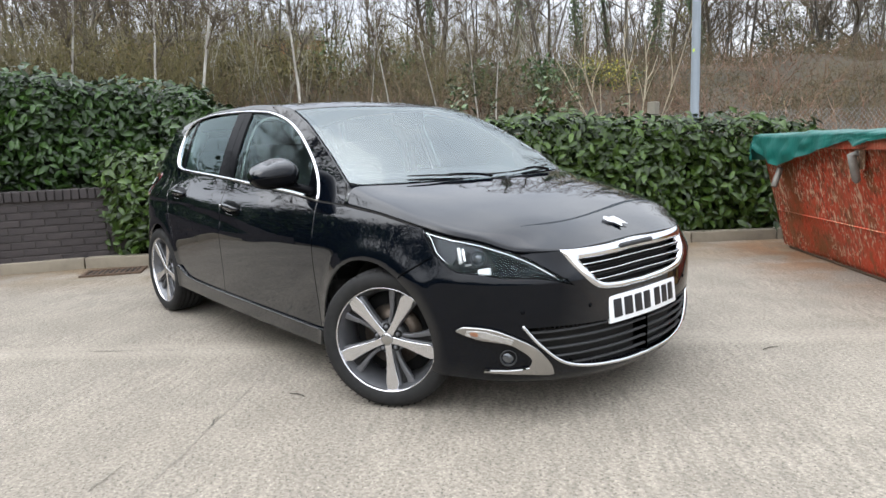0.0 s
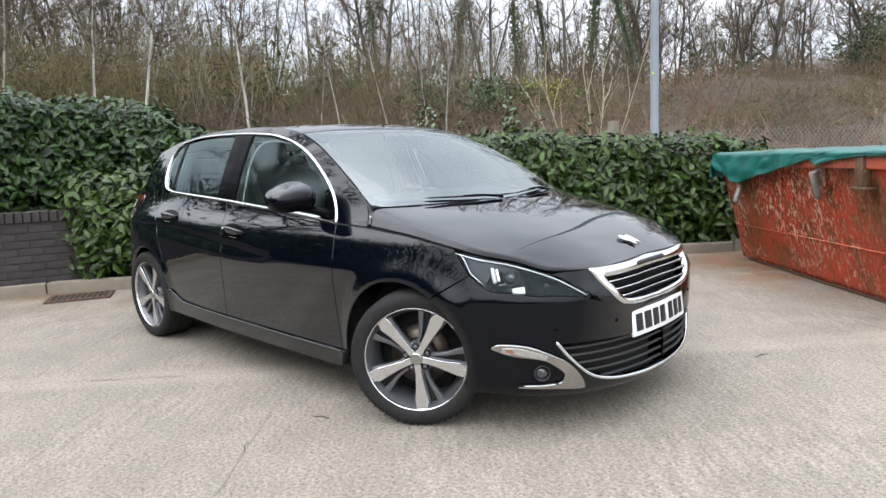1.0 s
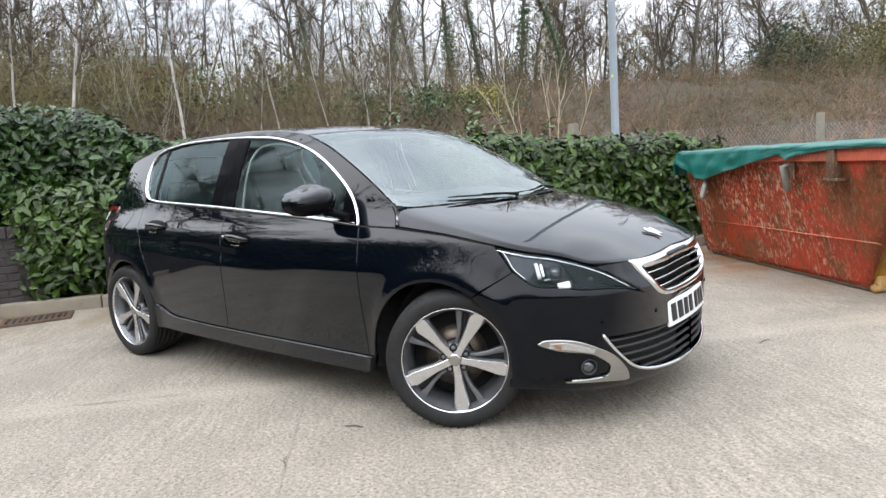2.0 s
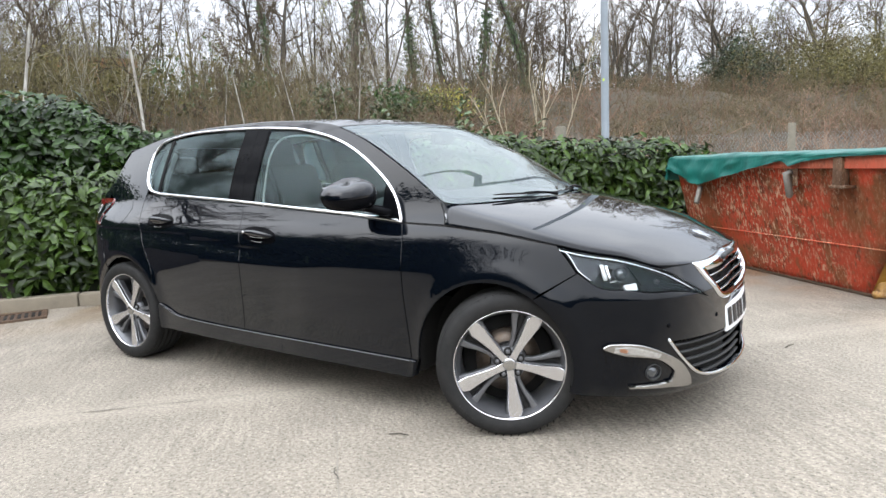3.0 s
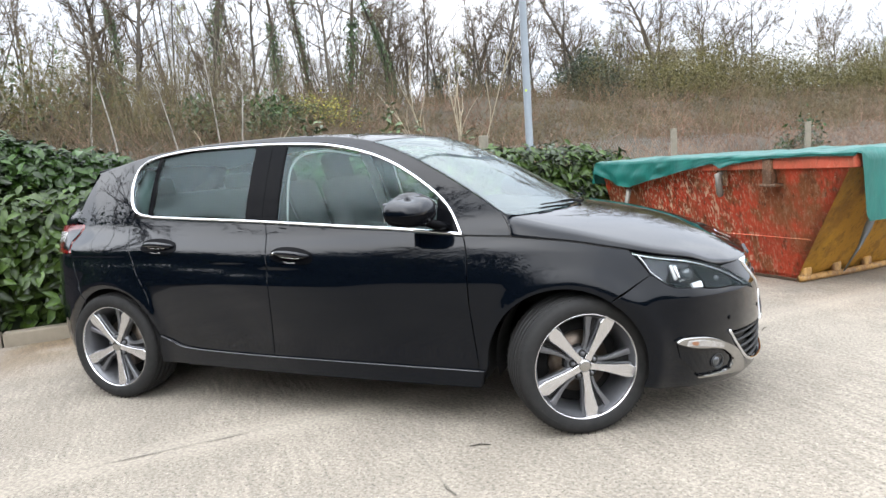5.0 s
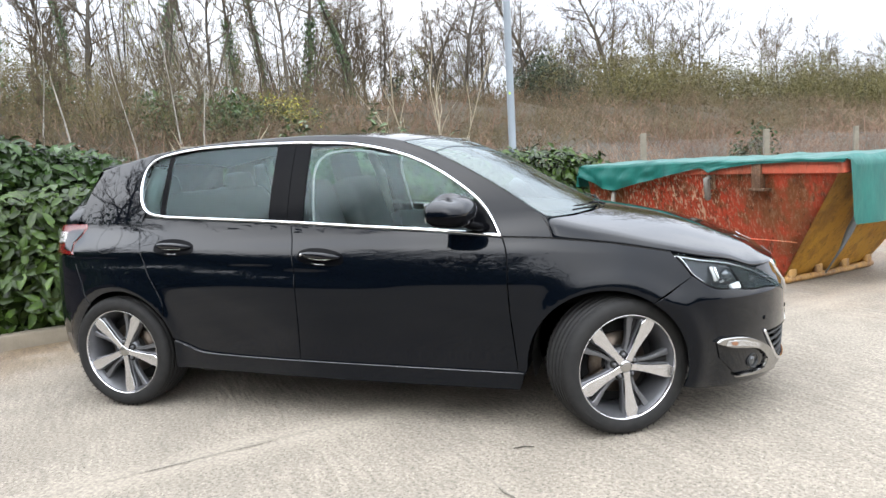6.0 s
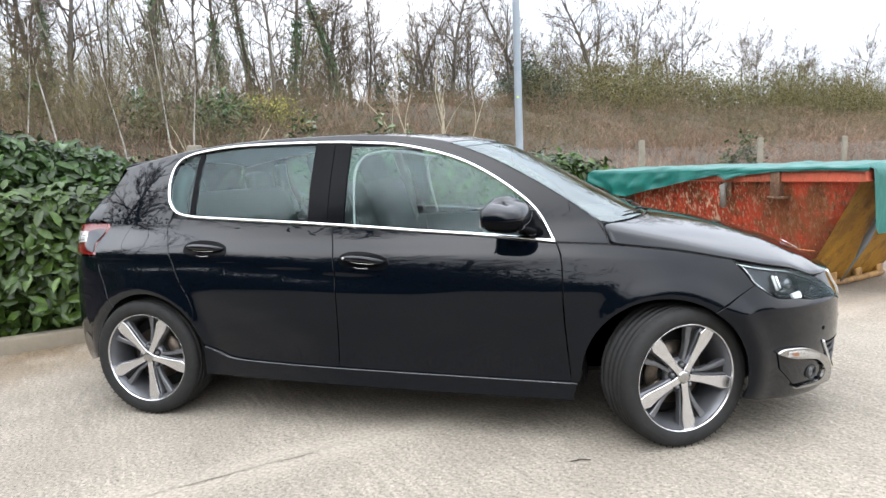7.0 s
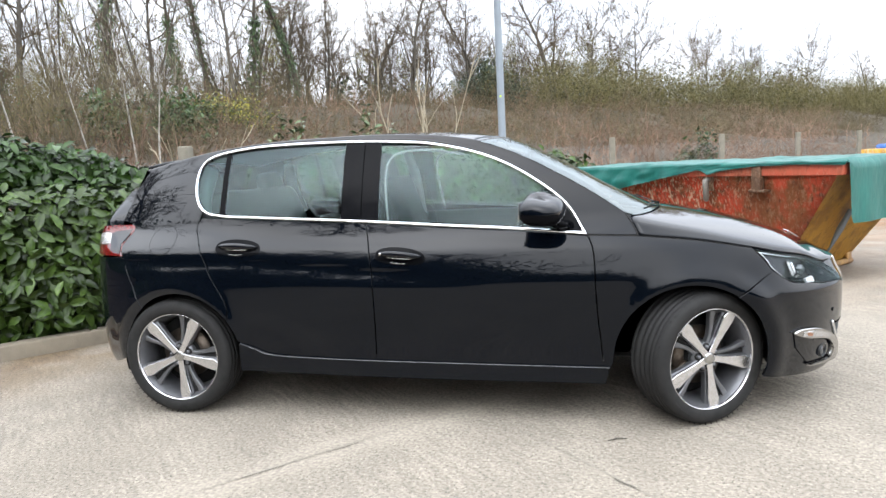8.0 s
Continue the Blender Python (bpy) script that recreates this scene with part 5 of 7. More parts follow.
def on_screen(y, up, off):
    """A place on the windscreen, up metres above its lower edge."""
    x = float(np.interp(abs(y), base_y, base_x)) - up
    return (x, y, float(top(np.array([x]), np.array([abs(y) / abs(float(rail_y(x)))]))[0, 2]) + off)


for ys, ups, hinge in ((np.linspace(-0.50, 0.10, 12), np.linspace(0.034, 0.012, 12), -0.04), (np.linspace(0.12, 0.56, 12), np.linspace(0.012, 0.030, 12), 0.5)):
    blade = [on_screen(y, u, 0.009) for y, u in zip(ys, ups)]
    wiper = part("wiper_arm", tube_bm([on_screen(hinge, -0.014, 0.010), on_screen(hinge - 0.06, 0.008, 0.013), on_screen(float(ys[6]), float(ups[6]) - 0.004, 0.016), on_screen(float(ys[4]), float(ups[4]), 0.013)], [0.009, 0.0065, 0.005, 0.004], 8), TRIM_BLACK, car)
    part("wiper_blade", tube_bm(blade, [0.0025] + [0.0052] * 10 + [0.003], 6, 0.8), RUBBER, wiper)

# dark shell inside the wings, floor and arches
b = box_bm(1.75, 1.62, 0.30, (-1.30, 0, 0.34), 0.03)
part("floor_pan", b, UNDER, car)
b = box_bm(3.3, 1.0, 0.34, (-1.28, 0, 0.37), 0.03)
part("floor_pan", b, UNDER, car)
for cx in (0.0, -2.6):
    for m in (1, -1):
        b = bmesh.new()
        n_ = 24
        for k in range(n_ + 1):
            a = math.pi * (-0.08 + 1.16 * k / n_)
            for y in (-0.755 if cx > -1 else -0.80, -0.50):
                b.verts.new((cx - 0.01 + 0.375 * math.cos(a), y * m, 0.30 + 0.365 * math.sin(a)))
        b.verts.ensure_lookup_table()
        for k in range(n_):
            b.faces.new([b.verts[i] for i in (2 * k, 2 * k + 1, 2 * k + 3, 2 * k + 2)])
        b.faces.new([b.verts[2 * k + 1] for k in range(n_ + 1)])
        part("arch_liner", b, UNDER, car)

# wheels
TREAD = [(0.236, -0.098), (0.243, -0.107), (0.262, -0.114), (0.285, -0.113), (0.299, -0.106), (0.308, -0.096), (0.3135, -0.083), (0.314, -0.0775), (0.306, -0.0755), (0.306, -0.0705), (0.3155, -0.068), (0.3162, -0.050),
         (0.308, -0.048), (0.308, -0.041), (0.3165, -0.039), (0.317, -0.014), (0.308, -0.012), (0.308, -0.004), (0.317, -0.002), (0.317, 0.020), (0.308, 0.023), (0.308, 0.031), (0.3165, 0.034), (0.3155, 0.066), (0.306, 0.0695),
         (0.306, 0.0745), (0.314, 0.078), (0.311, 0.092), (0.303, 0.103), (0.285, 0.112), (0.262, 0.114), (0.243, 0.107), (0.236, 0.098)]


def blade_bm(outline, face_y, thick, bevel, dish=0.012):
    """A flat alloy blade: rows of (radius, offset), dished towards the hub."""
    b = bmesh.new()
    ring = [b.verts.new((r, face_y + dish * (1 - ((r - 0.02) / 0.215) ** 2), w)) for r, w in outline]
    f = b.faces.new(ring)
    ex = bmesh.ops.extrude_face_region(b, geom=[f])
    bmesh.ops.translate(b, verts=[g for g in ex["geom"] if isinstance(g, bmesh.types.BMVert)], vec=(0, thick, 0))
    bmesh.ops.recalc_face_normals(b, faces=b.faces[:])
    bmesh.ops.bevel(b, geom=[e for e in b.edges if e.is_manifold and abs(e.calc_face_angle(0)) > 0.8], offset=bevel, segments=1, affect="EDGES")
    return b


def wheel(first_angle):
    """A wheel with five split spokes, face towards -y, axle at the origin."""
    root = bpy.data.objects.new("wheel", None)
    scene.collection.objects.link(root)
    tyre = part("tyre", lathe_bm(TREAD, 96), RUBBER, root, "black low-profile tyre")
    # cross grooves in the shoulder and the two outer ribs
    b = bmesh.new()
    for k in range(60):
        for y, long_, r, lean in ((-0.0905, 0.026, 0.3086, 24), (-0.059, 0.014, 0.3145, -30), (0.089, 0.022, 0.3098, -18)):
            c = box_bm(0.0035, long_, 0.0035)
            c.transform(pose(0, 0, 0, 0, 6 * k + (3 if long_ < 0.02 else 0), 0) @ pose(r, y, 0, lean, 0, 28 if y < -0.08 else (-28 if y > 0 else 0)))
            me = bpy.data.meshes.new("t")
            c.to_mesh(me)
            c.free()
            b.from_mesh(me)
            bpy.data.meshes.remove(me)
    tagged(part("tread_groove", b, UNDER, tyre), kind="stuff")
    # raised maker's band on the sidewall, plain bars
    for a0 in (62, 242):
        b = bmesh.new()
        for k in range(9):
            c = box_bm(0.009, 0.0012, 0.004)
            c.transform(pose(0, 0, 0, 0, -a0 + 3.0 * k, 0) @ pose(0.279, -0.1135, 0))
            me = bpy.data.meshes.new("t")
            c.to_mesh(me)
            c.free()
            b.from_mesh(me)
            bpy.data.meshes.remove(me)
        part("sidewall_mark", b, RUBBER, tyre, "raised bars of lettering on the sidewall")
    part("rim_lip", lathe_bm([(0.2335, -0.080), (0.2345, -0.099), (0.2375, -0.1045), (0.2415, -0.1045), (0.2435, -0.099)], 96), ALLOY, root, "machined bright rim edge")
    part("rim_barrel", lathe_bm([(0.2345, -0.092), (0.224, -0.074), (0.216, -0.050), (0.209, -0.02), (0.203, 0.06), (0.225, 0.1), (0.236, 0.1)], 72), ALLOY_DARK, root, "dark grey inner rim")
    part("brake_disc", lathe_bm([(0.06, 0.0), (0.142, 0.0), (0.142, 0.02), (0.06, 0.02)], 48), IRON, root, "dull iron brake disc")
    part("hub_shell", lathe_bm([(0.0005, -0.025), (0.075, -0.02), (0.085, 0.015), (0.20, 0.045), (0.20, 0.06)], 40), UNDER, root)
    c = box_bm(0.10, 0.05, 0.06, bevel=0.012)
    c.transform(pose(0, 0, 0, 0, 150, 0) @ pose(0.125, 0.0, 0, 0, 0, 0))
    part("brake_caliper", c, IRON, root)
    for k in range(5):
        turn = pose(0, 0, 0, 0, first_angle + 72 * k, 0)
        # polished blade with a slanted outer end
        b = blade_bm([(0.026, -0.017), (0.060, -0.0155), (0.100, -0.0185), (0.150, -0.0255), (0.196, -0.0325), (0.2335, -0.0300), (0.2350, -0.0040), (0.2330, 0.0190), (0.205, 0.0300), (0.190, 0.0275), (0.150, 0.0215), (0.100, 0.0165), (0.060, 0.0150), (0.026, 0.017)], -0.094, 0.022, 0.0018)
        b.transform(turn)
        spoke = part("spoke", b, ALLOY, root, "polished alloy spoke", smooth=False)
        # painted flank below it, a little wider
        b = blade_bm([(0.030, -0.020), (0.100, -0.0225), (0.160, -0.031), (0.205, -0.0405), (0.2340, -0.0470), (0.2345, 0.0330), (0.205, 0.0340), (0.150, 0.0250), (0.100, 0.0195), (0.030, 0.020)], -0.078, 0.034, 0.003)
        b.transform(turn)
        part("spoke_flank", b, ALLOY_DARK, spoke, "dark grey painted flank", smooth=False)
        # the second, painted arm that leaves the hub beside the blade
        b = blade_bm([(0.060, 0.020), (0.095, 0.0260), (0.140, 0.0400), (0.185, 0.0600), (0.2340, 0.0740), (0.2280, 0.1020), (0.196, 0.0960), (0.176, 0.0850), (0.135, 0.0600), (0.095, 0.0430), (0.060, 0.0380)], -0.075, 0.030, 0.0035)
        b.transform(turn)
        part("split_arm", b, ALLOY_DARK, root, "dark grey second arm of the spoke", smooth=False)
        # dark slot between the two
        b = blade_bm([(0.085, 0.0175), (0.140, 0.0260), (0.200, 0.0350), (0.2330, 0.0350), (0.2320, 0.0720), (0.185, 0.0560), (0.140, 0.0370), (0.085, 0.0240)], -0.060, 0.020, 0.001)
        b.transform(turn)
        part("spoke_slot", b, UNDER, root, "dark slot beside the spoke")
        b = lathe_bm([(0.0005, -0.008), (0.008, -0.008), (0.0105, -0.004), (0.0105, 0.012)], 6)
        b.transform(turn @ pose(0, 0, 0, 0, 36, 0) @ Matrix.Translation((0.053, -0.070, 0)))
        well = lathe_bm([(0.0005, 0.0), (0.0170, -0.0025), (0.0190, 0.01)], 16)
        well.transform(turn @ pose(0, 0, 0, 0, 36, 0) @ Matrix.Translation((0.053, -0.0655, 0)))
        part("bolt_well", well, UNDER, root, "dark bolt recess")
        part("wheel_bolt", b, ALLOY_DARK, root, "grey capped wheel bolt")
    part("hub_disc", lathe_bm([(0.0005, -0.064), (0.060, -0.064), (0.073, -0.060), (0.078, -0.03)], 40), ALLOY_DARK, root)
    part("hub_cap", lathe_bm([(0.0005, -0.0895), (0.020, -0.089), (0.027, -0.087), (0.031, -0.079), (0.031, -0.06)], 32), SATIN, root, "silver hub cap")
    return root


STEER = 30.5
wheel_right = wheel(84)
wheel_right.name = "wheel"
SIZE = 0.97
front_right = pose(0.0, -0.778, 0.3065, 0, 0, STEER)
spots = [pose(0.0, 0.778, 0.3065, 0, 0, 180 + STEER), pose(-2.62, -0.778, 0.3065, 0, 0, 0), pose(-2.62, 0.778, 0.3065, 0, 20, 180)]
wheel_right.matrix_world = front_right @ Matrix.Scale(SIZE, 4)
wheel_right.parent = car
for m in spots:
    w = copy_thing(wheel_right, m)
    w.parent = car

# cabin
dash = box_bm(0.55, 1.36, 0.16, bevel=0.05, segments=4)
dash.transform(pose(-0.52, 0, 0.885, 0, 6, 0))
dash2 = box_bm(0.45, 1.34, 0.30, bevel=0.05, segments=3)
dash2.transform(pose(-0.50, 0, 0.72))
part("dashboard", join(dash, dash2), CABIN, car, "dark soft dashboard")
b = lathe_bm([(0.165, -0.012), (0.182, -0.014), (0.19, 0.0), (0.182, 0.014), (0.168, 0.012), (0.160, 0.0), (0.165, -0.012)], 40)
b.transform(pose(-0.83, -0.35, 0.90, 0, 0, 90) @ pose(0, 0, 0, 24, 0, 0))
sw = part("steering_wheel", b, PLASTIC, car, "small black steering wheel")
b = box_bm(0.2, 0.05, 0.1, bevel=0.02)
b.transform(pose(-0.82, -0.35, 0.90, 0, 0, 90) @ pose(0, 0, 0, 24, 0, 0))
part("wheel_boss", b, PLASTIC, sw)
for y in (-0.36, 0.36):
    b = join(box_bm(0.52, 0.50, 0.16, (-1.32, y, 0.56), 0.06, segments=4))
    seat = part("front_seat", b, CABIN, car, "dark cloth front seat")
    b = box_bm(0.16, 0.48, 0.64, bevel=0.065, segments=4)
    b.transform(pose(-1.62, y, 0.86, 0, -18, 0))
    part("backrest", b, CABIN, seat)
    b = box_bm(0.10, 0.27, 0.19, bevel=0.045, segments=4)
    b.transform(pose(-1.765, y, 1.235, 0, -14, 0))
    part("headrest", b, CABIN, seat)
b = box_bm(0.5, 1.26, 0.16, (-2.2, 0, 0.58), 0.06, segments=3)
bench = part("rear_bench", b, CABIN, car, "dark cloth rear bench")
b = box_bm(0.15, 1.24, 0.58, bevel=0.06, segments=3)
b.transform(pose(-2.50, 0, 0.86, 0, -20, 0))
part("bench_back", b, CABIN, bench)
for y in (-0.4, 0.4):
    b = box_bm(0.09, 0.25, 0.15, bevel=0.04, segments=3)
    b.transform(pose(-2.62, y, 1.17, 0, -14, 0))
    part("headrest", b, CABIN, bench)
# headlining and pale inner pillars
v, f, n = sheet(top, [(-0.95, 0.93), (-0.95, 0.0), (-2.8, 0.0), (-2.8, 0.93)], du=0.1, dv=0.1, lift=-0.03, depth=0.0, both=True)
raw("headlining", v, f, CABIN_LIGHT, car, "pale grey headlining", n)
for m in (1, -1):
    part("inner_pillar", tube_bm([(-1.62, -0.70 * m, 0.9), (-1.63, -0.64 * m, 1.18), (-1.66, -0.55 * m, 1.33)], [0.05, 0.035, 0.03], 8), CABIN_LIGHT, car, "pale inner door pillar")
    part("inner_pillar", tube_bm([(-2.52, -0.66 * m, 0.95), (-2.55, -0.60 * m, 1.12), (-2.52, -0.52 * m, 1.28)], [0.06, 0.05, 0.04], 8), CABIN_LIGHT, car, "pale inner door pillar")
    part("door_lining", box_bm(1.9, 0.04, 0.5, (-1.45, -0.75 * m, 0.66), 0.015), CABIN, car)
for m in (1, -1):
    g = np.array(bow([(-1.452, 0.93), (-1.470, 1.08), (-1.480, 1.20), (-1.462, 1.275), (-1.40, 1.315), (-1.25, 1.318), (-1.08, 1.285)]))
    pts = np.stack([g[:, 0], -(window_side(g[:, 0], g[:, 1]) - 0.045) * m, g[:, 1]], 1)
    part("frame_lining", tube_bm(pts, 0.0055, 8), CABIN_LIGHT, car, "pale lining inside the door frame")
    part("seat_belt", tube_bm([(-1.56, -0.60 * m, 1.16), (-1.50, -0.585 * m, 0.98), (-1.47, -0.57 * m, 0.80)], 0.016, 6, 0.25), PLASTIC, car, "dark seat belt")
b = box_bm(0.03, 0.22, 0.07, (-0.78, 0.0, 1.285), 0.02)
part("rear_view_mirror", b, TRIM_BLACK, car)
for p in windscreen, *front_glass, *rear_glass, *lamps:
    p.visible_shadow = False


# ---- brick wall beside the hedge ----
def on_kerb(d, back=0.0):
    """Place and heading at a way d along the kerb line, moved back from the yard."""
    p = np.array([np.interp(d, kl, KERB_LINE[:, k]) for k in (0, 1)])
    t = np.array([np.interp(d + 0.05, kl, KERB_LINE[:, k]) - np.interp(d - 0.05, kl, KERB_LINE[:, k]) for k in (0, 1)])
    t /= np.hypot(*t)
    return p + np.array((-t[1], t[0])) * back, math.degrees(math.atan2(t[1], t[0]))


def kerb_way(x, y):
    return float(kl[np.argmin(np.hypot(KERB_LINE[:, 0] - x, KERB_LINE[:, 1] - y))])


wall_end = kerb_way(-5.03, -0.53)
wall_start = wall_end - 4.6
wall = tagged(new("wall_brick"), "low dark blue-brick wall with an upright brick coping", "brick wall", kind="structure")
p0, _ = on_kerb(wall_start, 0.17)
p1, _ = on_kerb(wall_end, 0.17)
wall_dir = (p1 - p0) / np.hypot(*(p1 - p0))
wall_len = float(np.hypot(*(p1 - p0)))
wall_turn = math.degrees(math.atan2(wall_dir[1], wall_dir[0]))
core = box_bm(wall_len - 0.02, 0.19, 0.86, (wall_len / 2, 0.115, 0.365), 0.0)
o = part("mortar_core", core, MORTAR, wall, "dark mortar", smooth=False)
o.matrix_world = pose(p0[0], p0[1], 0, 0, 0, wall_turn)
wall_pose = pose(p0[0], p0[1], 0, 0, 0, wall_turn)

# ---- drain grate ----
drain = tagged(new("drain_grate"), "rusty cast-iron drain grate set in the concrete", "drain")
dx, dy, dang = -4.72, -0.66, 62
b = join(box_bm(0.56, 0.045, 0.03, (0, 0.155, 0.0), 0.004), box_bm(0.56, 0.045, 0.03, (0, -0.155, 0.0), 0.004), box_bm(0.045, 0.265, 0.03, (0.257, 0, 0), 0.004), box_bm(0.045, 0.265, 0.03, (-0.257, 0, 0), 0.004))
part("grate_frame", b, CAST, drain)
for k in range(9):
    part("grate_bar", box_bm(0.024, 0.27, 0.022, (-0.2 + 0.05 * k, 0, -0.002), 0.003), CAST, drain)
# no hole is cut: a flat black sheet paints the dark between the bars
part("grate_well", box_bm(0.5, 0.29, 0.004, (0, 0, 0.004)), UNDER, drain, "dark drain hole")
drain.matrix_world = pose(dx, dy, 0.004, 0, 0, dang)

# ---- joints and cracks in the concrete ----
def groove(name, pts, width, mat, label, z=0.003):
    line = np.array(pts, float)
    t = np.gradient(line, axis=0)
    n = np.stack([-t[:, 1], t[:, 0]], 1) / np.linalg.norm(t, axis=1)[:, None]
    w = width * (0.6 + 0.8 * np.random.rand(len(line)))[:, None]
    a, b = line + n * w / 2, line - n * w / 2
    v = [(x, y, z) for x, y in a] + [(x, y, z) for x, y in b]
    m = len(line)
    return tagged(raw(name, v, [[i, i + 1, m + i + 1, m + i] for i in range(m - 1)], mat, smooth=False), label, "joint", kind="structure")


def wander(p, q, n, amp):
    p, q = np.array(p, float), np.array(q, float)
    t = np.linspace(0, 1, n)[:, None]
    line = p + (q - p) * t
    d = (q - p) / np.hypot(*(q - p))
    return line + np.array((-d[1], d[0])) * np.cumsum(np.random.randn(n, 1) * amp, 0)


groove("slab_joint", wander((-6.0, -5.67), (8.0, 8.45), 160, 0.0012), 0.0035, JOINT, "filled joint between concrete slabs")
CRACK = material("crack_dirt", (0.07, 0.062, 0.05), 0.95, second=(0.13, 0.12, 0.1), scale=20)


def chain(*pts):
    return np.vstack([wander(p, q, 9, 0.003)[:-1] for p, q in zip(pts, pts[1:])])


groove("crack", chain((0.12, -2.0), (0.014, -1.888), (-0.125, -1.732), (-0.40, -1.448), (-0.65, -1.167), (-0.853, -0.977), (-1.0, -0.80)), 0.003, JOINT, "thin crack across the concrete slab", 0.0035)
for pts, wd in ((wander((-1.93, -1.555), (-1.80, -1.43), 14, 0.002), 0.005), (wander((-1.66, -1.29), (-1.55, -1.18), 10, 0.002), 0.004), (wander((-0.42, -1.43), (-0.35, -1.50), 9, 0.003), 0.006), (wander((-0.13, -2.03), (-0.24, -1.89), 8, 0.004), 0.003)):
    groove("crack", pts, wd, CRACK, "thin dark crack in the concrete", 0.0045)
for k, (x, y, ang, ln) in enumerate(((-0.385, -1.07, 20, 0.09), (0.92, 1.0, 70, 0.11), (2.6, -0.9, 30, 0.05), (-3.1, -2.2, 80, 0.04))):
    b = tube_bm([(-ln / 2, 0, 0.004), (0, 0.006, 0.007), (ln / 2, 0, 0.004)], [0.002, 0.003, 0.0015], 5)
    o = tagged(part("twig", b, BARK), "small dry twig lying on the concrete", "twig", group="litter on the yard")
    o.matrix_world = pose(x, y, 0.0, 0, 0, ang)

# ---- lamp post ----
post = tagged(new("street_lamp"), "grey painted steel lamp post rising behind the hedge", "lamp post")
post.matrix_world = pose(-1.386, 4.585, 0.0)
part("shaft", tube_bm([(0, 0, 0), (0, 0, 0.9), (0, 0, 0.97), (0, 0, 3.0), (0, 0, 7.0)], [0.07, 0.07, 0.047, 0.044, 0.038], 24), GALV, post)
STICKER = material("yellow_green_sticker", (0.45, 0.62, 0.05), 0.5, second=(0.38, 0.5, 0.05), scale=40)
b = box_bm(0.022, 0.003, 0.028, (0.0, -0.0465, 2.035), 0.001)
part("sticker", b, STICKER, post, "small yellow-green sticker")
b = box_bm(0.05, 0.012, 0.3, (0, -0.068, 0.55), 0.004)
part("hatch_door", b, GALV, post)

# ---- skip ----
SK = Matrix(((0.69, 0.72, 0, -0.19), (-0.72, 0.69, 0, 4.20), (0, 0, 1, 0), (0, 0, 0, 1)))
skip = tagged(new("skip"), "rusty red steel skip with a yellow end, under a green sheet", "skip")
skip.matrix_world = SK
L0, L1, T0, T1 = -0.10, 2.20, -0.12, 2.86
W0, W1, V0, V1 = 0.0, 1.22, -0.25, 1.46
ZT = 1.02


def plate(quad, thick, mat, name, label="", parent=skip, cuts=14):
    """A slightly dented steel plate between four corners."""
    c = [Vector(p) for p in quad]
    bm = bmesh.new()
    n = (c[1] - c[0]).cross(c[3] - c[0]).normalized()
    grid = []
    for i in range(cuts + 1):
        row = []
        for j in range(cuts + 1):
            u, v = i / cuts, j / cuts
            p = c[0] * (1 - u) * (1 - v) + c[1] * u * (1 - v) + c[2] * u * v + c[3] * (1 - u) * v
            e = min(u, 1 - u, v, 1 - v)
            p += n * (noise.noise(p * 2.3) * 0.022 * min(1, e * 8))
            row.append(bm.verts.new(p))
        grid.append(row)
    for i in range(cuts):
        for j in range(cuts):
            bm.faces.new((grid[i][j], grid[i + 1][j], grid[i + 1][j + 1], grid[i][j + 1]))
    bmesh.ops.solidify(bm, geom=bm.faces[:], thickness=thick)
    return part(name, bm, mat, parent, label)


plate([(L0, W0, 0.03), (L1, W0, 0.03), (T1, V0, ZT), (T0, V0, ZT)], 0.012, SKIP_RED, "side_plate", "rusty red side plate with pale scratches", cuts=22)
plate([(L0, W1, 0.03), (L1, W1, 0.03), (T1, V1, ZT), (T0, V1, ZT)], 0.012, SKIP_RED, "side_plate", "rusty red side plate with pale scratches")
plate([(L1, W0, 0.03), (L1, W1, 0.03), (T1, V1, ZT), (T1, V0, ZT)], 0.012, SKIP_YELLOW, "end_plate", "sloping yellow end plate, scuffed and rusty", cuts=18)
plate([(L0, W0, 0.03), (L0, W1, 0.03), (T0, V1, ZT), (T0, V0, ZT)], 0.012, SKIP_RED, "end_plate")
part("base_plate", box_bm(L1, W1, 0.03, (L1 / 2, W1 / 2, 0.02), 0.004), CAST, skip)
for a, b_ in (((T0, V0), (T1, V0)), ((T0, V1), (T1, V1)), ((T0, V0), (T0, V1)), ((T1, V0), (T1, V1))):
    c = np.array((a, b_)).mean(0)
    ln = np.hypot(b_[0] - a[0], b_[1] - a[1])
    bx = box_bm(ln + 0.05, 0.055, 0.10, bevel=0.008)
    bx.transform(pose(c[0], c[1], ZT + 0.01, 0, 0, math.degrees(math.atan2(b_[1] - a[1], b_[0] - a[0]))))
    part("top_rail", bx, SKIP_RAIL, skip, "rusted box rail")
part("peg_plate", box_bm(0.11, 0.014, 0.15, (1.64, V0 * 0.9 - 0.028, 0.915), 0.004), SKIP_RUST, skip, "rusted plate behind the peg")
part("lifting_peg", tube_bm([(1.660, -0.285, 0.955), (1.658, -0.325, 0.946), (1.620, -0.262, 0.765), (1.618, -0.250, 0.755)], [0.022, 0.030, 0.029, 0.024], 14), PEG, skip, "grey steel lifting peg")
bx = join(box_bm(0.085, 0.075, 0.235, (2.155, V0 * 0.93 - 0.035, 0.958), 0.008), box_bm(0.155, 0.11, 0.022, (2.165, V0 * 0.85 - 0.04, 0.848), 0.005))
part("side_bracket", bx, SKIP_RUST, skip, "square rusty bracket")
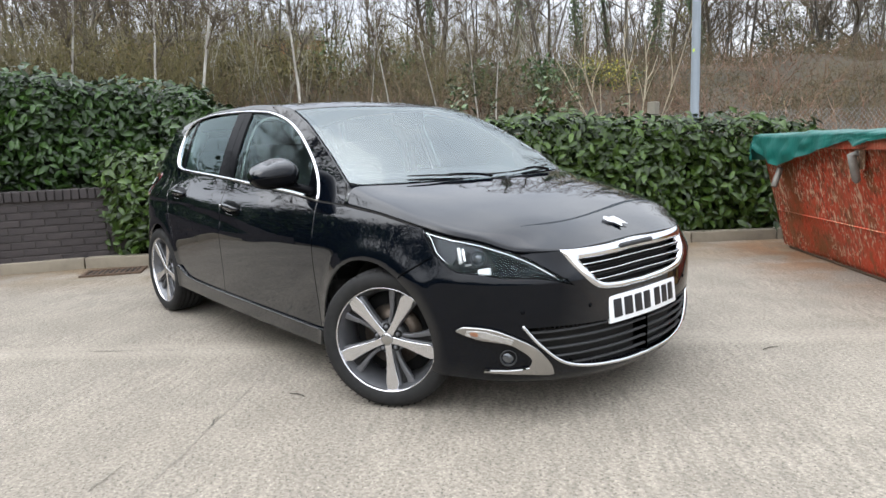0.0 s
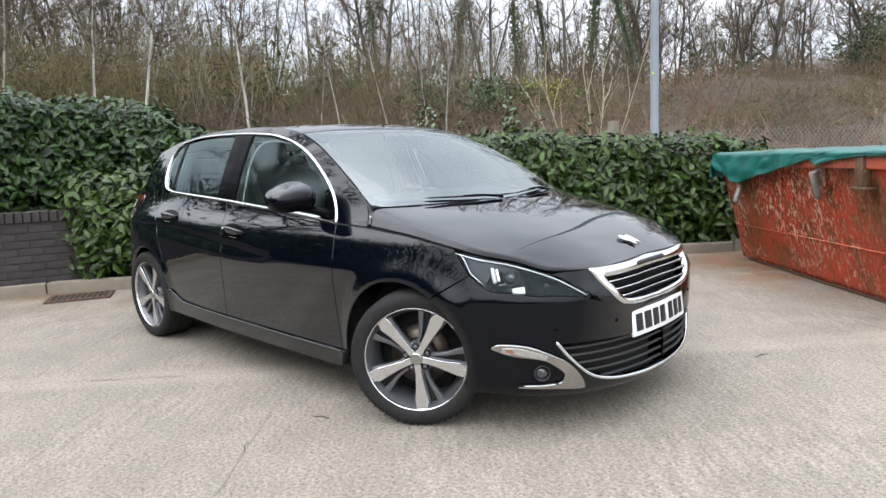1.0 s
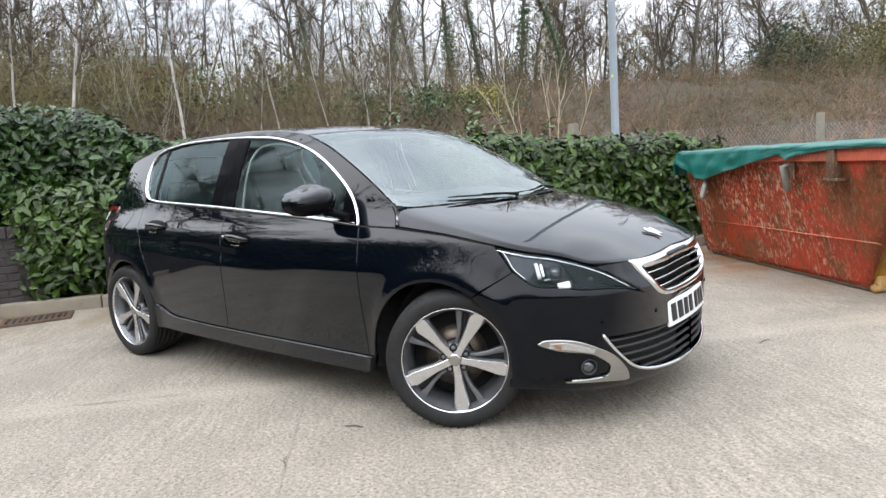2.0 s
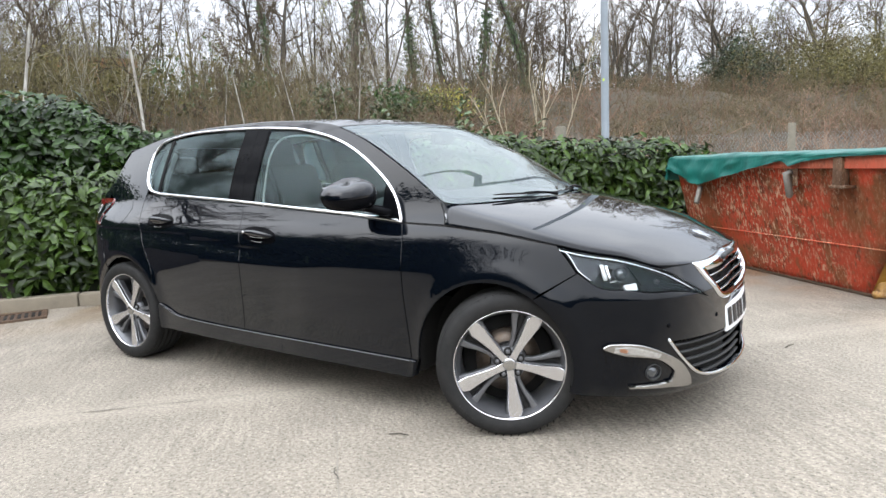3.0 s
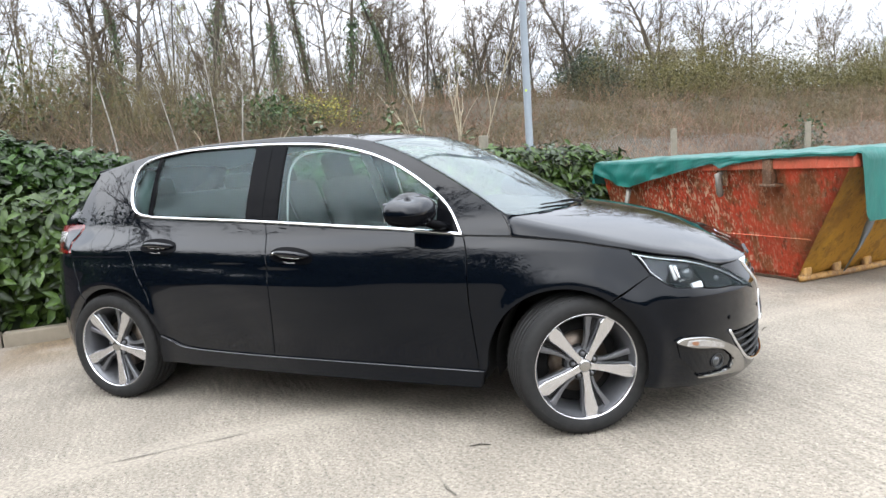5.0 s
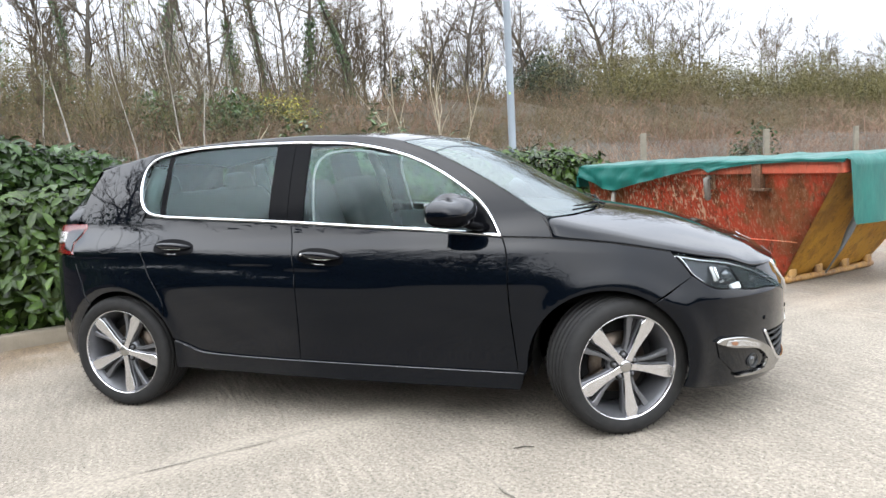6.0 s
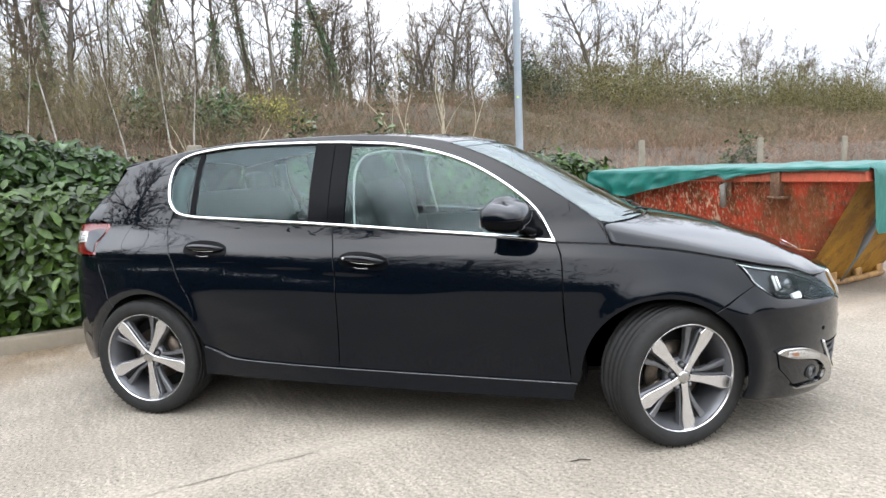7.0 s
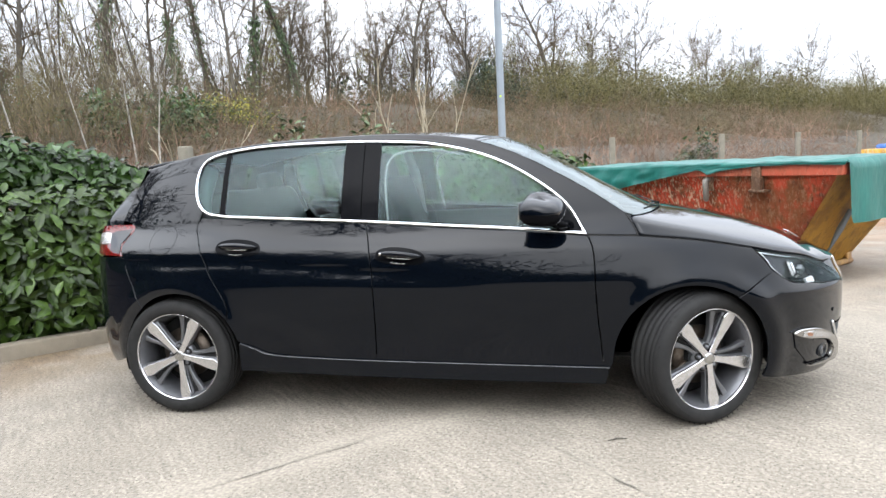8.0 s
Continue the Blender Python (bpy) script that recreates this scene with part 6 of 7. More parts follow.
for p_, q_ in (((0.356, -0.262, 0.80), (0.392, -0.330, 0.636)), ((-0.13, -0.02, 0.78), (-0.20, 0.02, 0.58))):
    d_ = Vector(q_) - Vector(p_)
    part("corner_peg", tube_bm([p_, Vector(p_) + d_ * 0.04, Vector(q_) - d_ * 0.04, q_], [0.022, 0.027, 0.027, 0.022], 12), PEG, skip, "pale steel corner peg")
# weld seam and rubbing strip along the side
bm = tube_bm([(0.0 - 0.05, W0 + V0 * 0.33 - 0.008, 0.375), (1.1, W0 + V0 * 0.36 - 0.010, 0.385), (L1 + 0.2, W0 + V0 * 0.36 - 0.006, 0.39)], 0.005, 6)
part("weld_seam", bm, SKIP_RED, skip)
for y0 in (0.05, 0.42, 0.82, 1.18):
    bx = box_bm(0.05, 0.10, 0.13, (L1 + 0.05, y0, 0.07), 0.02)
    part("hook_foot", bx, SKIP_FOOT, skip, "yellow tipping hook")
part("tipping_bar", tube_bm([(L1 + 0.05, -0.02, 0.035), (L1 + 0.06, 0.6, 0.03), (L1 + 0.05, 1.25, 0.04)], 0.03, 10), SKIP_FOOT, skip, "rusty yellow tipping bar")
part("corner_strap", tube_bm([(L1 + 0.47, 0.33, 0.64), (L1 + 0.36, 0.38, 0.46), (L1 + 0.26, 0.42, 0.28), (L1 + 0.14, 0.40, 0.06)], [0.022, 0.030, 0.012, 0.006], 8), GALV, skip, "grey strap hanging at the end")


# tarpaulin over the skip: one sheet, sagging between the rails, with hanging edges
def tarp_mesh():
    nx, ny = 96, 60
    x0, x1, y0, y1 = T0 - 0.34, T1 + 0.55, V0 - 0.34, V1 + 0.25
    verts, faces = [], []
    for i in range(nx + 1):
        for j in range(ny + 1):
            x, y = x0 + (x1 - x0) * i / nx, y0 + (y1 - y0) * j / ny
            # the front edge is cut back from the left corner to the right one
            u = np.clip((x - T0) / (T1 - T0), 0, 1)
            hang = float(np.interp(u, (0, 0.06, 0.12, 0.18, 0.25, 0.40, 0.50, 0.57, 0.605, 0.65, 0.75, 0.9, 1.0), (0.13, 0.18, 0.25, 0.275, 0.225, 0.14, 0.085, 0.05, 0.10, 0.06, 0.03, 0.02, 0.03)))
            zt = 1.108
            px, py, pz = x, y, zt - 0.05 * math.sin(math.pi * np.clip((x - T0) / (T1 - T0), 0, 1)) * math.sin(math.pi * np.clip((y - V0) / (V1 - V0), 0, 1))
            pz += 0.024 * noise.noise(Vector((x * 3, y * 3, 0.3))) + 0.018 * abs(noise.noise(Vector((x * 6, y * 2.5, 2.3))))
            front = V0 - 0.03
            if y < front:
                t = (front - y) / (front - y0)
                py = front - 0.026 - 0.05 * t * (0.5 + noise.noise(Vector((x * 5.5, 1.7, t * 2)))) * (1 + math.sin(x * 21 + 3 * t) * 0.5) * hang * 4 - 0.02 * abs(noise.noise(Vector((x * 9 + t * 4, 0.4, t * 3))))
                pz = zt - 0.012 - t * hang
            if y > V1 + 0.03:
                t = (y - V1 - 0.03) / 0.22
                py, pz = V1 + 0.05, zt - 0.01 - t * 0.2
            if x < T0 - 0.03:
                t = (T0 - 0.03 - x) / 0.31
                px = T0 - 0.05 - 0.03 * t * (1 + math.sin(y * 17))
                pz = min(pz, zt - 0.012 - t * 0.24)
            if x > T1 + 0.03:
                t = (x - T1 - 0.03) / 0.52
                side = float(np.interp(y, (V0, V0 + 0.03, V0 + 0.09, V1), (0.0, 0.2, 1.0, 1.0)))
                px = T1 + 0.065 + 0.012 * math.sin(y * 13) * t
                pz = min(pz, zt - 0.012 - t * 0.52 * side)
            verts.append((px, py, pz))
    for i in range(nx):
        for j in range(ny):
            a = i * (ny + 1) + j
            faces.append([a, a + ny + 1, a + ny + 2, a + 1])
    return verts, faces


tv, tf = tarp_mesh()
tarp = raw("tarpaulin", tv, tf, TARP)
tagged(tarp, "creased green tarpaulin sheet draped over the skip", "tarpaulin")
tarp.matrix_world = SK

# second skip, blue and yellow, far off beyond the first
skip2 = tagged(new("skip"), "yellow skip with a blue cover standing farther off", "skip")
skip2.matrix_world = pose(6.25, 8.3, 0, 0, 0, -46)
b = bmesh.new()
bmesh.ops.create_cube(b, size=1.0)
for v in b.verts:
    k = 1.0 if v.co.z > 0 else 0.72
    v.co = Vector((v.co.x * 3.2 * k, v.co.y * 1.7 * (1.0 if v.co.z > 0 else 0.8), (v.co.z + 0.5) * 1.02))
bmesh.ops.delete(b, geom=[f for f in b.faces if f.normal.z > 0.9], context="FACES")
bmesh.ops.solidify(b, geom=b.faces[:], thickness=0.03)
part("skip_body", b, SKIP_YELLOW, skip2)
b = box_bm(3.0, 1.5, 0.16, (0, 0, 1.09), 0.06, segments=2)
part("cover", b, SKIP_BLUE, skip2, "blue sheet cover")
for y0, x0, lx, ly in ((-0.85, 0, 3.3, 0.09), (0.85, 0, 3.3, 0.09), (0, -1.6, 0.09, 1.62), (0, 1.6, 0.09, 1.62)):
    part("skip_rim", box_bm(lx, ly, 0.12, (x0, y0, 1.03), 0.01), SKIP_YELLOW, skip2, "yellow painted rim")

# ---- chain-link fence behind the hedge ----
fence = tagged(new("fence"), "old chain-link fence on concrete posts among brambles", "fence")
f_pts = [(-6.4, -0.2), (-4.3, 2.1), (-2.08, 4.90), (0.24, 8.84), (2.75, 11.6), (5.3, 14.8), (8.0, 18.0), (10.8, 21.5)]
for x, y in f_pts:
    z0 = float(land(x, y))
    b = box_bm(0.11, 0.11, 1.56 - z0 + 0.3, (x, y, (1.52 + z0 - 0.3) / 2), 0.015)
    part("fence_post", b, POST, fence, "weathered concrete post")
for (xa, ya), (xb, yb) in zip(f_pts, f_pts[1:]):
    ln = math.hypot(xb - xa, yb - ya)
    v, f = [], []
    n = int(ln / 0.075)
    for k in range(-14, n):
        for sgn in (1, -1):
            pts = []
            for h in range(15):
                t = (k + (h if sgn > 0 else 14 - h)) / n
                if 0 <= t <= 1:
                    pts.append((xa + (xb - xa) * t, ya + (yb - ya) * t, 0.30 + h * 0.078))
            for a, c in zip(pts, pts[1:]):
                i = len(v)
                v += [(a[0], a[1], a[2] - 0.002), (a[0], a[1], a[2] + 0.002), (c[0], c[1], c[2] + 0.002), (c[0], c[1], c[2] - 0.002)]
                f.append([i, i + 1, i + 2, i + 3])
    o = raw("wire_mesh", v, f, WIRE, fence, "diamond wire mesh", smooth=False)
    tagged(o, kind="stuff")


# ---- hedges ----
def leaf_shape(length=0.102, width=0.044, fold=0.010, droop=0.018):
    """Outline of one laurel leaf along +x: eight points, six faces."""
    h = width / 2
    v = [(0, 0, 0), (0.35 * length, -h, fold), (0.35 * length, 0, 0), (0.35 * length, h, fold), (0.72 * length, -0.8 * h, fold - droop * 0.4), (0.72 * length, 0, -droop * 0.5), (0.72 * length, 0.8 * h, fold - droop * 0.4), (length, 0, -droop)]
    return np.array(v), [[0, 1, 2], [0, 2, 3], [1, 4, 5, 2], [2, 5, 6, 3], [4, 7, 5], [5, 7, 6]]


LEAF_V, LEAF_F = leaf_shape()


def leaf_frames(centres, normals, rng, tilt=0.7):
    """Rotations that lay leaves more or less along a surface, tips hanging outward."""
    out = []
    for c, n in zip(centres, normals):
        n = n + rng.normal(0, tilt * 0.55, 3) + np.array((0, 0, 0.35))
        n /= np.linalg.norm(n)
        t = rng.normal(0, 1, 3) + np.array((0, 0, 0.25))
        t -= n * (t @ n)
        t /= np.linalg.norm(t) + 1e-9
        b = np.cross(n, t)
        out.append(np.stack([t, b, n], 1))
    return out


def leaves(name, centres, normals, mat, parent, rng, size=(0.75, 1.35), picked=0, label="glossy laurel leaves"):
    frames_ = leaf_frames(centres, normals, rng)
    sizes = rng.uniform(*size, len(centres))
    if picked:
        me = bpy.data.meshes.new("leaf")
        me.from_pydata([tuple(p) for p in LEAF_V], [], LEAF_F)
        me.shade_smooth()
        me.materials.append(mat)
        for c, r, s in list(zip(centres, frames_, sizes))[:picked]:
            o = new("leaf", me)
            o.parent = parent
            m = Matrix(r.tolist()).to_4x4()
            m.translation = Vector(c)
            o.matrix_world = m @ Matrix.Scale(s, 4)
    vs, fs = [], []
    for k, (c, r, s) in enumerate(zip(centres[picked:], frames_[picked:], sizes[picked:])):
        vs.append((LEAF_V * s) @ r.T + c)
        fs += [[i + 8 * k for i in f] for f in LEAF_F]
    o = raw(name, np.vstack(vs), fs, mat, parent, label)
    return tagged(o, kind="stuff")


def hedge(label, line, depth, low, height, count, rng, picked=0, mat=None):
    """A clipped hedge along a plan line: a core coloured dark as inner shade, twigs' worth of leaves over front, top
    and ends.
    height: heights along the line."""
    line = np.array(line, float)
    d = np.r_[0, np.cumsum(np.hypot(*np.diff(line, axis=0).T))]
    total = d[-1]

    def at(t):
        p = np.stack([np.interp(t, d, line[:, k]) for k in (0, 1)], -1)
        q = np.stack([np.interp(np.minimum(t + 0.05, total), d, line[:, k]) - np.interp(np.maximum(t - 0.05, 0), d, line[:, k]) for k in (0, 1)], -1)
        q = q / np.linalg.norm(q, axis=-1, keepdims=True)
        return p, q, np.interp(t / total, np.linspace(0, 1, len(height)), height)

    root = tagged(new("hedge"), label, "hedge")
    # core: a solid body, its near-black colour standing in for shade among the leaves
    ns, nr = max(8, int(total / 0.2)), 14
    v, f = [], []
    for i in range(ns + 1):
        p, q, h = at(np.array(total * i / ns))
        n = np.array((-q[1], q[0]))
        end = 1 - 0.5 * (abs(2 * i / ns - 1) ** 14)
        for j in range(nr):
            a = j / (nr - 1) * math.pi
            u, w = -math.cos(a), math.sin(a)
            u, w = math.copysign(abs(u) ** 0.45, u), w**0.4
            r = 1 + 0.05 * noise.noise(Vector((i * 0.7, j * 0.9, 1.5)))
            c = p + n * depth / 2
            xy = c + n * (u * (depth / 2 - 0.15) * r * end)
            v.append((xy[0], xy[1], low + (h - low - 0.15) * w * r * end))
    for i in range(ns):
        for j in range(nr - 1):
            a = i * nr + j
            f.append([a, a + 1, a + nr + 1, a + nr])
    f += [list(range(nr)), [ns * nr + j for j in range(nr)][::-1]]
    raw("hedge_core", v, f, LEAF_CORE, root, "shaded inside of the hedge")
    # leaves: points of the rounded section, more on the front and the top
    t = rng.uniform(0, total, count)
    t[: count // 12] = rng.choice((0.0, total), count // 12)
    p, q, h = at(t)
    n = np.stack([-q[:, 1], q[:, 0]], 1)
    a = rng.uniform(0.0, 1.0, count) ** 1.5 * math.pi * 0.86
    u, w = -np.cos(a), np.sin(a)
    front = rng.uniform(size=count) < 0.62
    w = np.where(front, rng.uniform(0, 1, count), np.abs(w) ** 0.3)
    u = np.where(front, -1 + 0.12 * w**6 + 0.9 * np.maximum(0, 0.20 - w), np.clip(u, -1, 0.9))
    ends = (t <= 0) | (t >= total)
    u = np.where(ends, rng.uniform(-1, 0.6, count), u)
    w = np.where(ends, rng.uniform(0, 1, count), w)
    wob = np.array([noise.noise(Vector((x * 1.6, z * 2.2, 0.4))) for x, z in zip(t, w)])
    out = rng.normal(-0.035, 0.085, count) + 0.15 * wob
    cen = p + n * (depth / 2 + u * (depth / 2 + out))[:, None] + q * (np.where(t <= 0, -1, np.where(t >= total, 1, 0)) * rng.uniform(-0.06, 0.08, count))[:, None]
    z = low + 0.02 + (h - low) * w + np.where(w > 0.9, 0.45 * out + 0.02, 0) + np.where(w > 0.93, np.abs(rng.normal(0, 0.022, count)), 0)
    c3 = np.column_stack([cen, z])
    nn = np.column_stack([n * u[:, None], np.where(w > 0.88, 1.0, 0.15)])
    nn[ends, :2] += (q * np.where(t <= 0, -1, 1)[:, None])[ends]
    nn /= np.linalg.norm(nn, axis=1)[:, None]
    leaves("leaf_mass", c3, nn, mat or LEAF, root, rng, size=(0.80, 1.55), picked=picked)
    return root


rng = np.random.default_rng(7)
w0 = kerb_way(-5.13, -0.62)
low_line = [on_kerb(w0 + k * 0.3, 0.17)[0] for k in range(int((kerb_way(0.02, 5.36) - w0) / 0.3))]
hedge("clipped laurel hedge with glossy green leaves behind the kerb", low_line, 0.85, 0.06, [1.08, 1.1, 1.12, 1.2, 1.25, 1.28, 1.26, 1.19, 1.12], 15600, rng, 250, LEAF_LIGHT)
tall_line = [on_kerb(w0 - 3.6, 0.62)[0], on_kerb(w0 - 1.8, 0.62)[0], on_kerb(w0 - 0.6, 0.70)[0], on_kerb(w0 + 0.1, 1.12)[0], on_kerb(w0 + 0.55, 1.2)[0]]
hedge("tall dense laurel hedge growing over the brick wall", tall_line, 1.3, 0.80, [1.95, 2.0, 1.98, 2.02, 2.0, 1.98, 1.93, 1.80], 9500, rng, 250)
shoulder = [(-4.12 + 0.658 * a - 0.753 * 0.85, 0.46 + 0.753 * a + 0.658 * 0.85) for a in (-0.95, -0.5, 0.0, 0.5, 0.95)]
hedge("sloping shoulder of laurel between the tall hedge and the clipped one", shoulder, 1.0, 1.06, [1.80, 1.64, 1.50, 1.44, 1.34, 1.24, 1.12], 4200, rng, 100)


# ---- bare trees ----
class Wood:
    """Collects tapered limbs as one mesh."""

    def __init__(self):
        self.v, self.f, self.count = [], [], 0

    def limb(self, path, r0, r1, sides):
        path = np.asarray(path, float)
        m = len(path)
        d = np.gradient(path, axis=0)
        d /= np.linalg.norm(d, axis=1)[:, None] + 1e-9
        ref = np.array((0.31, 0.95, 0.05))
        u = np.cross(d, ref)
        u /= np.linalg.norm(u, axis=1)[:, None] + 1e-9
        w = np.cross(d, u)
        r = np.linspace(r0, r1, m)[:, None]
        k0 = self.count
        self.count += m * sides
        rings = [path + (u * math.cos(2 * math.pi * k / sides) + w * math.sin(2 * math.pi * k / sides)) * r for k in range(sides)]
        self.v.append(np.stack(rings, 1).reshape(-1, 3))
        for i in range(m - 1):
            for k in range(sides):
                a, b = k0 + i * sides + k, k0 + i * sides + (k + 1) % sides
                self.f.append([a, b, b + sides, a + sides])

    def spike(self, p, q, r):
        """A fine twig: three sides that run to a point."""
        d = q - p
        u = np.cross(d, (0.31, 0.95, 0.05))
        u *= r / (np.linalg.norm(u) + 1e-9)
        w = np.cross(d, u)
        w *= r / (np.linalg.norm(w) + 1e-9)
        k = self.count
        self.v.append(np.stack([p + u, p - 0.5 * u + 0.866 * w, p - 0.5 * u - 0.866 * w, q]))
        self.f += [[k, k + 1, k + 3], [k + 1, k + 2, k + 3], [k + 2, k, k + 3]]
        self.count = k + 4

    def link(self, name, mat, parent, label=""):
        return raw(name, np.vstack(self.v), self.f, mat, parent, label)


def wiggle(p, d, length, n, rng, bend, rise=0.0):
    """A crooked path from p, heading d."""
    d = np.array(d, float)
    d /= np.linalg.norm(d)
    pts = [np.array(p, float)]
    for _ in range(n):
        d = d + rng.normal(0, bend, 3) + np.array((0, 0, rise))
        d /= np.linalg.norm(d)
        pts.append(pts[-1] + d * length / n)
    return np.array(pts)


def buds(name, centres, mat, parent, rng, size=0.1, label="small opening buds and leaves"):
    """Many small folded leaves, two faces each."""
    n = len(centres)
    d = rng.normal(0, 1, (n, 3))
    d /= np.linalg.norm(d, axis=1)[:, None]
    e = np.cross(d, rng.normal(0, 1, (n, 3)))
    e /= np.linalg.norm(e, axis=1)[:, None]
    s_ = (size * rng.uniform(0.6, 1.4, n))[:, None]
    up = np.cross(d, e) * s_ * 0.12
    v = np.stack([centres - d * s_ / 2, centres + e * s_ * 0.27 + up, centres + d * s_ / 2, centres - e * s_ * 0.27 + up], 1).reshape(-1, 3)
    f = [[4 * k + i for i in q] for k in range(n) for q in ((0, 1, 2), (0, 2, 3))]
    return tagged(raw(name, v, f, mat, parent, label), kind="stuff")


def bare_tree(label, height, trunk_r, spread, rng, limbs=15, low=0.3, bark=None, ivy=0, ivy_top=0.6, ivy_wide=0.1, leafy=0, twig_r=0.014, fork=1, slim=1.0, subs=5, twigs=7, ends=2, leaf_mat=None, haze=0):
    """Trunk (one or more stems), limbs and a crown of fine twigs."""
    root = tagged(new("tree"), label, "tree")
    trunk, crown = Wood(), Wood()
    tips = []
    stems = []
    for k in range(fork):
        lean = 0.06 if fork == 1 else 0.22
        path = wiggle((0, 0, -0.3), (rng.normal(0, lean), rng.normal(0, lean), 1), height * rng.uniform(0.85, 1.0), 10, rng, 0.06, 0.03)
        trunk.limb(path, trunk_r * rng.uniform(0.8, 1), trunk_r * 0.14, 7)
        stems.append(path)
    for k in range(limbs):
        path = stems[k % fork]
        t = low + (0.97 - low) * (k + rng.uniform(0, 1)) / limbs
        i = t * (len(path) - 1)
        p = path[int(i)] + (path[min(int(i) + 1, len(path) - 1)] - path[int(i)]) * (i % 1)
        az = k * 2.4 + rng.uniform(-0.6, 0.6)
        d = np.array((math.cos(az), math.sin(az), rng.uniform(0.35, 1.2) * slim))
        ln = spread * (1.1 - 0.7 * t) * rng.uniform(0.6, 1.25)
        lp = wiggle(p, d, ln, 6, rng, 0.17, 0.07)
        r = trunk_r * 0.42 * (1.1 - 0.75 * t)
        crown.limb(lp, r, r * 0.25, 4)
        for s in range(subs):
            u = rng.uniform(0.25, 1.0) * (len(lp) - 1)
            q = lp[int(min(u, len(lp) - 1.01))]
            sd = (lp[-1] - lp[0]) / ln + rng.normal(0, 0.6, 3) + np.array((0, 0, 0.25))
            sl = ln * rng.uniform(0.3, 0.6)
            sp_ = wiggle(q, sd, sl, 3, rng, 0.2, 0.06)
            crown.limb(sp_, max(r * 0.35, twig_r), max(twig_r * 0.7, r * 0.12), 3)
            for w in range(twigs):
                q2 = sp_[rng.integers(1, 4)]
                td = (sp_[-1] - sp_[0]) / sl + rng.normal(0, 0.6, 3) + np.array((0, 0, 0.3))
                td /= np.linalg.norm(td)
                ln2 = sl * rng.uniform(0.35, 0.8)
                crown.spike(q2, q2 + td * ln2, twig_r)
                tips.append(q2 + td * ln2)
                for x in range(ends):
                    q3 = q2 + td * ln2 * rng.uniform(0.15, 0.7)
                    e = td + rng.normal(0, 0.45, 3)
                    q4 = q3 + e / np.linalg.norm(e) * ln2 * rng.uniform(0.3, 0.6)
                    crown.spike(q3, q4, twig_r * 0.75)
                    tips.append(q4)
    trunk.link("trunk", bark or BARK, root)
    crown.link("crown", TWIG, root, "bare branches and fine twigs")
    if ivy:
        z = rng.uniform(0.05, 1, ivy) ** 0.8 * height * ivy_top
        path = stems[0]
        c = np.stack([np.interp(z, path[:, 2], path[:, k]) for k in range(3)], 1)
        a = rng.uniform(0, 2 * math.pi, ivy)
        n = np.stack([np.cos(a), np.sin(a), 0 * a], 1)
        lump = np.array([1 + 0.9 * noise.noise(Vector((zz * 0.9, math.cos(aa), math.sin(aa)))) for zz, aa in zip(z, a)])
        rr = trunk_r * 1.05 + rng.gamma(1.6, ivy_wide, ivy) * lump * (1.15 - z / height / ivy_top)
        leaves("ivy", c + n * rr[:, None], n, IVY, root, rng, size=(1.6, 2.8), label="dark ivy climbing the trunk")
    tips = np.array(tips)
    if haze:
        pick = tips[rng.integers(0, len(tips), haze)] + rng.normal(0, 0.06, (haze, 3))
        buds("swelling_buds", pick, TWIG, root, rng, 0.075)
    if leafy:
        pick = tips[rng.integers(0, len(tips), leafy)] + rng.normal(0, 0.14, (leafy, 3))
        buds("spring_leaves", pick, leaf_mat or SPRING, root, rng, 0.13, "sparse yellow-green spring leaves")
    return root


def behind(a, q):
    """A place a metres along the kerb and q behind it."""
    x, y = -4.12 + 0.658 * a - 0.753 * q, 0.46 + 0.753 * a + 0.658 * q
    return x, y, float(land(x, y))


rng = np.random.default_rng(21)
kinds = [
    bare_tree("tall bare woodland tree with slender branches", 15, 0.16, 4.2, rng, 17, 0.25),
    bare_tree("tall thin bare tree on the bank", 14, 0.085, 3.1, rng, 12, 0.3, slim=1.2, subs=5, twigs=5),
    bare_tree("bare tree with ivy up its trunk", 15, 0.24, 3.6, rng, 13, 0.45, ivy=750, ivy_top=0.6, ivy_wide=0.09, subs=5, twigs=5),
    bare_tree("spreading bare tree with a wide crown of twigs", 13, 0.24, 5.8, rng, 18, 0.15, subs=6, twigs=8),
    bare_tree("bare tree with a few yellow-green spring leaves", 10, 0.11, 3.6, rng, 14, 0.15, leafy=900, subs=5, twigs=5),
    bare_tree("forked bare tree with several upright stems", 14, 0.09, 2.8, rng, 16, 0.25, fork=4, slim=1.25, subs=5, twigs=5),
    bare_tree("bare tree thickly hung with dark ivy low down", 14, 0.20, 3.4, rng, 12, 0.4, ivy=700, ivy_top=0.42, ivy_wide=0.24, subs=5, twigs=5),
    bare_tree("small round-headed bare tree with fine twigs", 9, 0.12, 4.4, rng, 17, 0.16, slim=0.9, subs=6, twigs=7, haze=500)]
spots = []
for row, (q0, q1, a0, a1, step) in enumerate(((26, 32, -21, 16, 1.9), (32, 39, -27, 46, 1.7), (39, 50, -34, 62, 1.9), (50, 64, -43, 75, 3.4))):
    a = a0
    while a < a1:
        spots.append((a + rng.uniform(-0.8, 0.8), rng.uniform(q0, q1), rng.uniform(0.5, 0.8)))
        a += step * rng.uniform(0.6, 1.4)
for k in range(30):
    spots.append((rng.uniform(44, 150), rng.uniform(30, 52), rng.uniform(0.6, 0.9)))
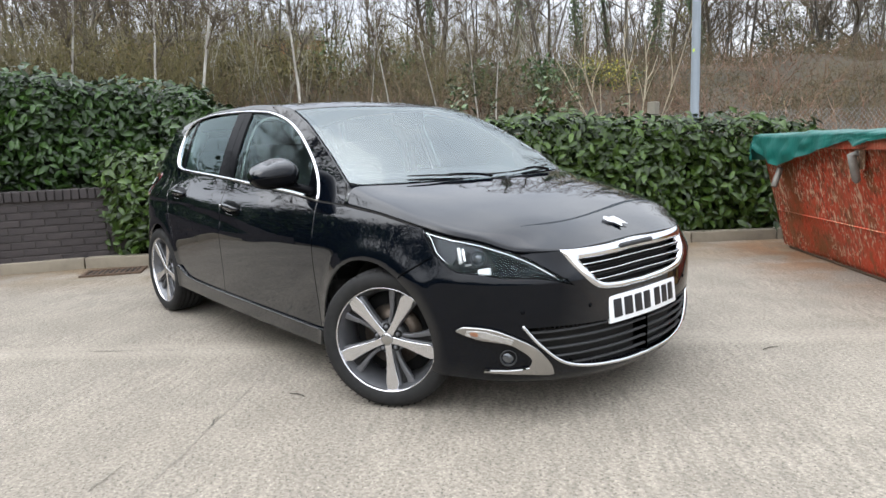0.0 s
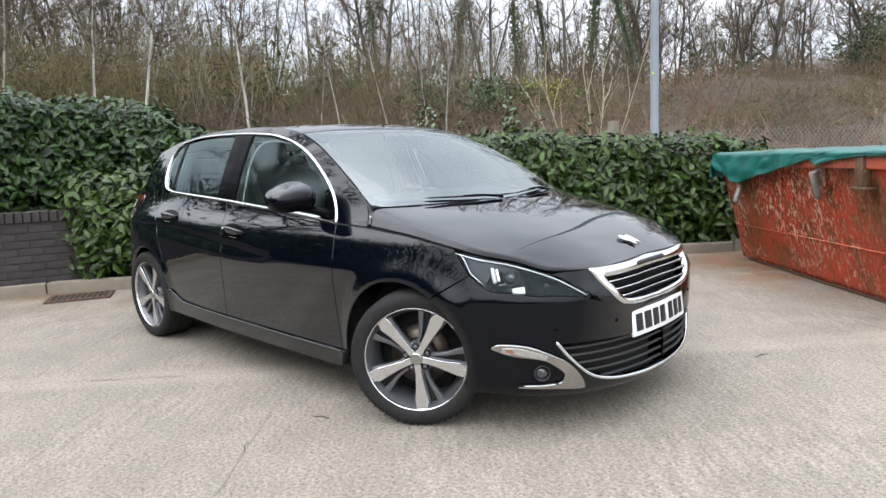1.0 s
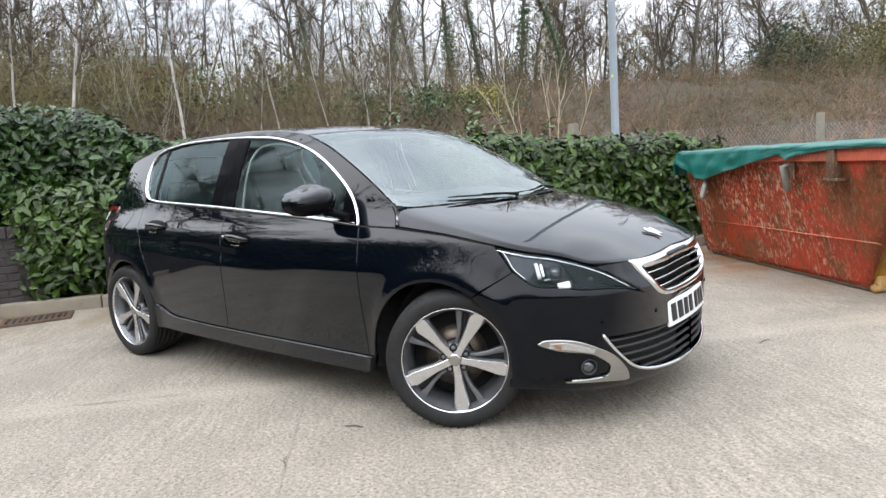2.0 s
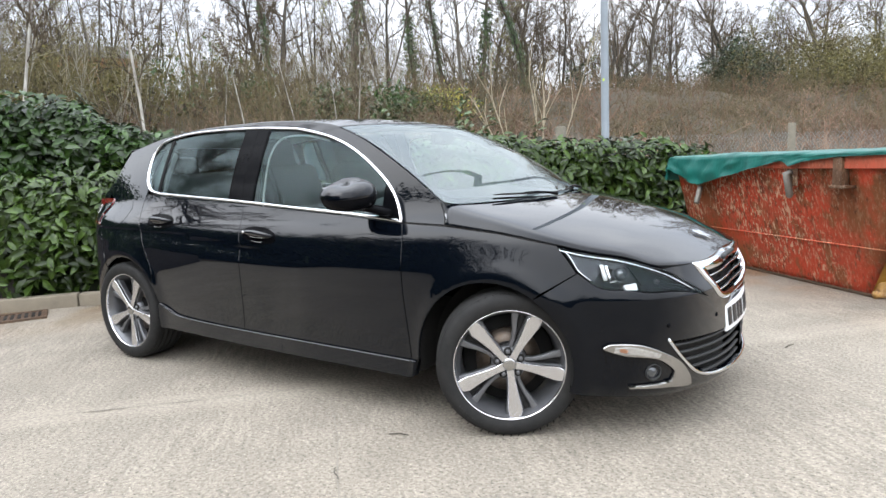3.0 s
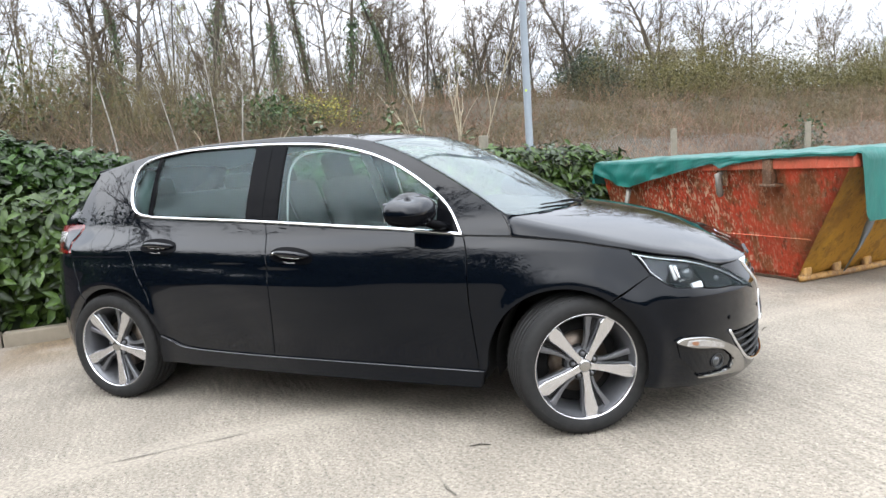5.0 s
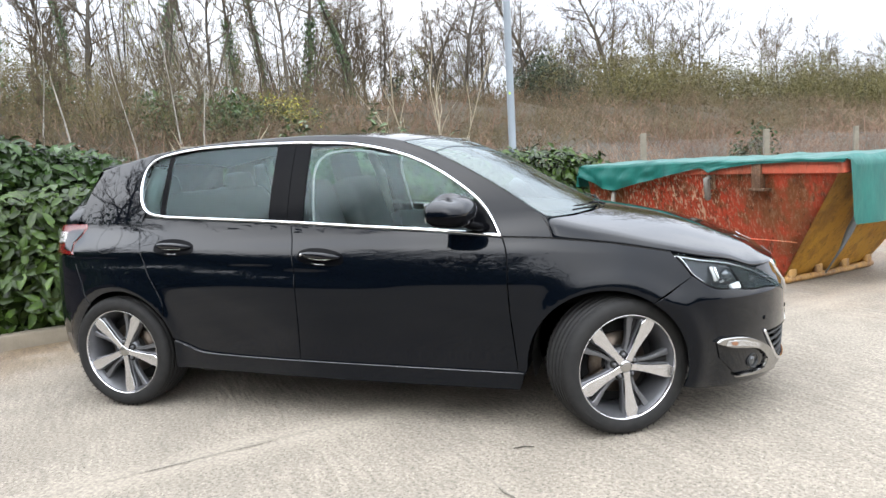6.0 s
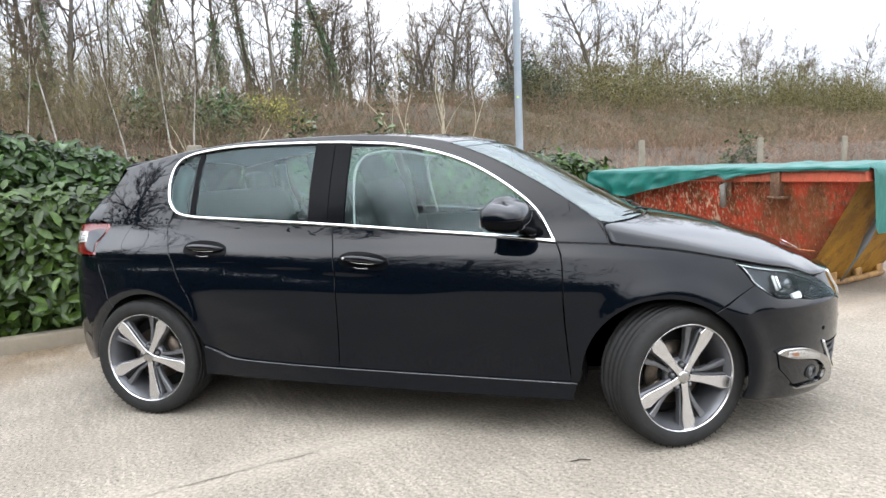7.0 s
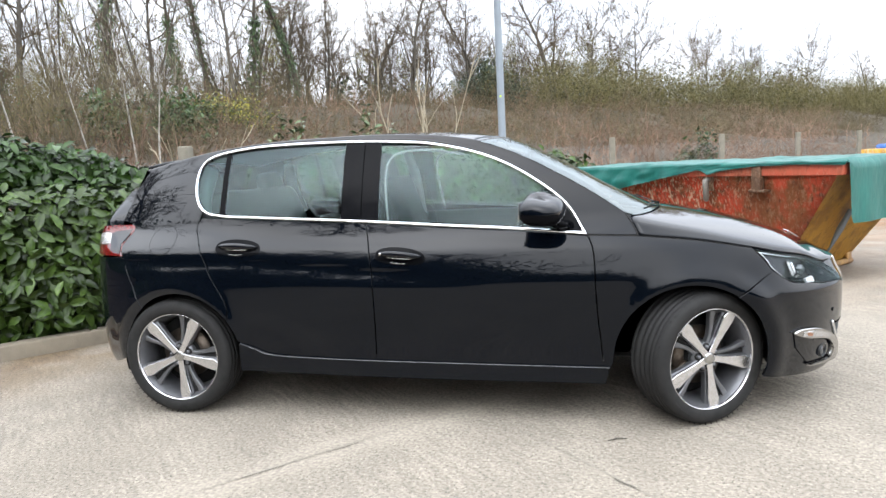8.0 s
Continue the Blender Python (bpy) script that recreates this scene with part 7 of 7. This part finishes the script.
fixed = {(6.8, 32): (2, 1.05), (10.6, 32): (6, 0.8), (12.7, 33): (2, 0.75), (14.6, 32): (6, 0.95), (17.2, 31): (2, 0.7), (27.5, 34): (3, 0.85), (41.7, 33): (3, 0.95), (48, 34): (7, 1.2), (54, 34): (7, 1.2), (36, 36): (3, 0.8), (2.0, 30): (2, 0.6), (-20, 30): (0, 0.8), (-5, 25): (5, 0.7), (-14, 26): (3, 0.75), (20.5, 38): (3, 0.8), (25, 42): (0, 0.9), (31, 44): (3, 0.85), (68, 36): (7, 1.0), (82, 38): (7, 1.1), (96, 36): (7, 1.2)}
for k in range(14):
    fixed[(rng.uniform(18, 37), rng.uniform(37, 60))] = ((3, 7, 3, 0)[k % 4], rng.uniform(0.6, 0.8))
    fixed[(rng.uniform(-24, -8), rng.uniform(27, 44))] = ((7, 3, 0, 7)[k % 4], rng.uniform(0.65, 0.9))
spots += [(a, q, v[1]) for (a, q), v in fixed.items()]
used = set()
order = [1, 5, 0, 1, 0, 5, 1, 4, 5, 1, 0, 3, 5]
for n, (a, q, s) in enumerate(spots):
    k = order[n % len(order)] if rng.uniform() < 0.75 else (0, 1, 1, 4, 5)[int(rng.integers(0, 5))]
    if a > 45:
        k = (7, 4, 3, 7, 4)[n % 5]
    if (a, q) in fixed:
        k = fixed[(a, q)][0]
    x, y, z = behind(a, q)
    m = pose(x, y, z - 0.1, rng.uniform(-4, 4), rng.uniform(-4, 4), rng.uniform(0, 360)) @ Matrix.Scale(s, 4)
    if k not in used:
        used.add(k)
        kinds[k].matrix_world = m
        kinds[k]["group"] = "trees of the wood"
    else:
        copy_thing(kinds[k], m).scale = (s, s, s)

# pale birches nearer the yard
birch = bare_tree("slim birch with pale flaking bark", 9.5, 0.062, 1.7, rng, 12, 0.35, bark=BIRCH)
for n, (a, q, s, lean) in enumerate(((-4.6, 12.5, 0.95, 0.5), (-5.9, 12.5, 0.85, -4), (-1.75, 12.5, 0.9, 0), (0.8, 12.5, 0.5, 1), (2.2, 12, 0.42, -4), (3.3, 12.3, 0.48, 1), (3.75, 12, 0.48, -1), (0.2, 13, 0.5, 1), (-8.5, 13, 0.8, 2))):
    x, y, z = behind(a, q)
    m = pose(x, y, z, lean, lean, 40 * n)
    if n == 0:
        birch.matrix_world = m @ Matrix.Scale(s, 4)
        birch["group"] = "birches"
    else:
        copy_thing(birch, m).scale = (s, s, s)


# ---- thickets and brambles on the bank ----
def thicket(label, size, height, stems, mat, rng, r=0.010, arch=0.1, side=5, bud=0, bud_mat=None, bud_size=0.075):
    w = Wood()
    tips = []
    for k in range(stems):
        p = (rng.uniform(-size, size), rng.uniform(-size, size), -0.2)
        d = (rng.normal(0, 0.22 + arch), rng.normal(0, 0.22 + arch), 1)
        h = height * rng.uniform(0.45, 1.1)
        path = wiggle(p, d, h, 3, rng, 0.10 + arch, 0.02 - arch * 0.3)
        w.limb(path, r, r * 0.35, 3)
        for s in range(side):
            i = rng.integers(0, 3)
            q = path[i] + (path[i + 1] - path[i]) * rng.uniform(0.2, 1)
            e = (path[i + 1] - path[i]) / h * 3 + rng.normal(0, 0.55, 3)
            tip = q + e / np.linalg.norm(e) * h * rng.uniform(0.15, 0.45)
            w.spike(q, tip, r * 0.7)
            tips += [tip, q + (tip - q) * 0.6]
    o = w.link("thicket", mat, None)
    if bud:
        tips = np.array(tips)
        pick = tips[rng.integers(0, len(tips), bud)] + rng.normal(0, 0.13, (bud, 3))
        buds("thicket_buds", pick, bud_mat or OLIVE_LEAF, o, rng, bud_size)
    return tagged(o, label, "thicket", kind="stuff")


rng = np.random.default_rng(33)
OLIVE = material("olive_brown_twigs", (0.066, 0.056, 0.020), 0.9, second=(0.135, 0.114, 0.044), scale=0.6, by_object=0.25)
PALE_STEM = material("pale_grey_stems", (0.15, 0.135, 0.105), 0.9, second=(0.27, 0.245, 0.195), scale=3)
SCRUB = material("scrub_twigs", (0.052, 0.041, 0.021), 0.9, second=(0.118, 0.094, 0.050), scale=0.8, by_object=0.25)
SCRUB_BUD = leaf_material("brown_bud", (0.052, 0.039, 0.015), (0.12, 0.09, 0.036), 0.8)
brush = [thicket("dense brown thicket of bare shoots on the bank", 2.4, 3.6, 80, SCRUB, rng, 0.012, 0.07, 7, 900, SCRUB_BUD),
         thicket("olive-brown scrub with opening buds", 2.4, 3.6, 80, OLIVE, rng, 0.012, 0.12, 7, 1700, OLIVE_LEAF),
         thicket("thin upright saplings in the scrub", 2.4, 4.6, 34, PALE_STEM, rng, 0.014, 0.0, 6),
         thicket("low brown scrub of fine arching twigs", 2.5, 1.9, 90, SCRUB, rng, 0.011, 0.2, 7, 900, SCRUB_BUD)]
bram = [thicket("tangle of red-brown bramble stems", 2.2, 1.6, 64, BRAMBLE, rng, 0.011, 0.22, 5),
        thicket("tangle of pale dead bramble stems", 2.2, 1.5, 64, BRAMBLE_PALE, rng, 0.013, 0.32, 5)]


def scatter(protos, spots_):
    first = set()
    for k, (a, q, s) in spots_:
        x, y, z = behind(a, q)
        m = pose(x, y, z, 0, 0, rng.uniform(0, 360))
        if k not in first:
            first.add(k)
            protos[k].matrix_world = m @ Matrix.Scale(s, 4)
        else:
            copy_thing(protos[k], m).scale = (s, s, s)


sp_ = []
for q in (14, 17.5, 21, 25, 29.5, 34):
    a = -1.5 - q * 0.68
    while a < (24 + q * 2.4 if q < 22 else 16 + q * 1.6):
        open_ = a > -2.5 + 0.33 * (q + 5.5)
        at = (a + rng.uniform(-1, 1), q + rng.uniform(-1.2, 1.2))
        if not open_:
            kind_ = int(rng.choice((0, 1, 2), p=(0.34, 0.54, 0.12) if a < 0 else (0.38, 0.4, 0.22)))
            sp_.append((kind_, (*at, rng.uniform(0.65, 1.0) * (1.15 if a < -6 else 1.0))))
        else:
            sp_.append((3 if rng.uniform() < 0.8 or q < 22 else 0, (*at, rng.uniform(0.55, 0.95) if q < 32 else rng.uniform(0.45, 0.75))))
        a += 3.4
for k in range(16):
    sp_.append((int(rng.choice((0, 1, 1))), (-15.5 + 0.75 * k + rng.uniform(-1, 1), rng.uniform(15, 22) + max(0, k - 9) * 0.8, rng.uniform(1.05, 1.45) - 0.03 * k)))
for k in range(16):
    sp_.append((int(rng.choice((0, 0, 1))), (15 + 1.9 * k + rng.uniform(-1, 1), rng.uniform(37, 50), rng.uniform(0.6, 1.0))))
for k in range(40):
    sp_.append((1, (rng.uniform(34, 125), rng.uniform(24, 42), rng.uniform(0.9, 1.5))))
scatter(brush, sp_)
sp_ = []
for q in (2.6, 4.4, 6.6, 9.4, 12.5, 16, 20, 24.5):
    a = -4 - q * 0.7
    while a < 14 + q * 2.4:
        sp_.append((int(rng.integers(0, 2)), (a + rng.uniform(-0.7, 0.7), q + rng.uniform(-0.6, 0.6), rng.uniform(0.75, 1.15) if q > 3 else rng.uniform(0.5, 0.8))))
        a += 3.0 if q < 12 else 4.0
scatter(bram, sp_)


# ---- shrubs that stand out ----
def leafy_shrub(label, at, size, count, mats, rng, squash=0.75, leaf=(1.0, 2.0), flat=1.0):
    root = tagged(new("shrub"), label, "shrub")
    w = Wood()
    for k in range(14):
        d = rng.normal(0, 0.5, 3) + np.array((0, 0, 1))
        w.limb(wiggle((0, 0, -0.3), d, size * 1.1, 5, rng, 0.15), 0.03, 0.008, 4)
    tagged(w.link("branchwork", BARK, root), kind="stuff")
    for mat, share, up in mats:
        n = int(count * share)
        clumps = rng.normal(0, 1, (16, 3)) * (size * 0.42, size * 0.42, size * 0.3 * squash) + (0, 0, size * (0.6 + up))
        c = clumps[rng.integers(0, 16, n)] + rng.normal(0, size * 0.17, (n, 3))
        c[:, 2] = np.maximum(c[:, 2], 0.05)
        leaves("foliage", c, rng.normal(0, 1, (n, 3)) + (0, 0, 0.6), mat, root, rng, size=leaf, label="dense small leaves")
    root.matrix_world = pose(*at) @ Matrix.Diagonal((1, 1, flat, 1))
    return root


rng = np.random.default_rng(5)
x, y, z = behind(9.0, 21)
leafy_shrub("dark green shrub with yellow blossom on top", (x, y, z - 0.75), 1.9, 9000, ((IVY, 0.74, -0.12), (SPRING, 0.16, 0.06), (FORSYTHIA, 0.10, 0.14)), rng, flat=0.72, leaf=(0.8, 1.4))
x, y, z = behind(6.5, 19)
leafy_shrub("dark evergreen bush in the scrub", (x, y, z - 0.3), 1.3, 800, ((IVY, 1.0, 0.0),), rng)
leafy_shrub("dark holly bush beneath the trees", (-6.0, 43.0, 3.9), 3.0, 8000, ((HOLLY, 1.0, 0.0),), rng, 1.1, (1.4, 2.4))
x, y, z = behind(20, 7)
leafy_shrub("low leafy bush against the fence", (x, y, z), 1.1, 700, ((LEAF, 1.0, 0.0),), rng)
for n in range(24):
    a_, q_ = 34 + 3.9 * n + rng.uniform(-2, 2), rng.uniform(25, 34)
    x, y, z = behind(a_, q_)
    o = leafy_shrub("rounded olive-green bush coming into leaf", (x, y, z - 1.1), rng.uniform(3.2, 4.6), 260, ((OLIVE_LEAF, 1.0, 0.05),), rng, 1.0, (1.6, 3.0))
    cl = rng.normal(0, 1, (26, 3)) * (2.1, 2.1, 1.15) + (0, 0, 2.3)
    c = cl[rng.integers(0, 26, 7600)] + rng.normal(0, 0.62, (7600, 3))
    b_ = buds("bud_mass", c[c[:, 2] > 0.05], OLIVE_LEAF, o, rng, 0.125)
    b_.matrix_world = o.matrix_world
for n in range(5):
    x, y, z = behind(17 + 4.6 * n, rng.uniform(40, 47))
    leafy_shrub("dark evergreen thicket beyond the bank", (x, y, z - 0.3), rng.uniform(2.4, 3.2), 800, ((HOLLY, 1.0, 0.0),), rng, 1.0, (1.8, 3.0))
for n in range(16):
    a_, q_ = rng.uniform(-13, 5) , rng.uniform(7, 14)
    x, y, z = behind(a_ + 0.2 * q_, q_)
    leafy_shrub("low green bramble leaves among the stems", (x, y, z - 0.1), rng.uniform(0.7, 1.2), 320, ((IVY if n % 2 else LEAF, 1.0, -0.2),), rng, 0.8, (0.8, 1.5))
# green verge on top of the bank
n_ = 9000
ga, gq = rng.uniform(16, 44, n_), rng.uniform(34.5, 39, n_)
gx, gy = -4.12 + 0.658 * ga - 0.753 * gq, 0.46 + 0.753 * ga + 0.658 * gq
gz = land_many(gx, gy)
blade = rng.normal(0, 0.05, (n_, 3)) + (0, 0, 0.28)
side_ = rng.normal(0, 1, (n_, 3)) * (0.05, 0.05, 0)
base_ = np.column_stack([gx, gy, gz])
tagged(raw("grass", np.stack([base_ - side_, base_ + side_, base_ + blade], 1).reshape(-1, 3), [[3 * k, 3 * k + 1, 3 * k + 2] for k in range(n_)], GRASS), "bright green grass verge at the top of the bank", "grass", kind="stuff")
for n in range(10):
    a_, q_ = rng.uniform(-16, 6), rng.uniform(15, 25)
    x, y, z = behind(a_, q_)
    leafy_shrub("dark ivy-covered undergrowth in the scrub", (x, y, z), rng.uniform(1.2, 2.2), 420, ((IVY if n % 3 else OLIVE_LEAF, 1.0, 0.0),), rng, 1.0, (1.4, 2.4))
# laurel shoots and a bare sapling just behind the hedge
for n, (x, y, h) in enumerate(((-3.75, 3.3, 1.75), (-3.05, 4.0, 1.8), (-3.35, 3.65, 1.55), (-2.65, 4.15, 1.6))):
    w = Wood()
    root = tagged(new("laurel_shoot"), "upright laurel shoot above the clipped hedge", "shrub", group="laurel shoots")
    cs, ns = [], []
    for k in range(6):
        pth = wiggle((0, 0, 0), (rng.normal(0, 0.16), rng.normal(0, 0.16), 1), h * rng.uniform(0.85, 1.05), 6, rng, 0.06)
        w.limb(pth, 0.010, 0.004, 5)
        for j in range(34):
            u = rng.uniform(0.5, 1.0) * 6
            p = pth[int(min(u, 5.9))] + (pth[int(min(u, 5.9)) + 1] - pth[int(min(u, 5.9))]) * (u % 1)
            dd = rng.normal(0, 1, 3) * (1, 1, 0.3)
            cs.append(p + dd / np.linalg.norm(dd) * 0.03)
            ns.append(dd * 0.4 + (0, 0, 0.8))
    w.link("stem", OLIVE, root)
    leaves("leaf_mass", np.array(cs), np.array(ns), SHOOT, root, rng, size=(0.7, 1.15))
    root.matrix_world = pose(x, y, float(land(x, y)))
for n, (x, y, h) in enumerate(((-2.55, 5.15, 2.5), (-5.2, 3.6, 1.6))):
    w = Wood()
    root = tagged(new("sapling"), "bare pale-stemmed sapling behind the hedge", "sapling", group="saplings")
    for k in range(5):
        az = k * 1.3 + 0.4
        pth = wiggle((0, 0, 0.2), (0.42 * math.cos(az), 0.42 * math.sin(az), 1), h * rng.uniform(0.75, 1.05), 7, rng, 0.09)
        w.limb(pth, 0.012, 0.003, 5)
        for j in range(5):
            i = rng.integers(2, 7)
            w.limb(wiggle(pth[i], (pth[i] - pth[i - 1]) * 3 + rng.normal(0, 0.4, 3), h * 0.25, 3, rng, 0.15), 0.007, 0.003, 4)
    w.link("branchwork", material("pale_sapling_bark", (0.36, 0.31, 0.22), 0.85, second=(0.27, 0.23, 0.16), scale=12) if n == 0 else bpy.data.materials["pale_sapling_bark"], root)
    root.matrix_world = pose(x, y, float(land(x, y)))

# ---- far things seen between the trees ----
rail = tagged(new("guard_rail"), "grey steel guard rail along the road on the bank", "guard rail")
pa, pb = behind(2, 40), behind(70, 40)
ang = math.degrees(math.atan2(pb[1] - pa[1], pb[0] - pa[0]))
part("rail_beam", box_bm(68, 0.06, 0.3, (34, 0, 0.65), 0.02), WIRE, rail)
for k in range(23):
    part("rail_post", box_bm(0.1, 0.1, 0.9, (1 + 3 * k, 0.1, 0.25), 0.01), WIRE, rail)
rail.matrix_world = pose(pa[0], pa[1], 5.1, 0, 0, ang)

SLATE = material("grey_slate", (0.10, 0.10, 0.11), 0.8, second=(0.15, 0.15, 0.155), scale=3)
WINDOW_DARK = material("far_window", (0.05, 0.06, 0.07), 0.1, second=(0.08, 0.09, 0.1), scale=2)


def house(at, turn, width, height):
    root = tagged(new("house"), "orange brick building half hidden behind the trees", "house", group="brick buildings")
    part("wall", box_bm(width, 8, height, (0, 0, height / 2)), BRICK_RED, root, smooth=False)
    b = bmesh.new()
    bmesh.ops.create_cube(b, size=1.0, matrix=Matrix.Diagonal((width + 0.6, 8.6, 1.6, 1)))
    for v in b.verts:
        if v.co.z > 0:
            v.co.y *= 0.05
    b.transform(Matrix.Translation((0, 0, height + 0.8)))
    part("roof", b, SLATE, root, smooth=False)
    for k in range(int(width / 3)):
        for zf in (1.6, 4.6):
            x0 = -width / 2 + 1.7 + 3 * k
            w = part("window", box_bm(1.3, 0.1, 1.4, (x0, -4.03, zf), 0.02), WINDOW_DARK, root)
            part("window_frame", join(box_bm(1.46, 0.12, 0.09, (x0, -4.05, zf + 0.73)), box_bm(1.46, 0.12, 0.09, (x0, -4.05, zf - 0.73)), box_bm(0.07, 0.12, 1.4, (x0, -4.05, zf))), CABIN_LIGHT, w)
    root.matrix_world = pose(*at, 0, 0, turn)


house((-66, 22, 5.0), 66, 7.5, 6.4)
house((-58, 31, 5.0), 66, 7.0, 6.2)

# ---- behind the camera: what the paint and the glass mirror ----
for n, (x, y, s, k) in enumerate(((-7.2, -13.5, 1.15, 3), (-13.5, -17, 1.1, 3), (-21, -10.5, 1.15, 3), (-30, -22, 0.8, 0), (16, -38, 0.7, 3), (2, -44, 0.75, 0))):
    copy_thing(kinds[k], pose(x, y, -0.1, 0, 0, 70 * n)).scale = (s, s, s)
rng = np.random.default_rng(11)
screen_bush = leafy_shrub("tall dark evergreen bush across the yard", (-26, -14.5, -0.1), 3.2, 7000, ((HOLLY, 0.6, 0.0), (IVY, 0.4, 0.12)), rng, 1.0, (1.2, 2.2))
screen_bush["group"] = "bushes across the yard"
for n in range(30):
    x = -44 + 3.0 * n + rng.uniform(-0.8, 0.8)
    s = rng.uniform(0.75, 1.35)
    copy_thing(screen_bush, pose(x, -19.5 - 2.2 * math.sin(n * 0.9) - 0.004 * x * x, -0.1, 0, 0, 47 * n)).scale = (s, s, s * rng.uniform(0.9, 1.15))
for n in range(26):
    x = -46 + 3.7 * n + rng.uniform(-1.0, 1.0)
    s = rng.uniform(0.8, 1.5)
    copy_thing(brush[int(rng.integers(0, 2))], pose(x, -22 - 2.5 * math.sin(n * 1.3) - 0.004 * x * x, -0.1, 0, 0, 50 * n)).scale = (s * 1.3, s * 1.3, s)
for n in range(15):
    az, far = radians(-101 - 3.6 * n + rng.uniform(-2, 2)), rng.uniform(17, 30)
    s = rng.uniform(0.85, 1.2)
    copy_thing(kinds[(3, 0, 7, 3, 5)[n % 5]], pose(-1 + far * math.cos(az), -1 + far * math.sin(az), -0.1, 0, 0, 70 * n)).scale = (s, s, s)
for n in range(12):
    az, far = radians(-104 - 4.2 * n), rng.uniform(15, 19)
    s = rng.uniform(1.3, 2.0)
    copy_thing(screen_bush, pose(-1 + far * math.cos(az), -1 + far * math.sin(az), -0.1, 0, 0, 47 * n)).scale = (s, s, s)
for n in range(9):
    x = -18 - 2.1 * n + rng.uniform(-1, 1)
    s = rng.uniform(0.6, 1.3)
    copy_thing(brush[int(rng.integers(0, 2))], pose(x, -13 - 2.0 * n + rng.uniform(-1, 1), -0.1, 0, 0, 50 * n)).scale = (s, s, s)

# ---- bricks of the wall ----
rng = np.random.default_rng(3)
bme = bpy.data.meshes.new("brick")
bb = box_bm(0.213, 0.10, 0.064, bevel=0.004, segments=1)
bb.to_mesh(bme)
bb.free()
bme.materials.append(BRICK)
row, z = 0, 0.125
while z < 0.72:
    x = 0.107 + (0.112 if row % 2 else 0.0)
    while x < wall_len - 0.09:
        if wall_len - x < 3.0:
            o = new("brick", bme)
            o.parent = wall
            o.matrix_world = wall_pose @ pose(x, 0.061 + rng.uniform(-0.002, 0.002), z, 0, 0, rng.uniform(-0.4, 0.4))
        x += 0.224
    z += 0.075
    row += 1
bme2 = bpy.data.meshes.new("coping_brick")
bb = box_bm(0.066, 0.225, 0.105, bevel=0.006, segments=1)
bb.to_mesh(bme2)
bb.free()
bme2.materials.append(BRICK)
x = wall_len - 3.0
while x < wall_len - 0.02:
    o = new("coping_brick", bme2)
    o.parent = wall
    o.matrix_world = wall_pose @ pose(x, 0.10, 0.772 + rng.uniform(-0.002, 0.002), rng.uniform(-0.5, 0.5), 0, rng.uniform(-0.6, 0.6))
    x += 0.0755
